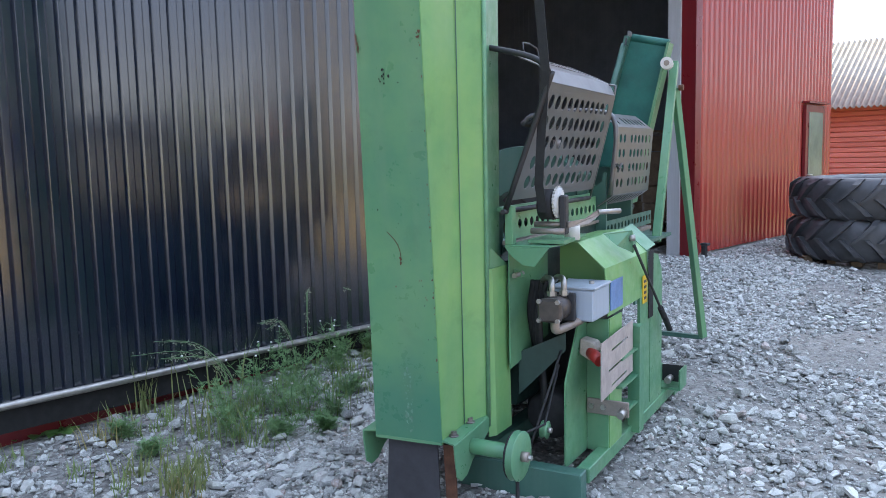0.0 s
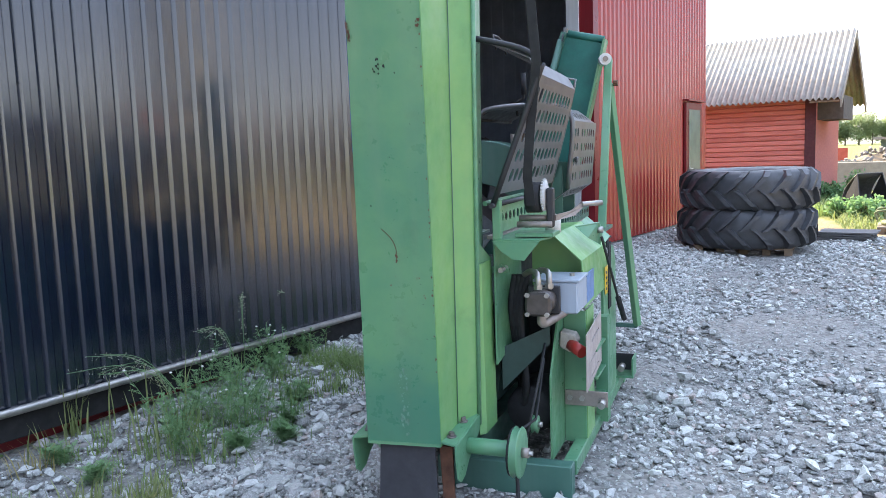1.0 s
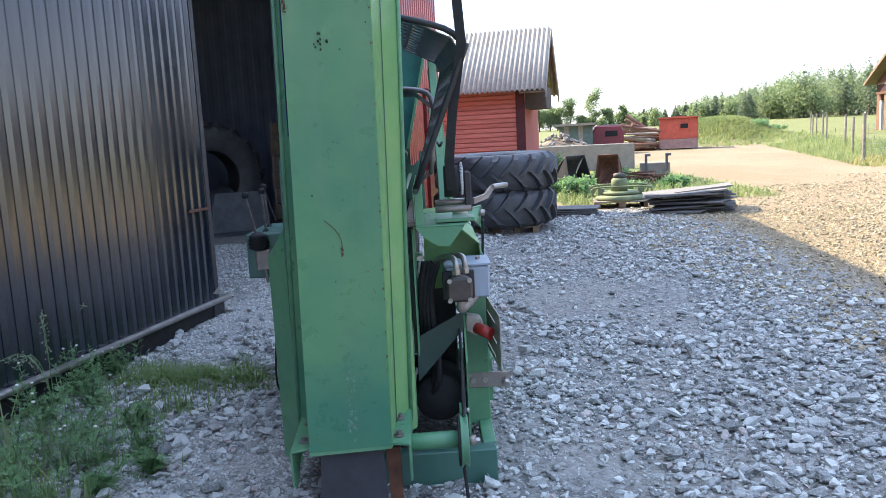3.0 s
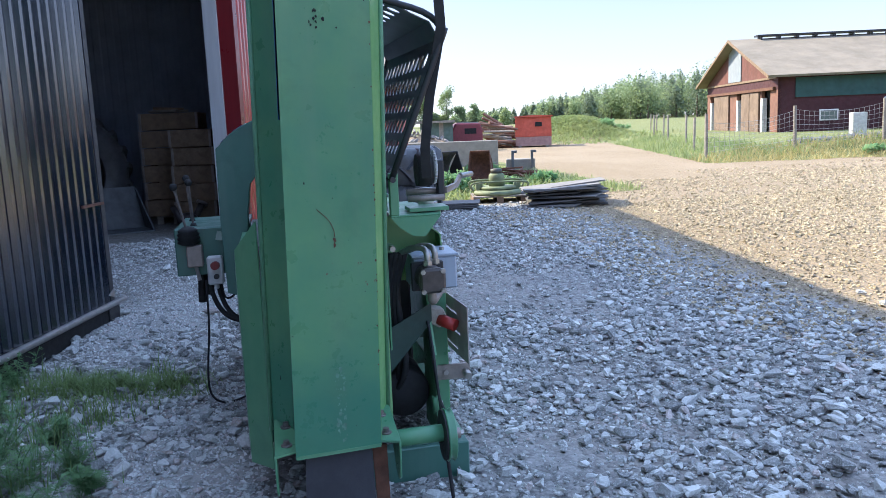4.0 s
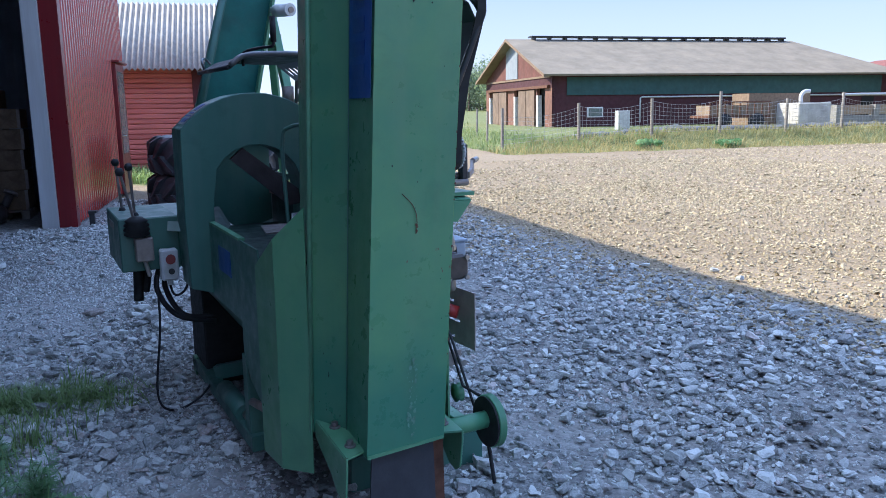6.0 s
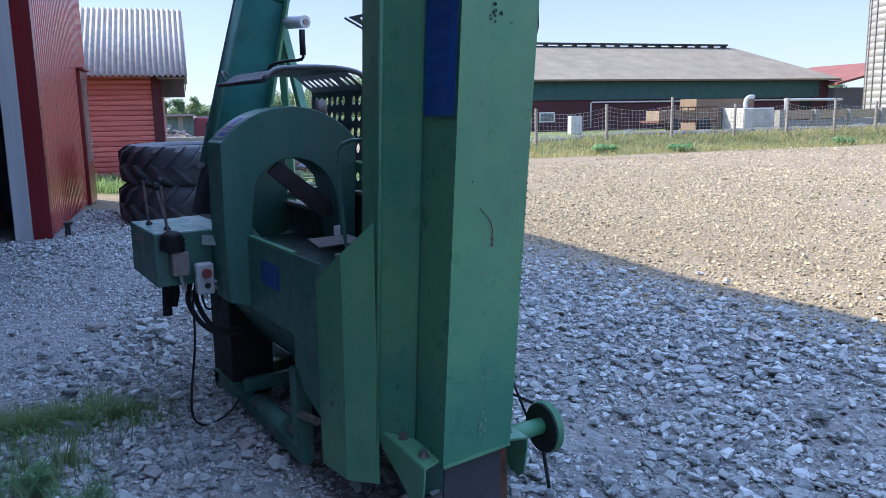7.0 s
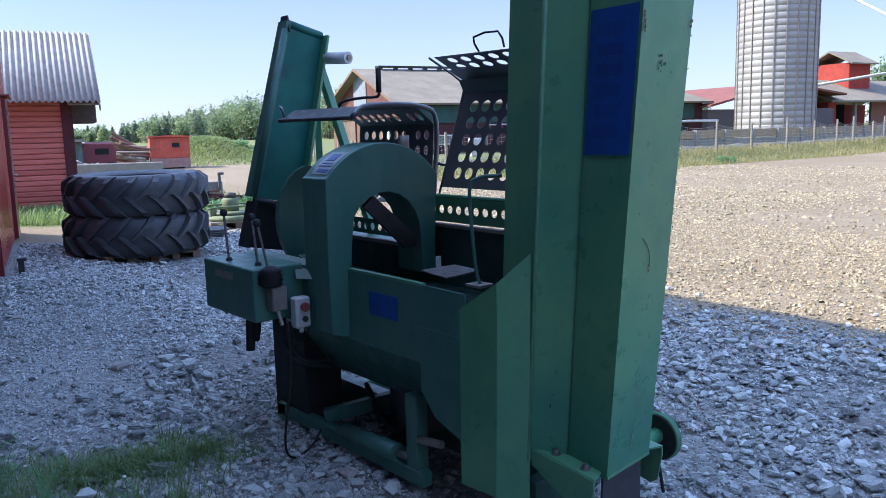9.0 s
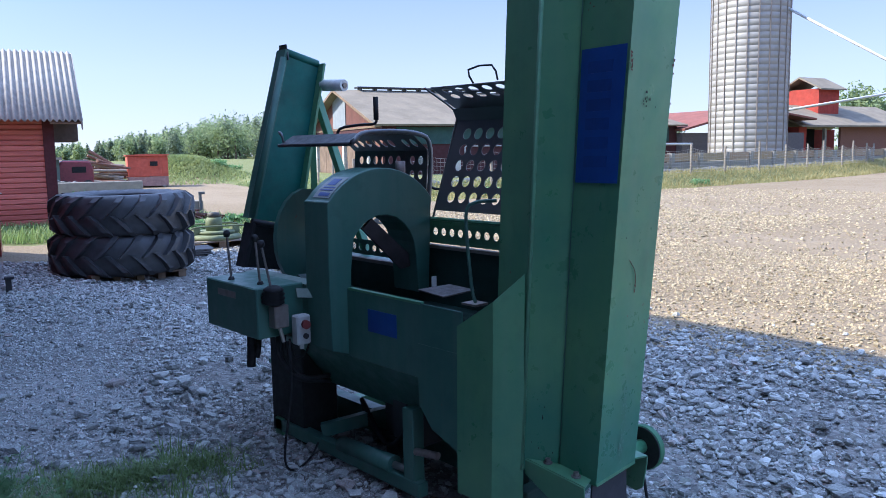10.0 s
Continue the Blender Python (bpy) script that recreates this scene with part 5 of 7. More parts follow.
n_ = len(ring_pts)
for i in range(n_):
    hb.faces.new((fl[i], fl[(i + 1) % n_], bk[(i + 1) % n_], bk[i]))
f1, f2 = hb.faces.new(fl), hb.faces.new(bk[::-1])
bmesh.ops.triangulate(hb, faces=[f1, f2])
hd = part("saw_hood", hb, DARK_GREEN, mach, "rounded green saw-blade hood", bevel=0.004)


def bent_film(deg0, deg1, y0, y1, lift, n=5):
    """A thin film bent round the top of the hood."""
    def arc(r):
        return [(hood_c[0] + r * math.cos(radians(deg0 + (deg1 - deg0) * k / n)), hood_c[1] + r * math.sin(radians(deg0 + (deg1 - deg0) * k / n))) for k in range(n + 1)]
    low, top = arc(R1 + lift), arc(R1 + lift + 0.0012)
    b = B()
    for k in range(n):
        prism(b, [low[k], low[k + 1], top[k + 1], top[k]], "y", y0, y1)
    return b


plate = part("maker_sticker", bent_film(138, 116, 3.995, 4.14, 0.0012), STICKER, hd, "silver maker's plate with plain bars")
for d0, d1, ya, yb in ((136.5, 133.5, 4.01, 4.10), (131.5, 130.5, 4.01, 4.125), (129, 128, 4.01, 4.11), (126, 119, 4.03, 4.10)):
    part("sticker_bar", bent_film(d0, d1, ya, yb, 0.0032, 2), BLUE_DARK, plate)
part("breather_cap", rod(B(), (-1.47, 4.06, 1.50), (-1.47, 4.06, 1.585), 0.028, 14), OLD_STEEL, hd, "grey breather cap")
part("splitter_arm", slab(B(), [(-1.78, 4.0, 1.25), (-1.72, 4.0, 1.30), (-1.45, 4.04, 1.09), (-1.44, 4.04, 1.02), (-1.50, 4.04, 1.01)], 0.02), DARK_ARM, mach, "dark greasy splitter arm")

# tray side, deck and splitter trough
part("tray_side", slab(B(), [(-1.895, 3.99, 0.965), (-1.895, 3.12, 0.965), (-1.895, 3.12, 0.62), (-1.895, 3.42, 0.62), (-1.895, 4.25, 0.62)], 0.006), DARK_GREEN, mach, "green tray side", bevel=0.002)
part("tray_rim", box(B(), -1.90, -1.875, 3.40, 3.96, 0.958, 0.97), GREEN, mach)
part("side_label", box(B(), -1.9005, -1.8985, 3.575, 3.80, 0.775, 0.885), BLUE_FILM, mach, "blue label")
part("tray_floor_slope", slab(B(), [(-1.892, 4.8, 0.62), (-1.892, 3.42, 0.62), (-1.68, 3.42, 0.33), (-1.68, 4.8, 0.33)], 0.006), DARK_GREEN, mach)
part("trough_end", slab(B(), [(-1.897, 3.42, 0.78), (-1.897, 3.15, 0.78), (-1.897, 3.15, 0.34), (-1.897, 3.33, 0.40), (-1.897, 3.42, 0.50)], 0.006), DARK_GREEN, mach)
# deck and inner walls darkened in colour for the shaded inside
part("deck", box(B(), -1.88, -1.30, 3.10, 4.9, 0.80, 0.81), SHADED_GREEN, mach)
part("deck_wall", box(B(), -1.32, -1.305, 3.05, 4.2, 0.55, 1.11), SHADED_GREEN, mach)
part("deck_wall", box(B(), -1.32, -1.305, 4.204, 4.996, 0.55, 0.976), SHADED_GREEN, mach)
part("front_panel", box(B(), -1.88, -1.33, 3.06, 3.07, 0.55, 0.85), SHADED_GREEN, mach)
part("under_trough", prism(B(), [(-1.67, 0.32), (-1.36, 0.32), (-1.33, 0.62), (-1.88, 0.62)], "y", 3.2, 4.85), SHADED_GREEN, mach)
part("small_plate", slab(B(), [(-1.80, 3.35, 0.985), (-1.60, 3.35, 0.99), (-1.58, 3.55, 0.99), (-1.76, 3.58, 0.985)], 0.006), CAST, mach)
part("stop_bow", hose(B(), [(-1.74, 3.20, 0.97), (-1.745, 3.22, 1.05), (-1.745, 3.25, 1.35), (-1.72, 3.22, 1.41), (-1.66, 3.14, 1.42)], 0.008, 8, 5), DARK_GREEN, mach, "bent steel rod")
part("bow_foot", box(B(), -1.78, -1.70, 3.16, 3.25, 0.962, 0.972), OLD_STEEL, mach)
part("white_tag", box(B(), -1.60, -1.57, 3.66, 3.665, 0.94, 1.02), WHITE_PLASTIC, mach)

# lower works
part("left_leg", box(B(), -1.875, -1.805, 3.50, 3.58, 0.02, 0.44), DARK_GREEN, mach, "green tube leg", bevel=0.004)
part("leg_pin", rod(B(), (-1.86, 3.50, 0.24), (-1.84, 3.36, 0.25), 0.018, 10), OLD_STEEL, mach)
cyl = part("hydraulic_cylinder", rod(B(), (-1.84, 4.15, 0.09), (-1.85, 3.68, 0.12), 0.045, 16), DARK_GREEN, mach, "green hydraulic cylinder")
part("piston_rod", rod(B(), (-1.85, 3.68, 0.12), (-1.85, 3.56, 0.125), 0.018, 10), STEEL, cyl)
part("side_tank", box(B(), -1.86, -1.63, 4.50, 4.86, 0.0, 0.62), RUBBER, mach, "black oil tank", bevel=0.008)
part("diagonal_brace", bar(B(), (-1.84, 4.35, 0.12), (-1.2, 3.9, 0.28), 0.05, 0.07), DARK_GREEN, mach)
part("valve_block", box(B(), -1.72, -1.52, 3.62, 3.86, 0.18, 0.42), BLACK_STEEL, mach, bevel=0.008)
for k in range(5):
    part("hydraulic_hose", hose(B(), [(-1.70 + 0.04 * k, 3.66 + 0.03 * k, 0.40), (-1.74 + 0.05 * k, 3.75, 0.22), (-1.70 + 0.02 * k, 3.95 + 0.05 * k, 0.12), (-1.6, 4.3, 0.25)], 0.013, 8), RUBBER, mach)
part("centre_beam", box(B(), -1.50, -1.42, 3.1, 5.1, 0.02, 0.16), DARK_GREEN, mach)
part("centre_post", box(B(), -1.62, -1.54, 3.95, 4.05, 0.0, 0.5), BLACK_STEEL, mach)

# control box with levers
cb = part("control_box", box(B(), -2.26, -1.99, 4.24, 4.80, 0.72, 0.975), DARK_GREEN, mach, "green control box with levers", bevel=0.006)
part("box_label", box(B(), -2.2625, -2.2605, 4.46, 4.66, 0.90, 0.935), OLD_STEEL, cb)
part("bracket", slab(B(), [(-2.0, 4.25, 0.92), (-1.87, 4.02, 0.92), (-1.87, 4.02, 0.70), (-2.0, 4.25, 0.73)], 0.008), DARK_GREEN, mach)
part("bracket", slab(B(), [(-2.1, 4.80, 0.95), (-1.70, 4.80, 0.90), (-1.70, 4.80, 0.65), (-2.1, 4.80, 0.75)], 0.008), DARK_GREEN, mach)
part("top_bar", box(B(), -1.985, -1.88, 4.22, 4.9, 0.95, 0.965), SKYLIT_GREEN, mach)
part("cover_plate", slab(B(), [(-2.04, 4.23, 0.952), (-1.93, 4.09, 0.952), (-1.93, 4.05, 0.91), (-2.05, 4.20, 0.91)], 0.006), SKYLIT_GREEN, mach, "pale cover plate, skylight in its colour")
part("inner_plate", slab(B(), [(-1.885, 3.92, 0.86), (-1.87, 4.5, 0.97), (-1.74, 4.5, 0.97), (-1.74, 4.25, 0.90)], 0.006), SHADED_GREEN, mach)
for (x, y), (dx, dy, dz) in (((-2.20, 4.62), (-0.015, 0.0, 0.26)), ((-2.17, 4.36), (-0.01, 0.02, 0.25)), ((-2.19, 4.21), (-0.048, 0.0, 0.24))):
    lever = part("lever", rod(B(), (x, y, 0.96), (x + dx, y + dy, 0.96 + dz), 0.0065, 8), CAST, cb)
    part("knob", lathe(B(), [(0.0, -0.02), (0.014, -0.016), (0.02, 0.0), (0.014, 0.016), (0.0, 0.02)], (x + dx, y + dy, 0.96 + dz), (0, 0, 1), 14), RUBBER, lever, "black ball knob")
    part("gaiter", rod(B(), (x, y, 0.96), (x + 0.05 * dx, y, 0.99), 0.025, 12, 0.012), RUBBER, lever)
part("lever_bellows", lathe(B(), [(0.0, 0.055), (0.03, 0.05), (0.052, 0.034), (0.044, 0.026), (0.058, 0.014), (0.048, 0.006), (0.06, -0.008), (0.05, -0.016), (0.058, -0.03), (0.04, -0.04), (0.0, -0.04)], (-2.185, 4.205, 0.935), (0, -0.12, 1), 20), RUBBER, cb, "black rubber bellows")
part("valve", box(B(), -2.20, -2.12, 4.17, 4.238, 0.775, 0.89), OLD_STEEL, cb, bevel=0.006)
part("valve_spool", rod(B(), (-2.16, 4.20, 0.775), (-2.145, 4.19, 0.70), 0.01, 8), STEEL, cb)
es = part("stop_button_box", box(B(), -2.10, -2.02, 4.13, 4.19, 0.68, 0.83), GREY_PLASTIC, mach, "grey switch box with a red stop button", bevel=0.008)
part("stop_button", rod(B(), (-2.055, 4.13, 0.785), (-2.06, 4.105, 0.785), 0.022, 16), DULL_RED, es, "red mushroom button")
part("start_button", rod(B(), (-2.055, 4.13, 0.725), (-2.056, 4.118, 0.725), 0.014, 14), BLACK_STEEL, es)
part("cable_gland", rod(B(), (-2.06, 4.16, 0.68), (-2.06, 4.16, 0.655), 0.012, 8), GREY_PLASTIC, es)
part("blue_socket", rod(B(), (-1.98, 4.10, 0.90), (-1.93, 4.07, 0.90), 0.034, 16), BLUE_PLASTIC, mach, "blue power socket")
for k in range(2):
    part("control_hose", hose(B(), [(-2.08 + 0.03 * k, 4.35, 0.72), (-2.10 + 0.04 * k, 4.33, 0.60), (-2.02 + 0.03 * k, 4.28, 0.47), (-1.84, 4.25, 0.42 + 0.03 * k)], 0.013, 8), RUBBER, mach)
part("hanging_plug", hose(B(), [(-2.16, 4.50, 0.72), (-2.165, 4.5, 0.62), (-2.17, 4.5, 0.52)], 0.024, 8), RUBBER, mach)
part("hanging_plug", hose(B(), [(-2.13, 4.52, 0.72), (-2.12, 4.51, 0.64), (-2.135, 4.51, 0.56)], 0.02, 8), RUBBER, mach)
part("loose_cable", hose(B(), [(-2.115, 4.19, 0.70), (-2.12, 4.18, 0.45), (-2.15, 4.22, 0.10), (-2.08, 4.26, -0.01), (-1.95, 4.3, 0.01), (-1.86, 4.34, 0.08)], 0.006, 6), RUBBER, mach, "thin black loose cable")
part("loose_cable", hose(B(), [(-2.05, 4.3, 0.68), (-2.03, 4.28, 0.58), (-1.98, 4.26, 0.60), (-1.95, 4.24, 0.70)], 0.006, 6), RUBBER, mach)

# infeed conveyor and its stand
IC = [(-1.30, 5.29, 2.25), (-1.64, 5.29, 0.90)]


def infeed(bm, across0, across1, y0, y1, s0=0.0, s1=0.78):
    d = Vector(IC[1]) - Vector(IC[0])
    pts = []
    for s in (s0, s1):
        c = Vector(IC[0]) + d * s
        wid = 1.0 + 0.25 * s
        pts.append([(c.x + across0 * wid, c.y + y0, c.z - 0.25 * across0), (c.x + across1 * wid, c.y + y0, c.z - 0.25 * across1), (c.x + across1 * wid, c.y + y1, c.z - 0.25 * across1), (c.x + across0 * wid, c.y + y1, c.z - 0.25 * across0)])
    a, b = [[bm.verts.new(p) for p in row] for row in pts]
    bm.faces.new(a[::-1])
    bm.faces.new(b)
    for i in range(4):
        bm.faces.new((a[i], a[(i + 1) % 4], b[(i + 1) % 4], b[i]))
    return bm


inf = part("infeed_conveyor", infeed(B(), -0.12, 0.13, 0.0, 0.03), BELT, mach, "raised dark green infeed belt")
part("side_plate", infeed(B(), -0.15, -0.12, -0.05, 0.06), DARK_GREEN, inf)
part("side_tube", rod(B(), (-1.455, 5.255, 2.235), (-1.735, 5.255, 1.235), 0.022, 12), DARK_GREEN, inf)
part("side_plate", infeed(B(), 0.13, 0.145, -0.06, 0.06), GREEN, inf)
part("lower_belt", infeed(B(), -0.12, 0.13, 0.0, 0.03, 0.80, 1.0), RUBBER, inf, "black folded lower belt")
part("lower_side_plate", infeed(B(), -0.135, -0.12, -0.06, 0.06, 0.80, 1.0), BLACK_STEEL, inf)
part("hinge", rod(B(), (-1.735, 5.25, 1.215), (-1.39, 5.25, 1.13), 0.02, 10), BLACK_STEEL, inf)
part("end_roller", rod(B(), (-1.415, 5.305, 2.275), (-1.175, 5.305, 2.215), 0.028, 14), BELT, inf)
part("roller_bracket", slab(B(), [(-1.44, 5.22, 2.22), (-1.44, 5.36, 2.22), (-1.432, 5.34, 2.32), (-1.432, 5.26, 2.32)], 0.008), BLACK_STEEL, inf)
rl = part("guide_roller", rod(B(), (-1.13, 5.06, 2.065), (-1.17, 5.25, 2.075), 0.038, 16), WHITE_PLASTIC, inf, "off-white guide roller")
part("roller_core", rod(B(), (-1.128, 5.05, 2.064), (-1.13, 5.06, 2.065), 0.018, 12), OLD_STEEL, rl)
part("round_guard", prism(B(), [(-1.48 + 0.24 * math.cos(math.radians(a_)), 1.10 + 0.32 * math.sin(math.radians(a_))) for a_ in range(100, 290, 15)] + [(-1.33, 0.82), (-1.33, 1.40)], "y", 4.98, 5.02), DARK_GREEN, mach, "rounded dark green plate")
part("stand_leg", bar(B(), (-1.16, 5.42, 1.93), (-1.008, 5.66, 0.17), 0.045, 0.045), GREEN, mach, "slim green stand leg", bevel=0.003)
part("stand_leg", bar(B(), (-1.16, 5.40, 2.10), (-1.13, 4.84, 0.95), 0.05, 0.05), GREEN, mach, bevel=0.003)
part("stand_foot", bar(B(), (-1.008, 5.66, 0.17), (-1.40, 5.72, 0.165), 0.035, 0.03), DARK_GREEN, mach)
part("stand_bolt", rod(B(), (-1.13, 5.40, 1.93), (-1.10, 5.40, 1.93), 0.02, 8), RUST, mach)


# ---- tractor tyres ----
def tyre(name, at, turn, r, width, hole, label, group, upright=False, tilt=(0, 0)):
    """A tractor tyre with chevron lugs; its axle stands upright unless told otherwise."""
    t = thing(name, at, turn, label, "tractor wheel", group)
    m = pose(0, 0, 0, tilt[0], tilt[1], 0)
    if upright:
        m = pose(0, 0, 0, 90, 0, 0)
    h = width / 2
    prof = [(hole, -h * 0.78), (hole + 0.02, -h * 0.86), (r * 0.72, -h), (r * 0.86, -h * 0.98), (r * 0.925, -h * 0.84), (r * 0.95, -h * 0.4), (r * 0.955, 0.0), (r * 0.95, h * 0.4), (r * 0.925, h * 0.84), (r * 0.86, h * 0.98), (r * 0.72, h), (hole + 0.02, h * 0.86), (hole, h * 0.78), (hole + 0.05, h * 0.6), (hole + 0.05, -h * 0.6), (hole, -h * 0.78)]
    b = B()
    n = 56
    rows = [[b.verts.new(m @ Vector((pr * math.cos(2 * math.pi * i / n), pr * math.sin(2 * math.pi * i / n), pz))) for i in range(n)] for pr, pz in prof[:-1]]
    rows.append(rows[0])
    for a, c in zip(rows, rows[1:]):
        for i in range(n):
            b.faces.new((a[i], a[(i + 1) % n], c[(i + 1) % n], c[i])).smooth = True
    carcass = part("carcass", b, TYRE_RUBBER, t, "worn black rubber carcass")
    lugs = 19
    for side in (-1, 1):
        for i in range(lugs):
            a0 = 2 * math.pi * (i + (0.5 if side > 0 else 0.0)) / lugs
            lb = B()
            rings = []
            for k in range(5):
                f = k / 4
                z = side * (-0.02 + f * (h * 0.99 + 0.02))
                ang = a0 + 0.30 * f ** 0.85
                rr = r * (0.955 - 0.09 * max(0, f - 0.72) / 0.28)
                w = (0.034 + 0.020 * f) / r
                out = 0.068 * (1 - 0.35 * max(0, f - 0.75) / 0.25)
                rings.append([lb.verts.new(m @ Vector((q * math.cos(ang + s), q * math.sin(ang + s), z))) for q, s in ((rr - 0.02, -w), (rr + out, -w * 0.75), (rr + out, w * 0.75), (rr - 0.02, w))])
            for p, q in zip(rings, rings[1:]):
                for j in range(3):
                    lb.faces.new((p[j], p[j + 1], q[j + 1], q[j]))
            lb.faces.new(rings[0])
            lb.faces.new(rings[-1][::-1])
            part("lug", lb, TYRE_RUBBER, carcass)
    return t


TY = (-0.2, 11.78)
tyre("tractor_wheel", (TY[0], TY[1], 0.375), 10, 0.925, 0.55, 0.5, "large worn tractor tyre lying on wooden pallets", "stacked tyres")
tyre("tractor_wheel", (TY[0] + 0.03, TY[1] - 0.01, 0.905), 33, 0.92, 0.54, 0.5, "large worn tractor tyre lying on another tyre", "stacked tyres", tilt=(0.6, -0.8))
for i, (dx, dy, an) in enumerate(((-0.36, -0.36, 8), (0.28, -0.40, -5), (-0.1, 0.35, 12))):
    pal = thing("wooden_pallet", (TY[0] + dx, TY[1] + dy, float(level(TY[0] + dx, TY[1] + dy))), an, "broken weathered wooden pallet under stacked tyres", "pallet", "pallets")
    for y in (-0.2, 0.0, 0.2):
        part("board", box(B(), -0.35, 0.35, y - 0.05, y + 0.05, 0.075, 0.095), WOOD, pal)
    for x in (-0.28, 0.0, 0.28):
        part("block", box(B(), x - 0.05, x + 0.05, -0.24, 0.24, -0.03, 0.074), WOOD, pal)

# ---- things in the dim shed ----
SH = pose(-2.16, 10.55, 0, 0, 0, SHED_TURN)


def crate(at, turn, w, d, h):
    c = thing("wooden_crate", at, turn, "brown plywood crate with steel corner strips, stacked in the shed", "crate", "stacked crates")
    for a, b_, e, f in ((-w, w, -d, -d + 0.02), (-w, w, d - 0.02, d), (-w, -w + 0.02, -d + 0.02, d - 0.02), (w - 0.02, w, -d + 0.02, d - 0.02)):
        part("side_panel", box(B(), a, b_, e, f, 0.02, h - 0.015), WOOD, c)
    part("base", box(B(), -w, w, -d, d, 0.0, 0.02), WOOD, c)
    for sx in (-1, 1):
        part("corner_strip", box(B(), sx * w - 0.025, sx * w + 0.012, -d - 0.006, -d + 0.03, 0.0, h - 0.01), OLD_STEEL, c)
    return c


CRATES = ((-3.25, 12.75, 6, 0.42, 0.32), (-2.88, 12.08, 5, 0.29, 0.28))
for bx, by, n, w, d in CRATES:
    z0 = float(level(bx, by))
    for k in range(n):
        crate((bx + 0.012 * (k % 2), by, z0 + 0.13 + k * 0.262), -10 + 2 * (k % 2), w, d, 0.26)
    p = thing("wooden_pallet", (bx, by, z0), -10, "grey wooden pallet under stacked crates", "pallet", "pallets")
    for y in (-0.24, 0.0, 0.24):
        part("board", box(B(), -0.3, 0.3, y - 0.05, y + 0.05, 0.10, 0.12), GREY_WOOD, p)
    for x in (-0.25, 0.0, 0.25):
        part("block", box(B(), x - 0.05, x + 0.05, -0.28, 0.28, -0.04, 0.10), GREY_WOOD, p)
for k in range(6):
    off = solo("timber_offcut", box(B(), -0.26 + 0.03 * k, 0.24 - 0.02 * k, -0.03, 0.03, 0.0, 0.035), WOOD if k % 2 else GREY_WOOD, "short rough timber offcut lying on stacked crates", "offcut", "offcuts on the crates")
    off.matrix_basis = pose(-3.3 + 0.07 * (k % 3) - 0.05, 12.55 + 0.12 * (k // 2), float(level(-3.25, 12.75)) + 0.13 + 6 * 0.262 + 0.036 * (k % 2), 0, 3 * (k % 2), 15 * k - 30)
gbx = thing("old_axle_part", (-3.02, 11.45, float(level(-3.02, 11.45))), 25, "dark greasy axle part lying beside crates in the shed", "axle part")
part("housing", lathe(B(), [(0.0, -0.12), (0.09, -0.12), (0.13, -0.05), (0.13, 0.05), (0.09, 0.12), (0.0, 0.12)], (0, 0, 0.13), (1, 0.3, 0), 18), DARK_ARM, gbx)
part("tube", rod(B(), (0.1, 0.03, 0.14), (0.24, 0.06, 0.36), 0.05, 12), DARK_ARM, gbx)
part("tube", rod(B(), (-0.1, -0.03, 0.14), (-0.16, 0.12, 0.34), 0.045, 12), DARK_ARM, gbx)
part("flange", rod(B(), (0.235, 0.058, 0.35), (0.255, 0.063, 0.385), 0.085, 14), OLD_STEEL, gbx)
tyre("tractor_wheel", (-4.75, 12.35, 0.98), 38, 0.9, 0.5, 0.45, "dusty tractor tyre standing upright in the dim shed", "", upright=True)
DUSTY_STEEL = plain("dusty_grey_steel", (0.12, 0.13, 0.14), 0.6, 0.2, 0.3, 6)
bk_ = thing("loader_bucket", (-4.1, 11.8, float(level(-4.1, 11.8))), 20, "grey steel loader bucket standing in the dim shed", "bucket")
part("back", slab(B(), [(-0.5, 0.25, 0.0), (0.5, 0.25, 0.0), (0.42, 0.3, 0.62), (-0.36, 0.3, 0.62)], 0.02), DUSTY_STEEL, bk_)
for x in (-0.5, 0.5):
    part("cheek", slab(B(), [(x, -0.35, 0.0), (x, 0.25, 0.0), (x * 0.8, 0.3, 0.62)], 0.02), DUSTY_STEEL, bk_)
part("floor_plate", box(B(), -0.5, 0.5, -0.35, 0.25, -0.01, 0.01), DUSTY_STEEL, bk_)
tarp = B()
tv = [[tarp.verts.new((-0.8 + 1.6 * i / 14, -0.6 + 1.2 * j / 8, 0.02 + 0.75 * math.exp(-((i - 7) / 4.5) ** 2 - ((j - 4) / 3.0) ** 2) + 0.06 * math.sin(2.1 * i + 1.3 * j))) for j in range(9)] for i in range(15)]
for i in range(14):
    for j in range(8):
        tarp.faces.new((tv[i][j], tv[i + 1][j], tv[i + 1][j + 1], tv[i][j + 1])).smooth = True
tp = solo("tarpaulin", tarp, plain("dark_grey_tarpaulin", (0.06, 0.065, 0.07), 0.6), "dark crumpled tarpaulin over a heap in the shed", "tarpaulin", thick=0.006)
tp.matrix_basis = pose(-4.6, 12.6, 0.1, 0, 0, 30)

# ---- scrap and stores in the yard ----
rng = np.random.default_rng(5)


def uneven_slab(w, d, h, seed):
    r = np.random.default_rng(seed)
    n = 16
    pts = []
    for i in range(n):
        a = 2 * math.pi * i / n + math.pi / 4
        c, s = math.cos(a), math.sin(a)
        m = max(abs(c), abs(s))
        pts.append((w / 2 * c / m * (1 + 0.035 * r.normal()), d / 2 * s / m * (1 + 0.035 * r.normal())))
    return prism(B(), pts, "z", 0, h)


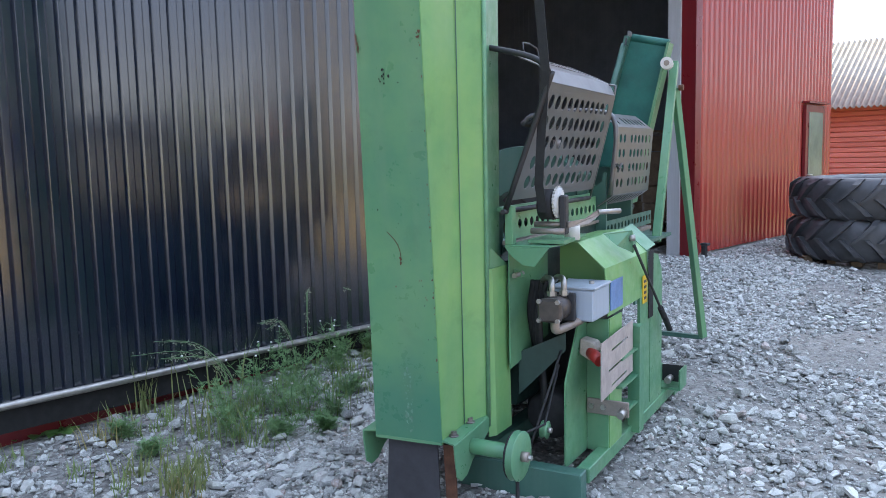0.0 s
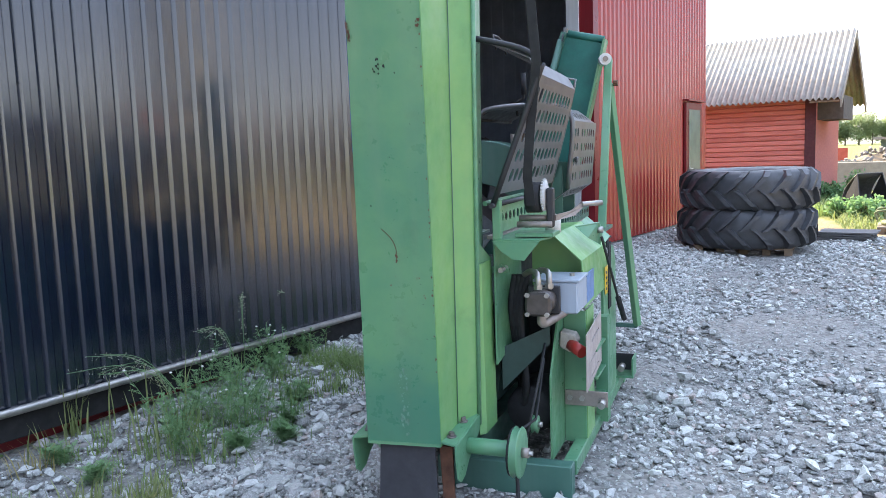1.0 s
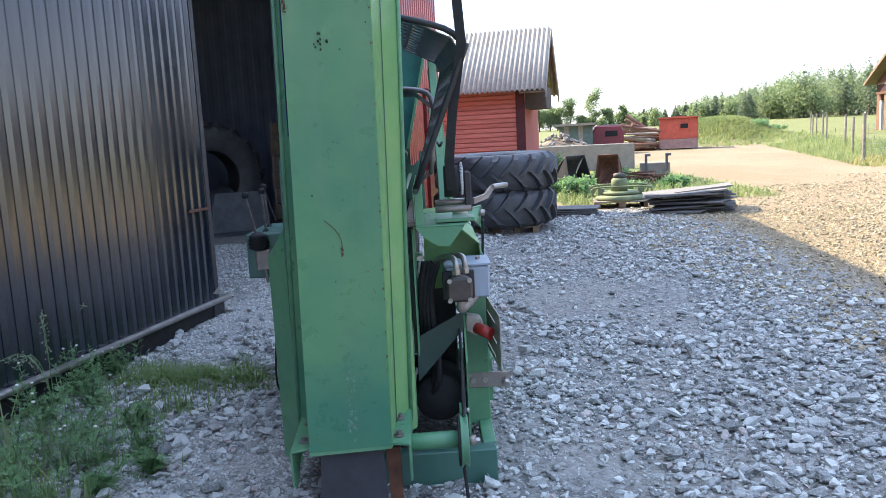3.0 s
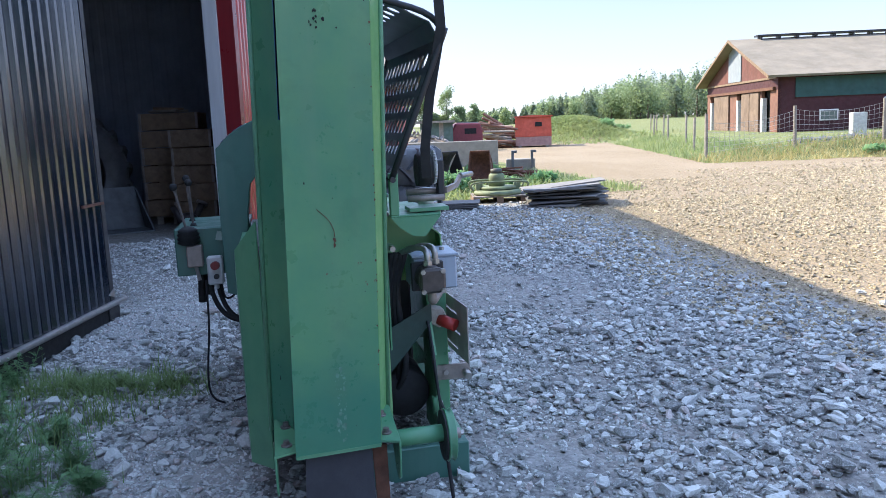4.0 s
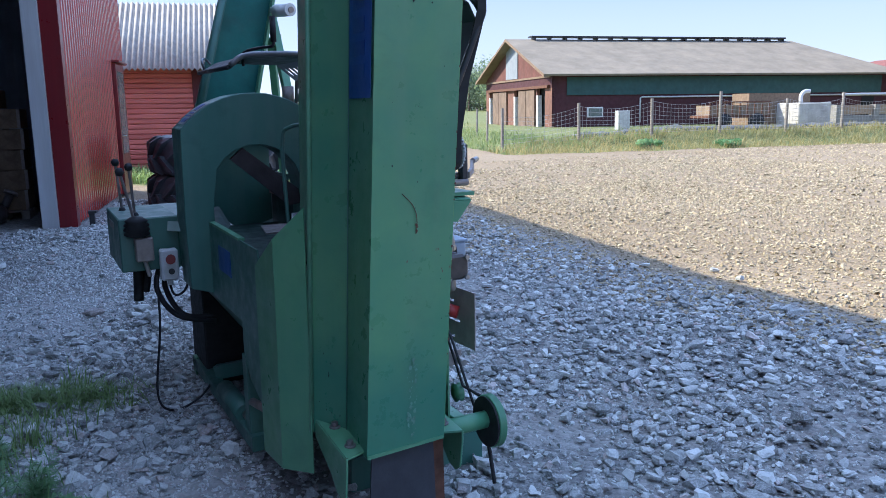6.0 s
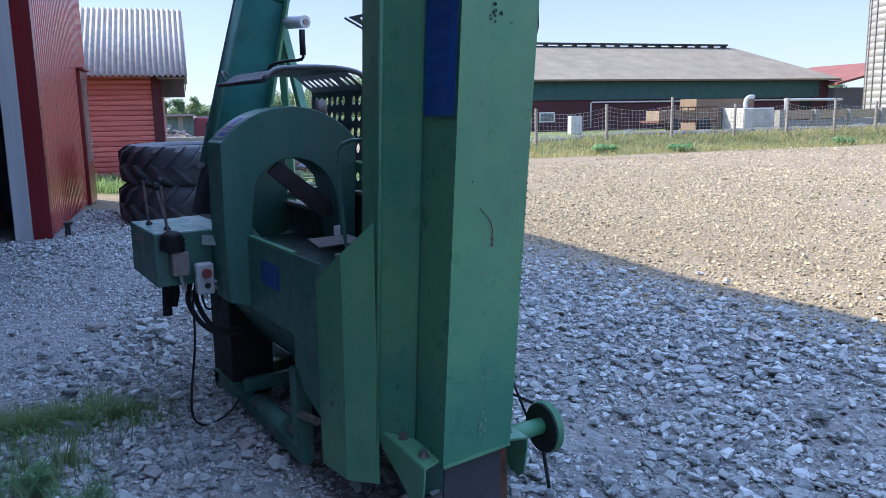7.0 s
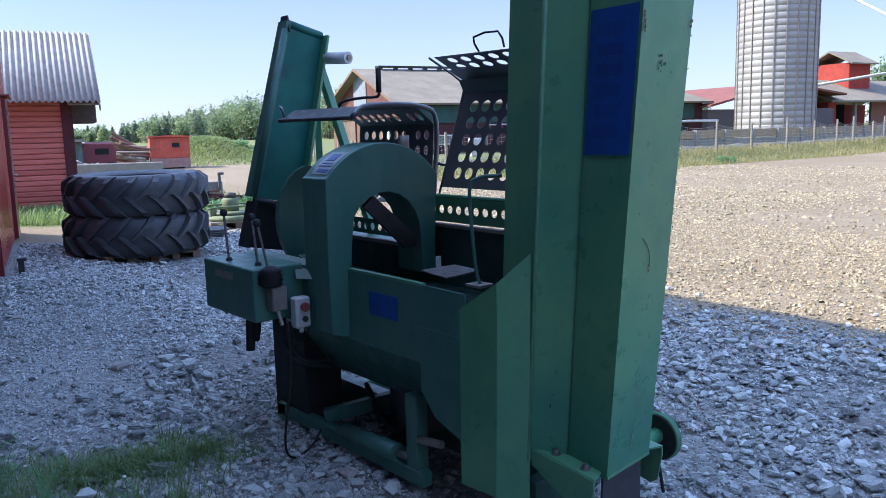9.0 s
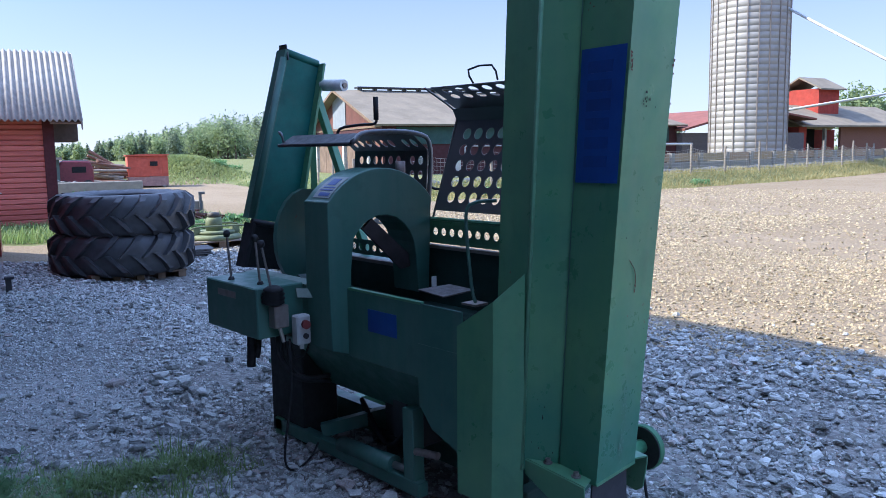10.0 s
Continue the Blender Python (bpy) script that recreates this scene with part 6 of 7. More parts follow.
SLATE = plain("dark_stone_slab", (0.12, 0.117, 0.114), 0.8, 0, 0.3, 3)
PALE_SLATE = plain("pale_stone_slab", (0.18, 0.172, 0.162), 0.8, 0, 0.2, 3)
zz = float(level(3.1, 13.0))
for i in range(12):
    s = solo("stone_slab", uneven_slab(0.95 + 0.55 * rng.random(), 0.75 + 0.35 * rng.random(), 0.02 + 0.01 * rng.random(), i), PALE_SLATE if i > 7 or i % 4 == 1 else SLATE, "thin uneven grey stone slab in a stack on the yard", "stone slab", "stacked slabs")
    s.matrix_basis = pose(3.24 + 0.15 * rng.normal(), 12.98 + 0.1 * rng.normal(), zz + i * 0.031, 1.3 * rng.normal(), 1.8 * rng.normal() - 0.25 * i, -12 + 13 * rng.normal())
for i in range(4):
    s = solo("roof_sheet", uneven_slab(0.8, 0.6, 0.02, 40 + i), SLATE, "dark flat sheet lying in a low stack", "sheet", "low stack of sheets")
    s.matrix_basis = pose(1.28 + 0.05 * rng.normal(), 13.1, float(level(1.3, 13.1)) + 0.02 + i * 0.032, 0, 0, -12 + 8 * rng.normal())

OLIVE = plain("old_olive_paint", (0.16, 0.19, 0.10), 0.7, 0, 0.3, 6)
pu = thing("pump_unit", (2.35, 14.2, float(level(2.35, 14.2))), -10, "old olive-green pump with a motor on a wooden pallet", "pump")
for y in (-0.35, -0.12, 0.12, 0.35):
    part("pallet_board", box(B(), -0.5, 0.5, y - 0.07, y + 0.07, 0.10, 0.125), GREY_WOOD, pu)
for x in (-0.44, 0.0, 0.44):
    part("pallet_block", box(B(), x - 0.06, x + 0.06, -0.42, 0.42, -0.02, 0.10), WOOD, pu)
part("base_disc", lathe(B(), [(0.0, 0.0), (0.46, 0.0), (0.46, 0.05), (0.40, 0.09), (0.0, 0.09)], (0, 0, 0.127), (0, 0, 1), 28), OLIVE, pu)
part("upper_disc", lathe(B(), [(0.0, 0.0), (0.34, 0.0), (0.36, 0.03), (0.34, 0.06), (0.0, 0.06)], (0, 0, 0.22), (0, 0, 1), 28), OLIVE, pu)
part("motor", lathe(B(), [(0.15, 0.0), (0.15, 0.20), (0.12, 0.24), (0.0, 0.24)], (-0.02, 0, 0.28), (0, 0, 1), 20), OLIVE, pu)
part("cap", lathe(B(), [(0.11, 0.0), (0.11, 0.08), (0.0, 0.1)], (-0.02, 0, 0.52), (0, 0, 1), 16), plain("dark_cap", (0.06, 0.06, 0.05), 0.6), pu)
for s in (-1, 1):
    part("carry_rail", hose(B(), [(-0.5, s * 0.3, 0.22), (-0.5, s * 0.32, 0.36), (0.0, s * 0.34, 0.38), (0.5, s * 0.32, 0.36), (0.5, s * 0.3, 0.22)], 0.018, 8, 4), OLIVE, pu)
    part("side_lug", box(B(), s * 0.36 - 0.06, s * 0.36 + 0.06, -0.1, 0.1, 0.22, 0.34), OLIVE, pu)


def mouldboard(at, turn, w, h, label, metal):
    p = thing("rusty_bucket", at, turn, label, "bucket", "scrap buckets")
    b = B()
    n = 8
    rows = []
    for x in (-w / 2, w / 2):
        rows.append([b.verts.new((x * (1 - 0.25 * k / n), 0.35 * h * math.sin(math.pi * k / n) , h * k / n)) for k in range(n + 1)])
    for k in range(n):
        b.faces.new((rows[0][k], rows[1][k], rows[1][k + 1], rows[0][k + 1])).smooth = True
    part("shell", b, metal, p, "curved plate", thick=0.02)
    for x in (-w / 2, w / 2):
        part("cheek", slab(B(), [(x, -0.25 * h, 0.0), (x, 0.0, 0.0), (x * 0.8, 0.3 * h, 0.5 * h), (x * 0.75, 0.0, h)], 0.02), metal, p)
    return p


mouldboard((2.2, 17.8, -0.05), 38, 0.85, 0.92, "dark steel bucket lying among weeds", BLACK_STEEL)
mouldboard((3.05, 18.2, 0.0), -25, 0.62, 0.84, "brown rusty bucket lying among weeds", RUST)
sc = thing("scrap_heap", (4.1, 19.6, float(level(4.1, 19.6))), -15, "low heap of rusty bent farm scrap", "scrap")
for i in range(14):
    a, b_, c = rng.normal(0, 0.45, 2), rng.normal(0, 0.5, 2), rng.random(2) * 0.32
    part("bent_bar", bar(B(), (a[0], a[1] * 0.5, c[0]), (b_[0] + 0.2, b_[1] * 0.5, c[1]), 0.05 + 0.05 * rng.random(), 0.04), RUST, sc)
fk = thing("fork_carriage", (5.2, 21.4, float(level(5.2, 21.4))), -12, "dark steel fork carriage with two upright tines", "fork carriage")
part("block", box(B(), -0.5, 0.3, 0.0, 0.5, 0.0, 0.42), CONCRETE, fk, "pale concrete block", bevel=0.02)
for x in (-0.35, 0.2):
    tine = part("tine", box(B(), x - 0.035, x + 0.035, -0.12, -0.04, 0.0, 0.66), DUSTY_STEEL, fk, bevel=0.008)
    part("tine_hook", box(B(), x - 0.035, x + 0.12, -0.13, -0.03, 0.60, 0.67), DUSTY_STEEL, tine, bevel=0.008)

cw = thing("concrete_silage_wall", (5.95, 26.8, -0.1), 0, "low weathered concrete silage wall", "wall")
part("wall", bar(B(), (0.0, 0.0, 0.5), (-7.5, 2.0, 0.5), 0.25, 1.0), CONCRETE, cw, bevel=0.02)
part("far_wall", bar(B(), (1.2, 7.0, 0.55), (-6.0, 9.4, 0.75), 0.25, 0.5), CONCRETE, cw)

CAB = plain("sun_bleached_red_paint", (0.48, 0.10, 0.06), 0.8, 0, 0.25, 3)
cbn = thing("red_container_hut", (13.0, 44.0, 0.0), -18, "small sun-bleached red site hut on skids", "hut")
part("body", box(B(), -1.05, 1.05, 0, 2.4, 0.62, 1.76), CAB, cbn, bevel=0.02)
part("base_band", box(B(), -1.04, 1.04, 0.01, 2.39, 0.10, 0.617), plain("bleached_base_paint", (0.36, 0.22, 0.19), 0.85, 0, 0.3, 4), cbn, "bleached grey-pink lower band")
for i in range(9):
    part("rib", box(B(), -1.04 + i * 0.255, -1.0 + i * 0.255, -0.02, -0.002, 0.62, 1.74), CAB, cbn)
part("roof", prism(B(), [(-1.12, 1.762), (1.12, 1.762), (1.12, 1.82), (0.0, 1.87), (-1.12, 1.82)], "y", -0.1, 2.5), CAB, cbn)
w_ = part("window", box(B(), 0.1, 0.5, -0.045, -0.03, 1.2, 1.45), DARK, cbn)
part("window_frame", box(B(), 0.06, 0.54, -0.029, -0.021, 1.16, 1.49), CAB, w_)
part("door", box(B(), -0.55, 0.0, -0.035, -0.022, 0.64, 1.6), CAB, cbn)
for x in (-0.8, 0.8):
    part("skid", box(B(), x - 0.08, x + 0.08, -0.1, 2.5, -0.05, 0.12), GREY_WOOD, cbn)

LOG_BROWN = plain("red_brown_log", (0.19, 0.105, 0.075), 0.9, 0, 0.4, 7)
lp = thing("log_pile", (11.5, 45.6, 0.0), -15, "untidy pile of rusty-brown logs and poles", "log pile")
for i in range(42):
    y0, z0 = rng.normal(0, 0.6), 0.12 + 1.55 * rng.random() ** 1.3
    ln, an = 0.8 + 0.6 * rng.random(), rng.normal(0, 0.35)
    part("log", rod(B(), (-ln + 0.3 * rng.normal(), y0 - an, max(0.1, z0 + 0.3 * rng.normal())), (ln * 0.7, y0 + an, z0 * 0.75), 0.05 + 0.05 * rng.random(), 8), LOG_BROWN if i % 3 else GREY_WOOD, lp)
vn = thing("maroon_vehicle", (8.55, 42.0, 0.35), -8, "old maroon van body standing behind the wall", "van")
MAROON = plain("maroon_paint", (0.16, 0.025, 0.04), 0.4)
part("body", prism(B(), [(-0.85, 0.0), (0.85, 0.0), (0.85, 0.8), (0.72, 1.18), (-0.62, 1.22), (-0.85, 0.8)], "y", 0.0, 1.7), MAROON, vn, bevel=0.06)
part("window", box(B(), -0.15, 0.5, -0.02, 0.0, 0.62, 0.92), DARK, vn)
part("roof", box(B(), -0.55, 0.62, 0.1, 1.6, 1.2, 1.26), plain("faded_grey_roof_paint", (0.30, 0.27, 0.25), 0.7), vn)
for x in (-0.55, 0.55):
    part("wheel", lathe(B(), [(0.0, 0.0), (0.3, 0.0), (0.3, 0.2), (0.0, 0.2)], (x, -0.03, -0.05), (0, 1, 0), 18), RUBBER, vn)
SHED_BOARD = plain("weathered_green_board", (0.11, 0.15, 0.13), 0.9, 0, 0.3, 4)
gs = thing("green_shed_box", (6.5, 41.0, 0.42), -10, "small grey-green boarded shed with a flat pale roof", "shed")
part("body", box(B(), -0.72, 1.0, 0, 2, 0, 1.2), plain("grey_green_boards", (0.12, 0.16, 0.13), 0.85, 0, 0.25, 3), gs)
part("roof", box(B(), -1.05, 1.1, -0.3, 2.3, 1.2, 1.32), GREY_WOOD, gs)
for i in range(7):
    part("board", box(B(), -0.71 + i * 0.244, -0.48 + i * 0.244, -0.025, -0.002, 0.0, 1.18), GREY_WOOD if i % 3 == 1 else SHED_BOARD, gs)
rp = thing("rubble_heap", (5.3, 38.5, 0.5), 0, "low heap of grey rubble and red boards", "rubble")
hb_ = B()
for i in range(150):
    x, y = rng.normal(0, 1.25), rng.normal(0, 0.5)
    z = 0.75 * math.exp(-(x / 1.2) ** 2 - (y / 0.8) ** 2) * rng.random() ** 0.6
    e = 0.05 + 0.08 * rng.random()
    rod(hb_, (x, y, z - 0.03), (x + e * rng.normal(), y + e * rng.normal(), z + e * (0.4 + rng.random())), e, 5, e * 0.6)
rb_ = B()
for k in range(6):
    n_ = 10
    f_ = [rb_.verts.new(((1.9 - 0.3 * k) * math.cos(6.283 * i / n_), (0.95 - 0.15 * k) * math.sin(6.283 * i / n_), -0.05 + 0.11 * k)) for i in range(n_)]
    if k:
        for i in range(n_):
            rb_.faces.new((last_[i], last_[(i + 1) % n_], f_[(i + 1) % n_], f_[i]))
    last_ = f_
rb_.faces.new(last_)
part("mound", rb_, SOIL, rp, "earth under the rubble")
tagged(part("rubble", hb_, plain("broken_grey_rubble", (0.22, 0.20, 0.185), 0.9, 0, 0.5, 4), rp), kind="stuff")
part("board", bar(B(), (-3.2, 1.5, 0.5), (-1.0, 1.6, 0.5), 0.1, 0.6), CAB, rp)

# ---- fence on the bank, concrete pen wall, farmyard plant ----
fence = thing("wire_fence", (12.0, 22.0, 0.3), 0, "sagging wire-mesh stock fence on weathered posts", "fence", world_coded=True)
FX = [11.8 + 2.75 * i for i in range(16)]
tops = []
for i, x in enumerate(FX):
    y = float(np.interp(x, BANK_X[2:], BANK_Y[2:])) + 1.9 + 0.15 * math.sin(3.1 * i)
    z = float(level(x, y))
    lean = 0.05 * math.sin(5.3 * i)
    h = 1.35 + 0.14 * math.sin(2.4 * i + 1)
    part("post", rod(B(), (x, y, z - 0.3), (x + lean, y + 0.5 * lean, z + h), 0.06, 8, 0.052), GREY_WOOD, fence)
    tops.append((x, y, z))
wires = B()
for (x0, y0, z0), (x1, y1, z1) in zip(tops, tops[1:]):
    n = 18
    for r in range(8):
        pts = []
        for k in range(7):
            f = k / 6
            sag = (0.16 * r / 7) * 4 * f * (1 - f)
            pts.append((x0 + (x1 - x0) * f, y0 + (y1 - y0) * f - 0.065, z0 + (z1 - z0) * f + 0.1 + 0.155 * r - sag))
        hose(wires, pts, 0.006, 3, 0)
    for k in range(n):
        f = (k + 0.5) / n
        sag = 0.16 * 4 * f * (1 - f)
        x, y, z = x0 + (x1 - x0) * f, y0 + (y1 - y0) * f - 0.065, z0 + (z1 - z0) * f
        rod(wires, (x, y, z + 0.1), (x, y, z + 1.185 - sag), 0.005, 3)
part("wire_mesh", wires, STEEL, fence, "rusty grey wire netting")
membrane = B()
rm = np.random.default_rng(77)
foot, crest = [], []
for i in range(150):
    x = 15.0 + 0.27 * i
    y = float(np.interp(x, BANK_X[2:], BANK_Y[2:])) + 2.5
    z = float(level(x, y))
    foot.append((x, y + 0.06 * rm.normal(), z + 0.02))
    crest.append((x + 0.05 * rm.normal(), y + 0.35 + 0.08 * rm.normal(), z + 0.15 + 0.03 * rm.normal()))
strip_rows = [[membrane.verts.new(p) for p in row] for row in (foot, [((a[0] + b[0]) / 2, (a[1] + b[1]) / 2 - 0.05, (a[2] + b[2]) / 2 + 0.03 * rm.normal()) for a, b in zip(foot, crest)], crest, [(x, y + 0.8, z - 0.12) for x, y, z in crest])]
for low, high in zip(strip_rows, strip_rows[1:]):
    for i in range(149):
        membrane.faces.new((low[i], low[i + 1], high[i + 1], high[i])).smooth = True
solo("ground_membrane", membrane, plain("grey_weathered_membrane", (0.095, 0.098, 0.10), 0.6, 0, 0.3, 3), "wrinkled grey plastic membrane along the bank", "membrane", thick=0.01)
left_fence = thing("field_fence", (14, 40, 0.2), 0, "thin weathered posts of a field fence", "fence", world_coded=True)
for i, (x, y) in enumerate(((13.6, 26.9), (15.2, 30.4), (17.0, 35.4), (20.4, 43.6), (22.3, 47.0), (18.9, 39.5), (24.4, 52.0))):
    z = float(level(x, y))
    part("post", rod(B(), (x, y, z - 0.2), (x + 0.02, y, z + 1.25), 0.045, 7), GREY_WOOD, left_fence)

pen = thing("concrete_pen_wall", (36.0, 22.6, 0.4), 0, "long concrete post-and-panel pen wall", "wall", world_coded=True)
for i in range(13):
    x, y = 31.0 + 2.6 * i, 24.3 - 0.18 * i
    z = float(level(x, y))
    part("post", box(B(), x - 0.16, x + 0.16, y - 0.18, y + 0.12, z - 0.2, 1.42), CONCRETE, pen)
    for j, (za, zb) in enumerate(((-0.1, 0.42), (0.46, 0.92), (0.96, 1.4))):
        part("panel", slab(B(), [(x + 0.17, y, z + za if j == 0 else za), (x + 2.43, y - 0.18, z + za if j == 0 else za), (x + 2.43, y - 0.18, zb), (x + 0.17, y, zb)], 0.1), CONCRETE if j != 2 else plain("stained_concrete_" + "abcdefghijklm"[i], (0.34, 0.24 + 0.01 * (i % 3), 0.15), 0.9), pen)
tk = thing("white_tank", (32.3, 27.0, 0.3), -10, "white box tank with a curved pipe beside the barn", "tank")
part("body", box(B(), -1.0, 1.0, -0.8, 0.8, -0.2, 1.25), plain("dirty_white_paint", (0.45, 0.43, 0.39), 0.8, 0, 0.3, 2), tk, bevel=0.05)
part("pipe", hose(B(), [(-0.2, 0, 1.25), (-0.2, 0, 1.6), (0.0, 0, 1.8), (0.3, 0, 1.82)], 0.10, 12), GALV, tk)
part("pipe", hose(B(), [(1.6, -0.9, 0.0), (1.6, -0.9, 1.5), (1.9, -0.9, 1.62), (5.5, -0.9, 1.62)], 0.07, 10, 3), GALV, tk)
part("cover", box(B(), -2.6, 1.2, 0.9, 2.2, 0.0, 1.75), WOOD, tk)
eb = thing("electric_cabinet", (24.0, 31.0, float(level(24.0, 31.0))), -13, "pale grey electric cabinet behind the fence", "cabinet")
part("body", box(B(), -0.32, 0.32, -0.2, 0.2, 0.0, 0.95), GREY_PLASTIC, eb, bevel=0.02)
part("door", box(B(), -0.28, 0.28, -0.215, -0.201, 0.08, 0.88), GREY_PLASTIC, eb)
hl = thing("hay_trailer", (28.2, 28.0, float(level(28.2, 28.0))), -13, "rusty mesh-sided trailer behind the fence", "trailer")
part("bed", box(B(), -1.7, 1.7, -0.8, 0.8, 0.5, 0.62), RUST, hl)
for i in range(9):
    part("side_bar", rod(B(), (-1.65 + i * 0.41, -0.8, 0.62), (-1.65 + i * 0.41, -0.8, 1.25), 0.03, 6), RUST, hl)
part("side_rail", rod(B(), (-1.7, -0.8, 1.25), (1.7, -0.8, 1.25), 0.035, 6), RUST, hl)
part("load", box(B(), -1.5, 1.5, -0.6, 0.6, 0.62, 1.1), SOIL, hl)
for x in (-0.9, 0.9):
    part("wheel", lathe(B(), [(0.0, 0.0), (0.38, 0.0), (0.38, 0.22), (0.0, 0.22)], (x, -0.95, 0.33), (0, 1, 0), 18), RUBBER, hl)


# ---- gravel, plants and trees ----
def coarse(x, y):
    """Where the crushed rock lies coarse (1) and where it is worn to fine chips and dust (0)."""
    c = 0.62 + 0.42 * np.sin(2.1 * x + 1.7 * np.sin(1.3 * y)) * np.sin(1.6 * y + 0.7 * x) + 0.2 * np.sin(5.3 * x - 2.0 * y)
    for cx, cy, rad in ((-0.5, 3.1, 0.45), (-2.75, 6.3, 0.8), (-2.9, 7.6, 1.0), (0.4, 6.6, 0.8), (-2.1, 3.3, 0.25)):
        c = c - 0.8 * np.exp(-((x - cx) ** 2 + (y - cy) ** 2) / rad ** 2)
    for cx, cy, rad in ((0.7, 3.4, 0.9), (-2.05, 5.4, 0.5), (-2.1, 4.2, 0.4), (-2.4, 2.7, 0.4)):
        c = c + 0.5 * np.exp(-((x - cx) ** 2 + (y - cy) ** 2) / rad ** 2)
    return np.clip(c, 0.06, 1)


def rocks(n_list, name, label, seed, material, fine, wear=True):
    """One mesh of many angular stones. n_list: x0, x1, y0, y1, number, smallest, largest."""
    r = np.random.default_rng(seed)
    m, tiers = (4, 2) if fine else (5, 3)
    ring = np.arange(m)
    sides = []
    for g in range(tiers - 1):
        sides += [(g * m + i, g * m + (i + 1) % m, (g + 1) * m + (i + 1) % m) for i in ring] + [(g * m + i, (g + 1) * m + (i + 1) % m, (g + 1) * m + i) for i in ring]
    last = (tiers - 1) * m
    tri = np.array(sides + [(last, last + i, last + i + 1) for i in range(1, m - 1)])
    V, F, base = [], [], 0
    for x0, x1, y0, y1, n, small, large in n_list:
        x, y = r.uniform(x0, x1, n), r.uniform(y0, y1, n)
        keep = ~((np.hypot(x - TY[0], y - TY[1]) < 0.9) | (bank(x, y) > 0.3))
        if wear:
            keep &= (fine & (r.random(n) < 0.2 + 0.75 * coarse(x, y))) | (coarse(x, y) > r.random(n) * 0.95)
            # grey stones thin out where the shed's shadow ends
            keep &= r.random(n) > 0.92 * step(1.3, 2.5, x - 0.10 * (y - 3.3))
        sh = (x + 2.16) * math.cos(radians(SHED_TURN)) + (y - 10.55) * math.sin(radians(SHED_TURN))
        keep &= (sh > 0.12) | ((y > 6.3) & (y < 10.4) & (r.random(n) < 0.5))
        x, y = x[keep], y[keep]
        n = len(x)
        s = small * (large / small) ** (r.random(n) ** 2.0)
        ang = (ring * 6.2832 / m)[None] + r.uniform(-0.38, 0.38, (n, m)) * (6 / m)
        rad = r.uniform(0.62, 1.12, (n, m))
        long, flat = r.uniform(1.0, 1.65, n)[:, None], r.uniform(0.42, 0.98, n)[:, None]
        lo = np.stack([rad * np.cos(ang) * long, rad * np.sin(ang), -0.25 * flat * np.ones((n, m))], -1)
        k = r.uniform(0.5, 0.92, (n, m))
        dx, dy = r.uniform(-0.15, 0.15, (n, 1)), r.uniform(-0.15, 0.15, (n, 1))
        slope = r.normal(0, 0.22, (n, 2))
        tx, ty = rad * k * np.cos(ang) * long + dx, rad * k * np.sin(ang) + dy
        hi = np.stack([tx, ty, flat * 0.75 + slope[:, :1] * tx + slope[:, 1:] * ty + r.normal(0, 0.04, (n, m))], -1)
        if fine:
            v = np.concatenate([lo, hi], 1)
        else:
            belly = r.uniform(0.92, 1.12, (n, m))
            mid = np.stack([rad * belly * np.cos(ang) * long, rad * belly * np.sin(ang), flat * (0.22 + r.normal(0, 0.14, (n, m)))], -1)
            lo[..., :2] *= 0.8
            v = np.concatenate([lo, mid, hi], 1)
        v = v * s[:, None, None]
        ax, az = r.normal(0, 0.46, n), r.uniform(0, 6.283, n)
        ca, sa = np.cos(ax)[:, None], np.sin(ax)[:, None]
        yy, zz_ = v[..., 1] * ca - v[..., 2] * sa, v[..., 1] * sa + v[..., 2] * ca
        cz, sz = np.cos(az)[:, None], np.sin(az)[:, None]
        xx, yy = v[..., 0] * cz - yy * sz, v[..., 0] * sz + yy * cz
        z = level(x, y) + s * (r.uniform(-0.15, 0.45, n) if fine else r.uniform(-0.05, 0.8, n))
        V.append(np.stack([xx + x[:, None], yy + y[:, None], zz_ + z[:, None]], -1).reshape(-1, 3))
        F.append((tri[None] + (base + tiers * m * np.arange(n))[:, None, None]).reshape(-1, 3))
        base += tiers * m * n
    ob = raw(name, np.concatenate(V), np.concatenate(F), material)
    return tagged(ob, label, "gravel", kind="stuff")


rocks([(-4.6, 2.5, 1.5, 7.2, 36000, 0.005, 0.015), (-3.4, 2.9, 7.2, 13.5, 18000, 0.008, 0.018), (-5.5, -2.4, 6.3, 10.5, 5000, 0.008, 0.022), (-5.0, 3.2, -2.5, 1.5, 5000, 0.007, 0.018)], "fine_gravel", "fine grey crushed rock chips over the yard", 3, STONE, True)
rocks([(-4.6, 2.5, 1.5, 7.2, 38000, 0.008, 0.029), (-4.6, 3.2, 1.5, 6.5, 4200, 0.022, 0.05), (-3.4, 2.9, 7.2, 13.5, 16000, 0.014, 0.038), (-5.0, 3.2, -2.5, 1.5, 4000, 0.014, 0.042)], "gravel", "grey angular crushed rock spread over the yard", 4, STONE, False)
rocks([(-4.4, -1.75, 4.8, 10.4, 22000, 0.006, 0.018), (-1.75, -0.6, 6.4, 10.8, 6000, 0.008, 0.02), (-2.9, -1.85, 2.5, 4.6, 5000, 0.005, 0.016)], "pale_gravel", "pale fine crushed rock worn flat before the doorway", 6, PALE_STONE, True, False)
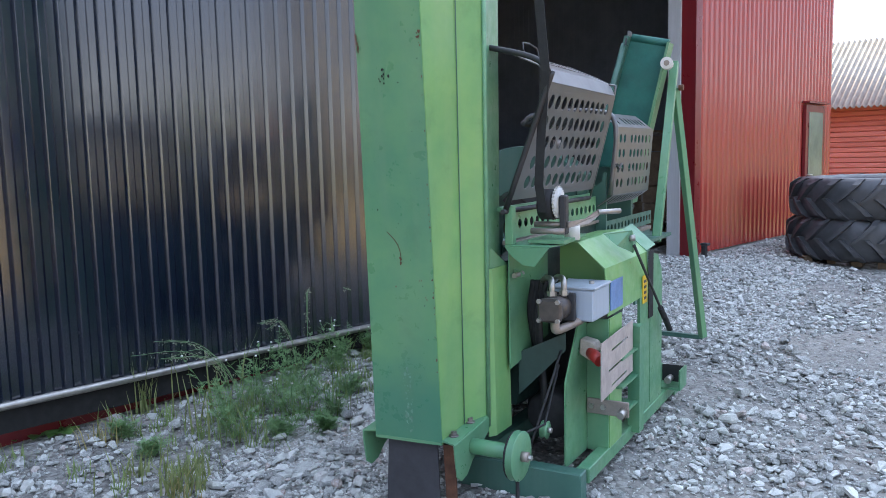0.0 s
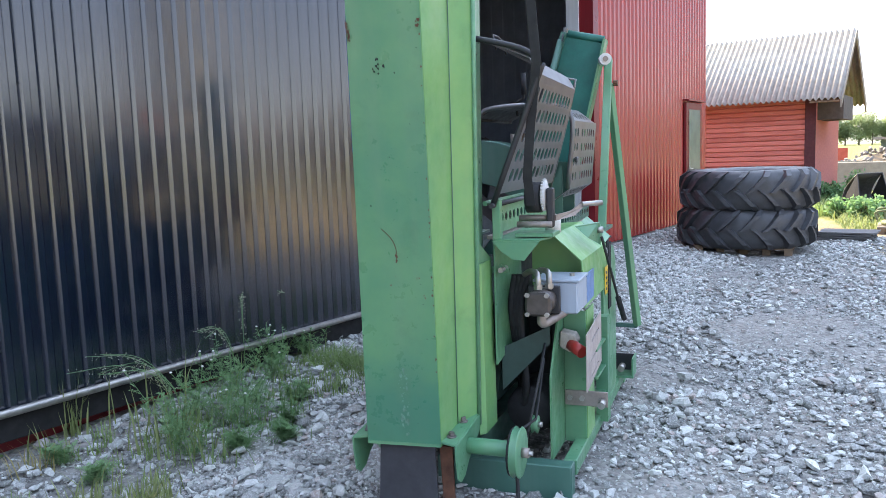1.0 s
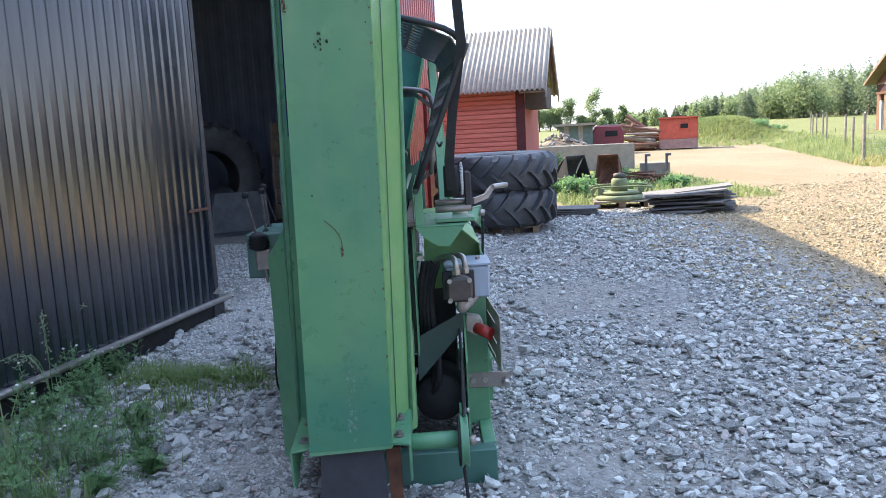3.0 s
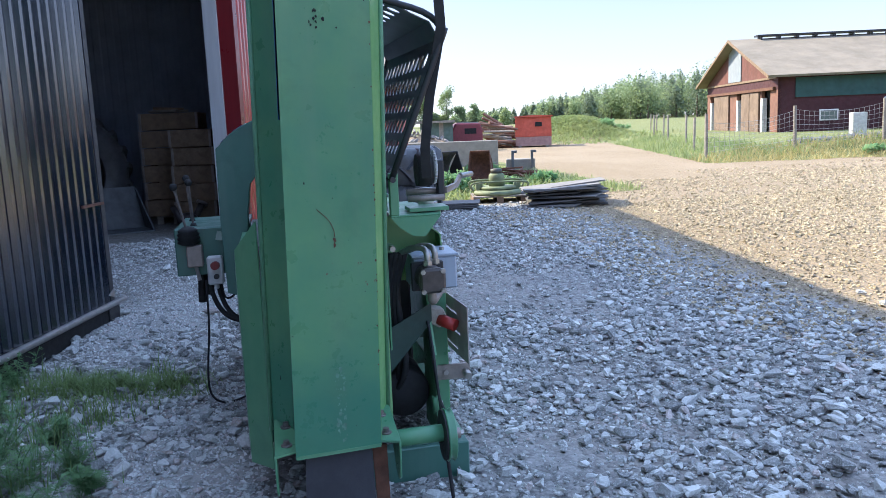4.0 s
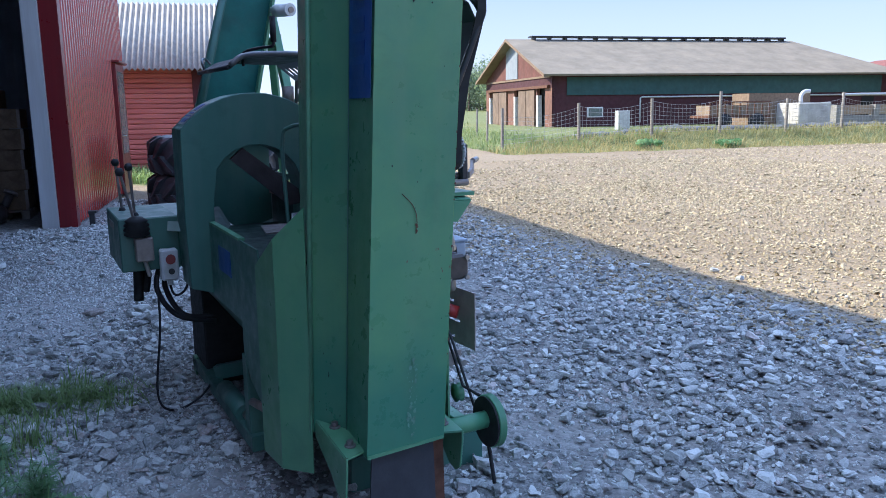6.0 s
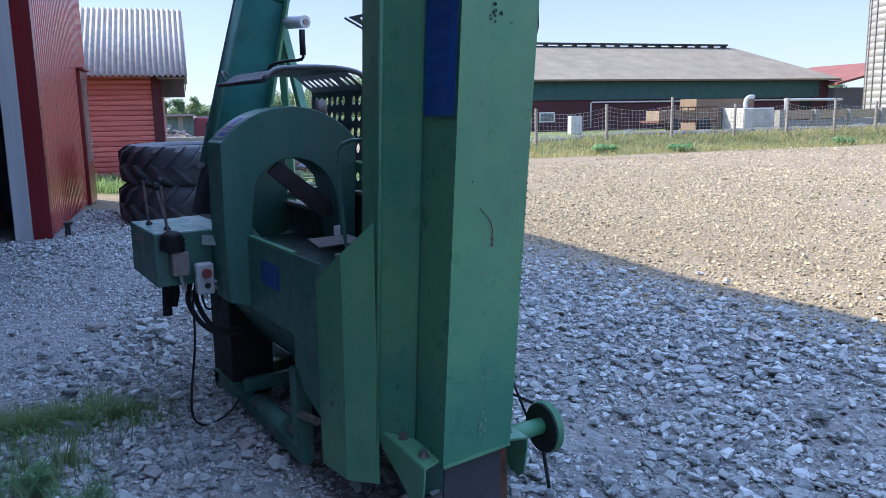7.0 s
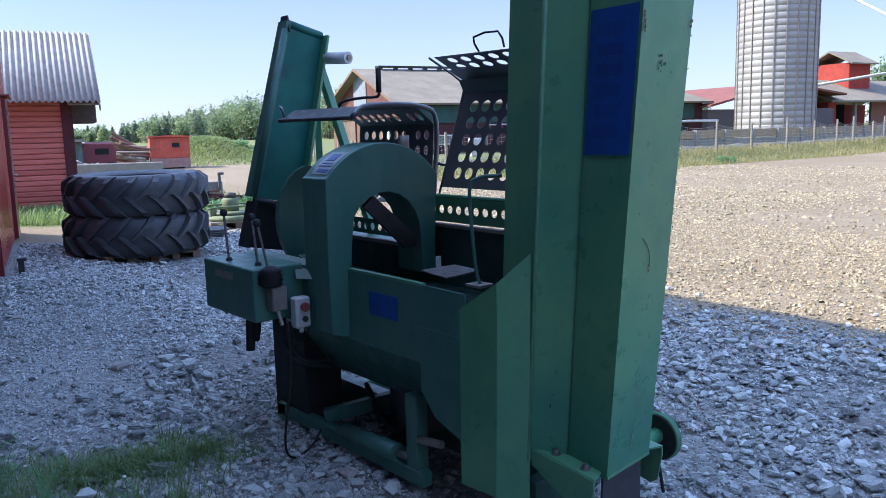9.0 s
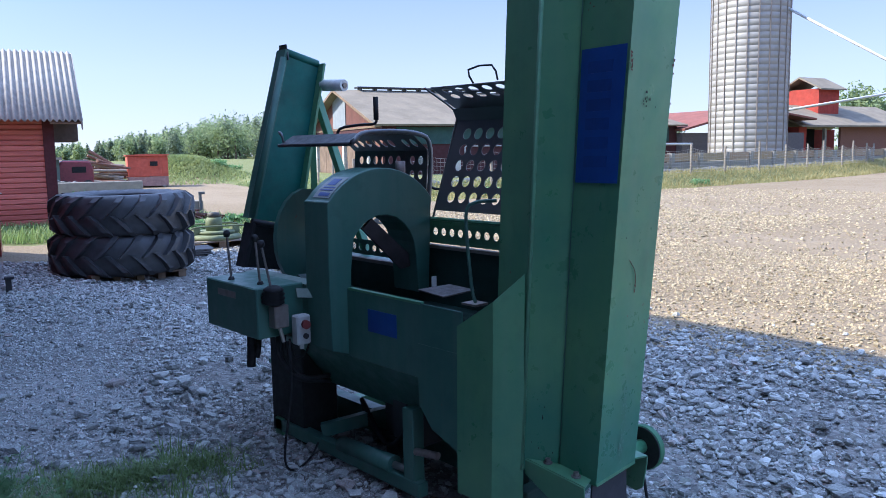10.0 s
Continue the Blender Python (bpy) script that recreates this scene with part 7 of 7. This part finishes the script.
rocks([(1.5, 8.5, 2.0, 12.5, 37000, 0.008, 0.027), (4.0, 15.0, 8.0, 17.0, 13000, 0.013, 0.033), (8.5, 26.0, 3.0, 19.0, 10000, 0.018, 0.042)], "sunlit_gravel", "crushed rock on the sunlit yard, sun warmth in its tan", 5, SUNLIT_STONE, True, False)


def stone(at, e, r):
    """A loose stone: the hull of some points, so that it has flat broken faces."""
    b = B()
    pts = r.normal(size=(13, 3))
    pts /= np.linalg.norm(pts, axis=1)[:, None]
    half = e * np.array([r.uniform(0.9, 1.5), r.uniform(0.7, 1.0), r.uniform(0.35, 0.7)])
    for q in pts * half:
        b.verts.new(q)
    bmesh.ops.convex_hull(b, input=b.verts)
    bmesh.ops.delete(b, geom=[v for v in b.verts if not v.link_faces], context="VERTS")
    st_ = solo("stone", b, STONE, "loose angular grey stone lying on gravel", "stone", "larger loose stones")
    st_.matrix_basis = pose(*at, r.normal(0, 9), r.normal(0, 9), r.uniform(0, 360))


r_ = np.random.default_rng(21)
for cx, cy, w, n, e0, e1 in ((-2.42, 2.56, 0.15, 16, 0.035, 0.06), (-1.98, 5.85, 0.22, 12, 0.04, 0.065), (0.5, 3.2, 0.55, 26, 0.035, 0.06), (1.7, 3.6, 0.6, 14, 0.035, 0.06), (-2.1, 3.9, 0.25, 12, 0.035, 0.055), (0.6, 5.2, 0.8, 12, 0.035, 0.06)):
    for k in range(n):
        x, y = r_.normal(cx, w), r_.normal(cy, w)
        if -1.9 < x < -0.85 and 2.4 < y < 6.3:
            continue
        e = r_.uniform(e0, e1)
        stone((x, y, float(level(x, y)) + 0.3 * e), e, r_)


def blades(spots, name, material, label, category, seed, kind="stuff", width=0.006, bend=0.5):
    """Grass: many thin bent blades. spots: arrays of x, y, height."""
    r = np.random.default_rng(seed)
    x, y, h = spots
    n = len(x)
    z = level(x, y)
    a = r.uniform(0, 6.283, n)
    d = np.stack([np.cos(a), np.sin(a), np.zeros(n)], -1)
    s = np.stack([-np.sin(a), np.cos(a), np.zeros(n)], -1)
    p = np.stack([x, y, z], -1)
    lean = r.uniform(0.1, bend, n)[:, None] * h[:, None]
    w = width * r.uniform(0.6, 1.5, n)[:, None]
    up = np.array([0, 0, 1.0])
    mid = p + d * lean * 0.35 + up * h[:, None] * 0.6
    tip = p + d * lean + up * h[:, None]
    V = np.stack([p - s * w, p + s * w, mid - s * w * 0.75, mid + s * w * 0.75, tip], 1).reshape(-1, 3)
    k = 5 * np.arange(n)[:, None]
    F = np.concatenate([k + np.array([0, 1, 3]), k + np.array([0, 3, 2]), k + np.array([2, 3, 4])])
    return tagged(raw(name, V, F, material), label, category, kind=kind)


def scatter(r, n, cx, cy, sx, sy, h0, h1):
    return np.stack([r.normal(cx, sx, n), r.normal(cy, sy, n), r.uniform(h0, h1, n)])


r_ = np.random.default_rng(8)
sp = []
for k in range(46):
    y = 2.0 + 2.9 * r_.random()
    x = -2.02 - 0.245 * (10.55 - y) + r_.uniform(0.12, 1.1)
    sp.append(scatter(r_, int(r_.integers(8, 30)), x, y, 0.035, 0.035, 0.04, 0.10 + 0.12 * r_.random()))
for cx, cy, n, w in ((-2.9, 2.95, 40, 0.1), (-3.2, 3.2, 30, 0.14), (-3.3, 3.6, 30, 0.14), (-2.85, 3.45, 50, 0.12), (-3.4, 4.2, 30, 0.12), (-2.95, 3.75, 24, 0.14), (-3.3, 4.6, 24, 0.12)):
    sp.append(scatter(r_, n, cx, cy, w, w, 0.04, 0.26))
blades(np.concatenate(sp, 1), "grass_tufts", GRASS, "thin green grass tufts growing through gravel", "grass", 1, width=0.0028, bend=1.0)
sp = []
for cx, cy, n, w in ((-3.05, 4.72, 1000, 0.16), (-2.75, 4.66, 1100, 0.14), (-2.5, 4.6, 700, 0.12), (-2.86, 4.45, 160, 0.13), (-3.2, 4.95, 120, 0.12), (-2.35, 4.42, 80, 0.08), (-3.0, 3.95, 80, 0.18)):
    sp.append(scatter(r_, n, cx, cy, w, w * 0.55, 0.02, 0.09))
blades(np.concatenate(sp, 1), "flat_grass", GRASS, "patch of low trampled green grass in the gravel", "grass", 11, width=0.0028, bend=2.6)
sp = [scatter(r_, n, x, y, w, w, h0, h1) for x, y, n, w, h0, h1 in ((-3.88, 3.05, 34, 0.035, 0.15, 0.42), (-3.88, 3.05, 3, 0.02, 0.62, 0.78), (-3.4, 3.2, 12, 0.2, 0.3, 0.55), (-3.0, 2.95, 16, 0.1, 0.12, 0.3), (-3.75, 2.75, 12, 0.05, 0.1, 0.3), (-3.3, 3.1, 16, 0.08, 0.2, 0.4), (-2.72, 2.3, 60, 0.06, 0.08, 0.24), (-2.85, 2.5, 40, 0.06, 0.08, 0.2), (-3.1, 2.35, 40, 0.07, 0.08, 0.22), (-3.6, 4.3, 14, 0.05, 0.2, 0.4))]
blades(np.concatenate(sp, 1), "tall_grass", TALL_GRASS, "tall pale green grass blades beside the door rail", "grass", 2, width=0.0045, bend=0.7)
sp = [scatter(r_, n, x, y, 0.05, 0.05, 0.06, h1) for x, y, n, h1 in ((-2.68, 2.28, 34, 0.2), (-3.7, 2.55, 16, 0.22), (-3.62, 2.6, 16, 0.2))]
blades(np.concatenate(sp, 1), "straw_grass", DRY_GRASS, "straw-coloured dry grass beside the door rail", "grass", 12, width=0.003, bend=0.8)


# flowering weeds beside the sliding door
def weed(at, h, seed, label, stems=9, spread=0.85):
    """A feathery plant: thin branching stems, each leaf a comb of narrow leaflets."""
    r = np.random.default_rng(seed)
    t = thing("weed", at, 0, label, "weed", "weeds by the door")
    lv_ = B()
    for s in range(stems):
        a, l = r.uniform(0, 6.28), h * r.uniform(0.45, 1.0)
        o = spread * r.uniform(0.1, 1.0)
        tip = Vector((o * l * math.cos(a), o * l * math.sin(a), l))
        mid = tip * 0.5 + Vector((0.03 * math.sin(a), 0.03 * math.cos(a), 0.08 * l))
        part("stem", hose(B(), [(0, 0, -0.02), mid, tip], 0.0018, 5, 4), WEED, t)
        for k in range(15):
            f = 0.08 + 0.88 * k / 15
            p = mid * (2 * f) if f < 0.5 else mid.lerp(tip, 2 * f - 1)
            b_ = r.uniform(0, 6.28)
            d = Vector((math.cos(b_), math.sin(b_), r.uniform(0.0, 0.8))).normalized()
            e = Vector((-math.sin(b_), math.cos(b_), r.uniform(-0.3, 0.3)))
            ln = (0.075 * (1.2 - 0.9 * f) + 0.012) * r.uniform(0.6, 1.2)
            for q in range(6):
                c = p + d * ln * (0.15 + 0.16 * q)
                for side in (-1, 1):
                    w = (e * side * 0.8 + d * 0.6 + Vector((0, 0, r.uniform(-0.3, 0.3)))) * ln * (0.42 - 0.045 * q)
                    z = d * 0.0022
                    lv_.faces.new([lv_.verts.new(v) for v in (c - z, c + w * 0.55 - z * 1.1, c + w, c + w * 0.5 + z * 1.1, c + z)])
        if l > 0.75 * h and h > 0.25 and r.random() < 0.35:
            part("flower", lathe(B(), [(0.0, 0.0), (0.009, 0.003), (0.006, 0.009), (0.0, 0.011)], tip, (0, 0, 1), 7), PETAL, t, "small white flower head")
    part("leaves", lv_, WEED, t)
    return t


def shepherd(at, h, lean, seed, reach=1.0):
    """A tall arching stem with small seed pods."""
    r = np.random.default_rng(seed)
    t = thing("seeding_weed", at, 0, "arching weed stem with small seed pods beside the door", "weed", "weeds by the door")
    pods = B()
    for s in range(3):
        a = lean + r.normal(0, 0.35)
        g = reach * r.uniform(0.75, 1.1)
        q = [Vector((0, 0, -0.02)), Vector((0.12 * g * h * math.cos(a), 0.12 * g * h * math.sin(a), 0.6 * h)), Vector((0.5 * g * h * math.cos(a), 0.5 * g * h * math.sin(a), 0.93 * h)), Vector((1.05 * g * h * math.cos(a), 1.05 * g * h * math.sin(a), (0.75 + 0.3 * r.random()) * h))]
        part("stem", hose(B(), q, 0.0018, 5, 5), WEED, t)
        for k in range(30):
            f = 0.3 + 0.7 * k / 30
            i = min(2, int(f * 3))
            p = q[i].lerp(q[i + 1], f * 3 - i)
            d = Vector(r.normal(size=3)).normalized() * 0.018
            rod(pods, p, p + d, 0.0006, 3)
            rod(pods, p + d, p + d * 1.4, 0.0034, 5, 0.001)
    tagged(part("seed_spray", pods, PALE_POD, t), kind="stuff")


for i, (x, y, h) in enumerate(((-3.0, 2.95, 0.36), (-3.22, 3.15, 0.46), (-3.1, 3.4, 0.44), (-3.38, 3.5, 0.42), (-2.9, 3.35, 0.30), (-2.72, 3.5, 0.22), (-3.12, 3.72, 0.34), (-3.46, 3.95, 0.40), (-2.78, 3.1, 0.18), (-3.3, 4.25, 0.34), (-3.45, 4.5, 0.36), (-2.9, 3.9, 0.18), (-3.35, 4.8, 0.26), (-3.62, 2.7, 0.12), (-3.25, 2.58, 0.11), (-2.62, 3.3, 0.14))):
    weed((x, y, float(level(x, y))), h, 100 + i, "feathery green weed with small white flowers beside the door" if h > 0.25 else "low feathery green weed growing through gravel")
for i, (x, y, h, a, g) in enumerate(((-3.25, 3.2, 0.50, 3.9, 1.0), (-3.3, 3.3, 0.42, 3.7, 1.15), (-3.5, 4.2, 0.62, 2.2, 0.3), (-3.55, 4.55, 0.58, 1.4, 0.25), (-3.35, 3.9, 0.5, 4.4, 0.5))):
    shepherd((x, y, float(level(x, y))), h, a, 140 + i, g)


def broadleaf(at, seed):
    """A low rosette of broad round leaves with one bare stalk."""
    r = np.random.default_rng(seed)
    t = thing("broadleaf_weed", at, 0, "broad-leaved green weed beside the door rail", "weed", "weeds by the door")
    for k in range(6):
        a, ln = k * 1.05 + r.uniform(-0.3, 0.3), r.uniform(0.08, 0.14)
        d, e = Vector((math.cos(a), math.sin(a), 0)), Vector((-math.sin(a), math.cos(a), 0))
        b = B()
        rows = []
        for f, w, z in ((0.05, 0.05, 0.02), (0.35, 0.42, 0.10), (0.65, 0.55, 0.14), (0.88, 0.35, 0.12), (1.0, 0.05, 0.10)):
            c = d * ln * f + Vector((0, 0, z * ln * 6 * 0.12))
            rows.append([b.verts.new(c - e * w * ln * 0.6 + Vector((0, 0, 0.1 * ln))), b.verts.new(c), b.verts.new(c + e * w * ln * 0.6 + Vector((0, 0, 0.1 * ln)))])
        for p, q in zip(rows, rows[1:]):
            for i in range(2):
                b.faces.new((p[i], p[i + 1], q[i + 1], q[i])).smooth = True
        part("leaf", b, BROAD, t)
    part("stalk", hose(B(), [(0, 0, 0), (-0.03, 0.0, 0.15), (0.02, 0.02, 0.26), (0.06, 0.03, 0.28)], 0.003, 5), BROAD, t)


for i, (x, y) in enumerate(((-4.17, 2.52), (-4.07, 2.6), (-4.3, 2.4))):
    broadleaf((x, y, float(level(x, y))), 170 + i)

# rough grass on the bank, by the hut and round the scrap
r_ = np.random.default_rng(9)
x = r_.uniform(11, 62, 26000)
y = np.interp(x, BANK_X[2:], BANK_Y[2:]) + r_.uniform(-0.2, 2.6, 26000)
ok = bank(x, y) > 0.0
blades(np.stack([x, y, 0.05 + 0.25 * r_.random(26000) ** 2.2])[:, ok], "bank_grass", DRY_GRASS, "rough half-dry grass on the bank", "grass", 3, width=0.011, bend=1.5)
x, y = r_.uniform(10.8, 19, 16000), r_.uniform(21.5, 42, 16000)
ok = (bank(x, y) > 0.0) & (bank(x, y) < 3.4)
blades(np.stack([x, y, 0.05 + 0.3 * r_.random(16000) ** 2])[:, ok], "bank_end_grass", TALL_GRASS, "rough green grass at the end of the bank", "grass", 13, width=0.014, bend=1.4)
x, y = r_.uniform(1.4, 5.6, 9000), r_.uniform(14.6, 24, 9000)
blades(np.stack([x, y, 0.03 + 0.2 * r_.random(9000) ** 2.2]), "scrap_grass", TALL_GRASS, "green grass and weeds among farm scrap", "grass", 4, width=0.012, bend=1.8)
x, y = r_.uniform(-3, 1.8, 5000), r_.uniform(17.3, 20.4, 5000)
blades(np.stack([x, y, r_.uniform(0.08, 0.34, 5000)]), "hut_grass", GRASS, "green grass in front of the log hut", "grass", 5, width=0.012, bend=0.8)
x, y = r_.normal(18.7, 1.9, 22000), r_.normal(53, 2.8, 22000)
blades(np.stack([x, y, r_.uniform(0.08, 0.26, 22000)]), "mound_grass", TALL_GRASS, "grass over an earth mound", "grass", 7, width=0.03, bend=1.8)


def crown(r, c, rad, tall, n, leaf, kind, corners=4):
    """Leaf clumps in an uneven crown: arrays of quads."""
    u = r.normal(size=(n, 3))
    u /= np.linalg.norm(u, axis=1)[:, None]
    rr = r.random(n) ** 0.45
    lobes = 1 + 0.35 * np.sin(3 * np.arctan2(u[:, 1], u[:, 0]) + c[0]) * np.cos(4 * u[:, 2] + c[1])
    p = u * rr[:, None] * lobes[:, None] * np.array([rad, rad, tall / 2])
    if kind == "pine":
        f = np.clip((p[:, 2] + tall / 2) / tall, 0, 1)
        p[:, :2] *= (1.25 * (1 - f) ** 0.9 + 0.14)[:, None]
    p += np.asarray(c)
    a, b = r.normal(size=(n, 3)), r.normal(size=(n, 3))
    a /= np.linalg.norm(a, axis=1)[:, None]
    b -= a * (a * b).sum(1)[:, None]
    b /= np.linalg.norm(b, axis=1)[:, None]
    s = leaf * r.uniform(0.5, 1.3, n)[:, None]
    if corners == 3:
        return np.stack([p - a * s, p + b * s, p + a * s], 1).reshape(-1, 3)
    return np.stack([p - a * s, p + b * s * 0.6, p + a * s, p - b * s * 0.6], 1).reshape(-1, 3)


def forest(name, label, spots, material, seed, leaf, kind, n=170):
    r = np.random.default_rng(seed)
    V = [crown(r, (x, y, z0 + h * 0.52), h * (0.36 if kind != "pine" else 0.25) * r.uniform(0.75, 1.3), h * 0.98, n, leaf, kind, 3) for x, y, z0, h in spots]
    V = np.concatenate(V)
    F = np.arange(len(V)).reshape(-1, 3)
    return tagged(raw(name, V, F, material), label, "woods", kind="stuff")


def polar(az, d):
    return (-2 + d * math.sin(radians(az)), d * math.cos(radians(az)))


r_ = np.random.default_rng(31)
leafy, piny, trunks = [], [], B()
for i in range(560):
    az = r_.uniform(11.5, 58)
    d = r_.uniform(150, 200) - 1.0 * min(max(az - 15, 0), 14)
    top = np.interp(az, (12, 16, 20, 24, 26.5, 28, 31, 40, 58), (0.7, 1.1, 1.6, 2.2, 3.1, 2.9, 3.5, 3.4, 2.4))
    h = d * math.tan(radians(top)) * r_.uniform(0.72, 1.06)
    x, y = polar(az, d)
    z0 = float(level(x, y)) - 0.5
    (piny if r_.random() < (0.6 if az < 24 or az > 27.5 else 0.25) else leafy).append((x, y, z0, h + 0.5))
    rod(trunks, (x, y, z0), (x, y, z0 + 0.6 * h), 0.18, 5, 0.1)
forest("leafy_woods", "distant mixed green woodland behind the fields", leafy, LEAF, 41, 0.24, "leaf", 820)
forest("pine_woods", "distant dark pine woodland behind the fields", piny, PINE, 42, 0.23, "pine", 820)
tagged(finish(trunks, BARK, "wood_trunks"), "trunks of the distant woodland", "woods", kind="stuff")


def tree(at, h, rad, seed, material, label, n=4200, leaf=0.085):
    r = np.random.default_rng(seed)
    t = thing("tree", at, 0, label, "tree", "birches behind the hut")
    tb = B()
    rod(tb, (0, 0, -0.3), (0.1, 0.05, h * 0.55), 0.13, 8, 0.07)
    rod(tb, (0.1, 0.05, h * 0.55), (0.15, 0.0, h * 0.95), 0.07, 7, 0.02)
    part("trunk", tb, BARK, t)
    for k in range(7):
        a, z = r.uniform(0, 6.28), h * r.uniform(0.3, 0.8)
        e = rad * r.uniform(0.5, 0.9)
        part("limb", rod(B(), (0.1, 0.03, z), (e * math.cos(a), e * math.sin(a), z + 0.5 * e), 0.04, 6, 0.012), BARK, t)
    vs = np.concatenate([crown(r, (rad * 0.4 * r.normal(), rad * 0.4 * r.normal(), h * r.uniform(0.2, 0.93)), rad * r.uniform(0.35, 0.75), rad * r.uniform(0.8, 1.5), n // 18, leaf, "leaf") for k in range(18)])
    ob = raw("crown", vs, np.arange(len(vs)).reshape(-1, 4), material)
    ob.parent = t
    return t


for i, (x, top, wide) in enumerate(((10.8, 6.0, 0.34), (14.0, 6.2, 0.34), (16.3, 5.7, 0.34), (18.4, 6.5, 0.36), (20.4, 6.3, 0.34), (22.5, 5.7, 0.3), (23.9, 5.3, 0.28), (26.4, 7.0, 0.26), (30.8, 8.8, 0.19), (33.4, 4.9, 0.3), (36.4, 5.2, 0.27), (28.5, 3.7, 0.4), (40.2, 3.2, 0.35))):
    z0 = float(level(x, 150.0))
    h = top - z0
    tree((x, 150.0, z0), h, h * wide, 60 + i, LEAF, "young leafy birch tree behind the farmyard", 4200, 0.13)
for i, (az, d, top) in enumerate(((70.5, 105, 3.4), (74.0, 110, 4.6), (66.0, 120, 2.6))):
    x, y = -4 + d * math.sin(radians(az)), d * math.cos(radians(az))
    tree((x, y, 0), 1.5 + d * math.tan(radians(top)), 4.2, 80 + i, LEAF, "large leafy tree behind the farm buildings", 12000, 0.24)

# bushes on the mound and bank
def bush(at, w, h, seed):
    r = np.random.default_rng(seed)
    t = thing("bush", at, 0, "low loose green bush", "bush", "bushes")
    for k in range(4):
        a = r.uniform(0, 6.28)
        part("twig", rod(B(), (0, 0, -0.1), (w * 0.4 * math.cos(a), w * 0.4 * math.sin(a), h * 0.7), 0.02, 5, 0.008), BARK, t)
    vs = np.concatenate([crown(r, (w * 0.4 * r.normal(), w * 0.3 * r.normal(), h * 0.45), w * 0.35, h, 150, 0.055, "leaf") for k in range(7)])
    vs[:, 2] = np.maximum(vs[:, 2], -0.05)
    ob = raw("leaves", vs, np.arange(len(vs)).reshape(-1, 4), WEED)
    ob.parent = t


for i, (x, y, w, h) in enumerate(((20.3, 50.3, 0.9, 0.5), (21.6, 51.0, 0.7, 0.4), (19.2, 19.9, 0.6, 0.25), (16.5, 20.9, 0.45, 0.22), (27.0, 18.7, 0.5, 0.24), (2.0, 16.5, 0.4, 0.4), (3.0, 16.4, 0.35, 0.3), (1.7, 20.3, 0.5, 0.6), (2.6, 22.6, 0.6, 0.75), (1.9, 16.9, 0.45, 0.45), (3.8, 20.5, 0.5, 0.4), (2.6, 19.0, 0.4, 0.4), (4.4, 17.4, 0.4, 0.3), (-2.2, 19.8, 0.4, 0.5))):
    bush((x, y, float(level(x, y))), w, h, 300 + i)

# ---- log courses of the hut: one piece each ----
for par, (x0, x1, y0, y1, z0, z1) in LOG_PIECES:
    part("log", prism(B(), [(y0, z0), (y0 - 0.014, z0 + 0.15 * (z1 - z0)), (y0 - 0.014, z0 + 0.85 * (z1 - z0)), (y0, z1), (y1 - 0.07, z1), (y1 - 0.07, z0)], "x", x0, x1), RED_LOG, par)
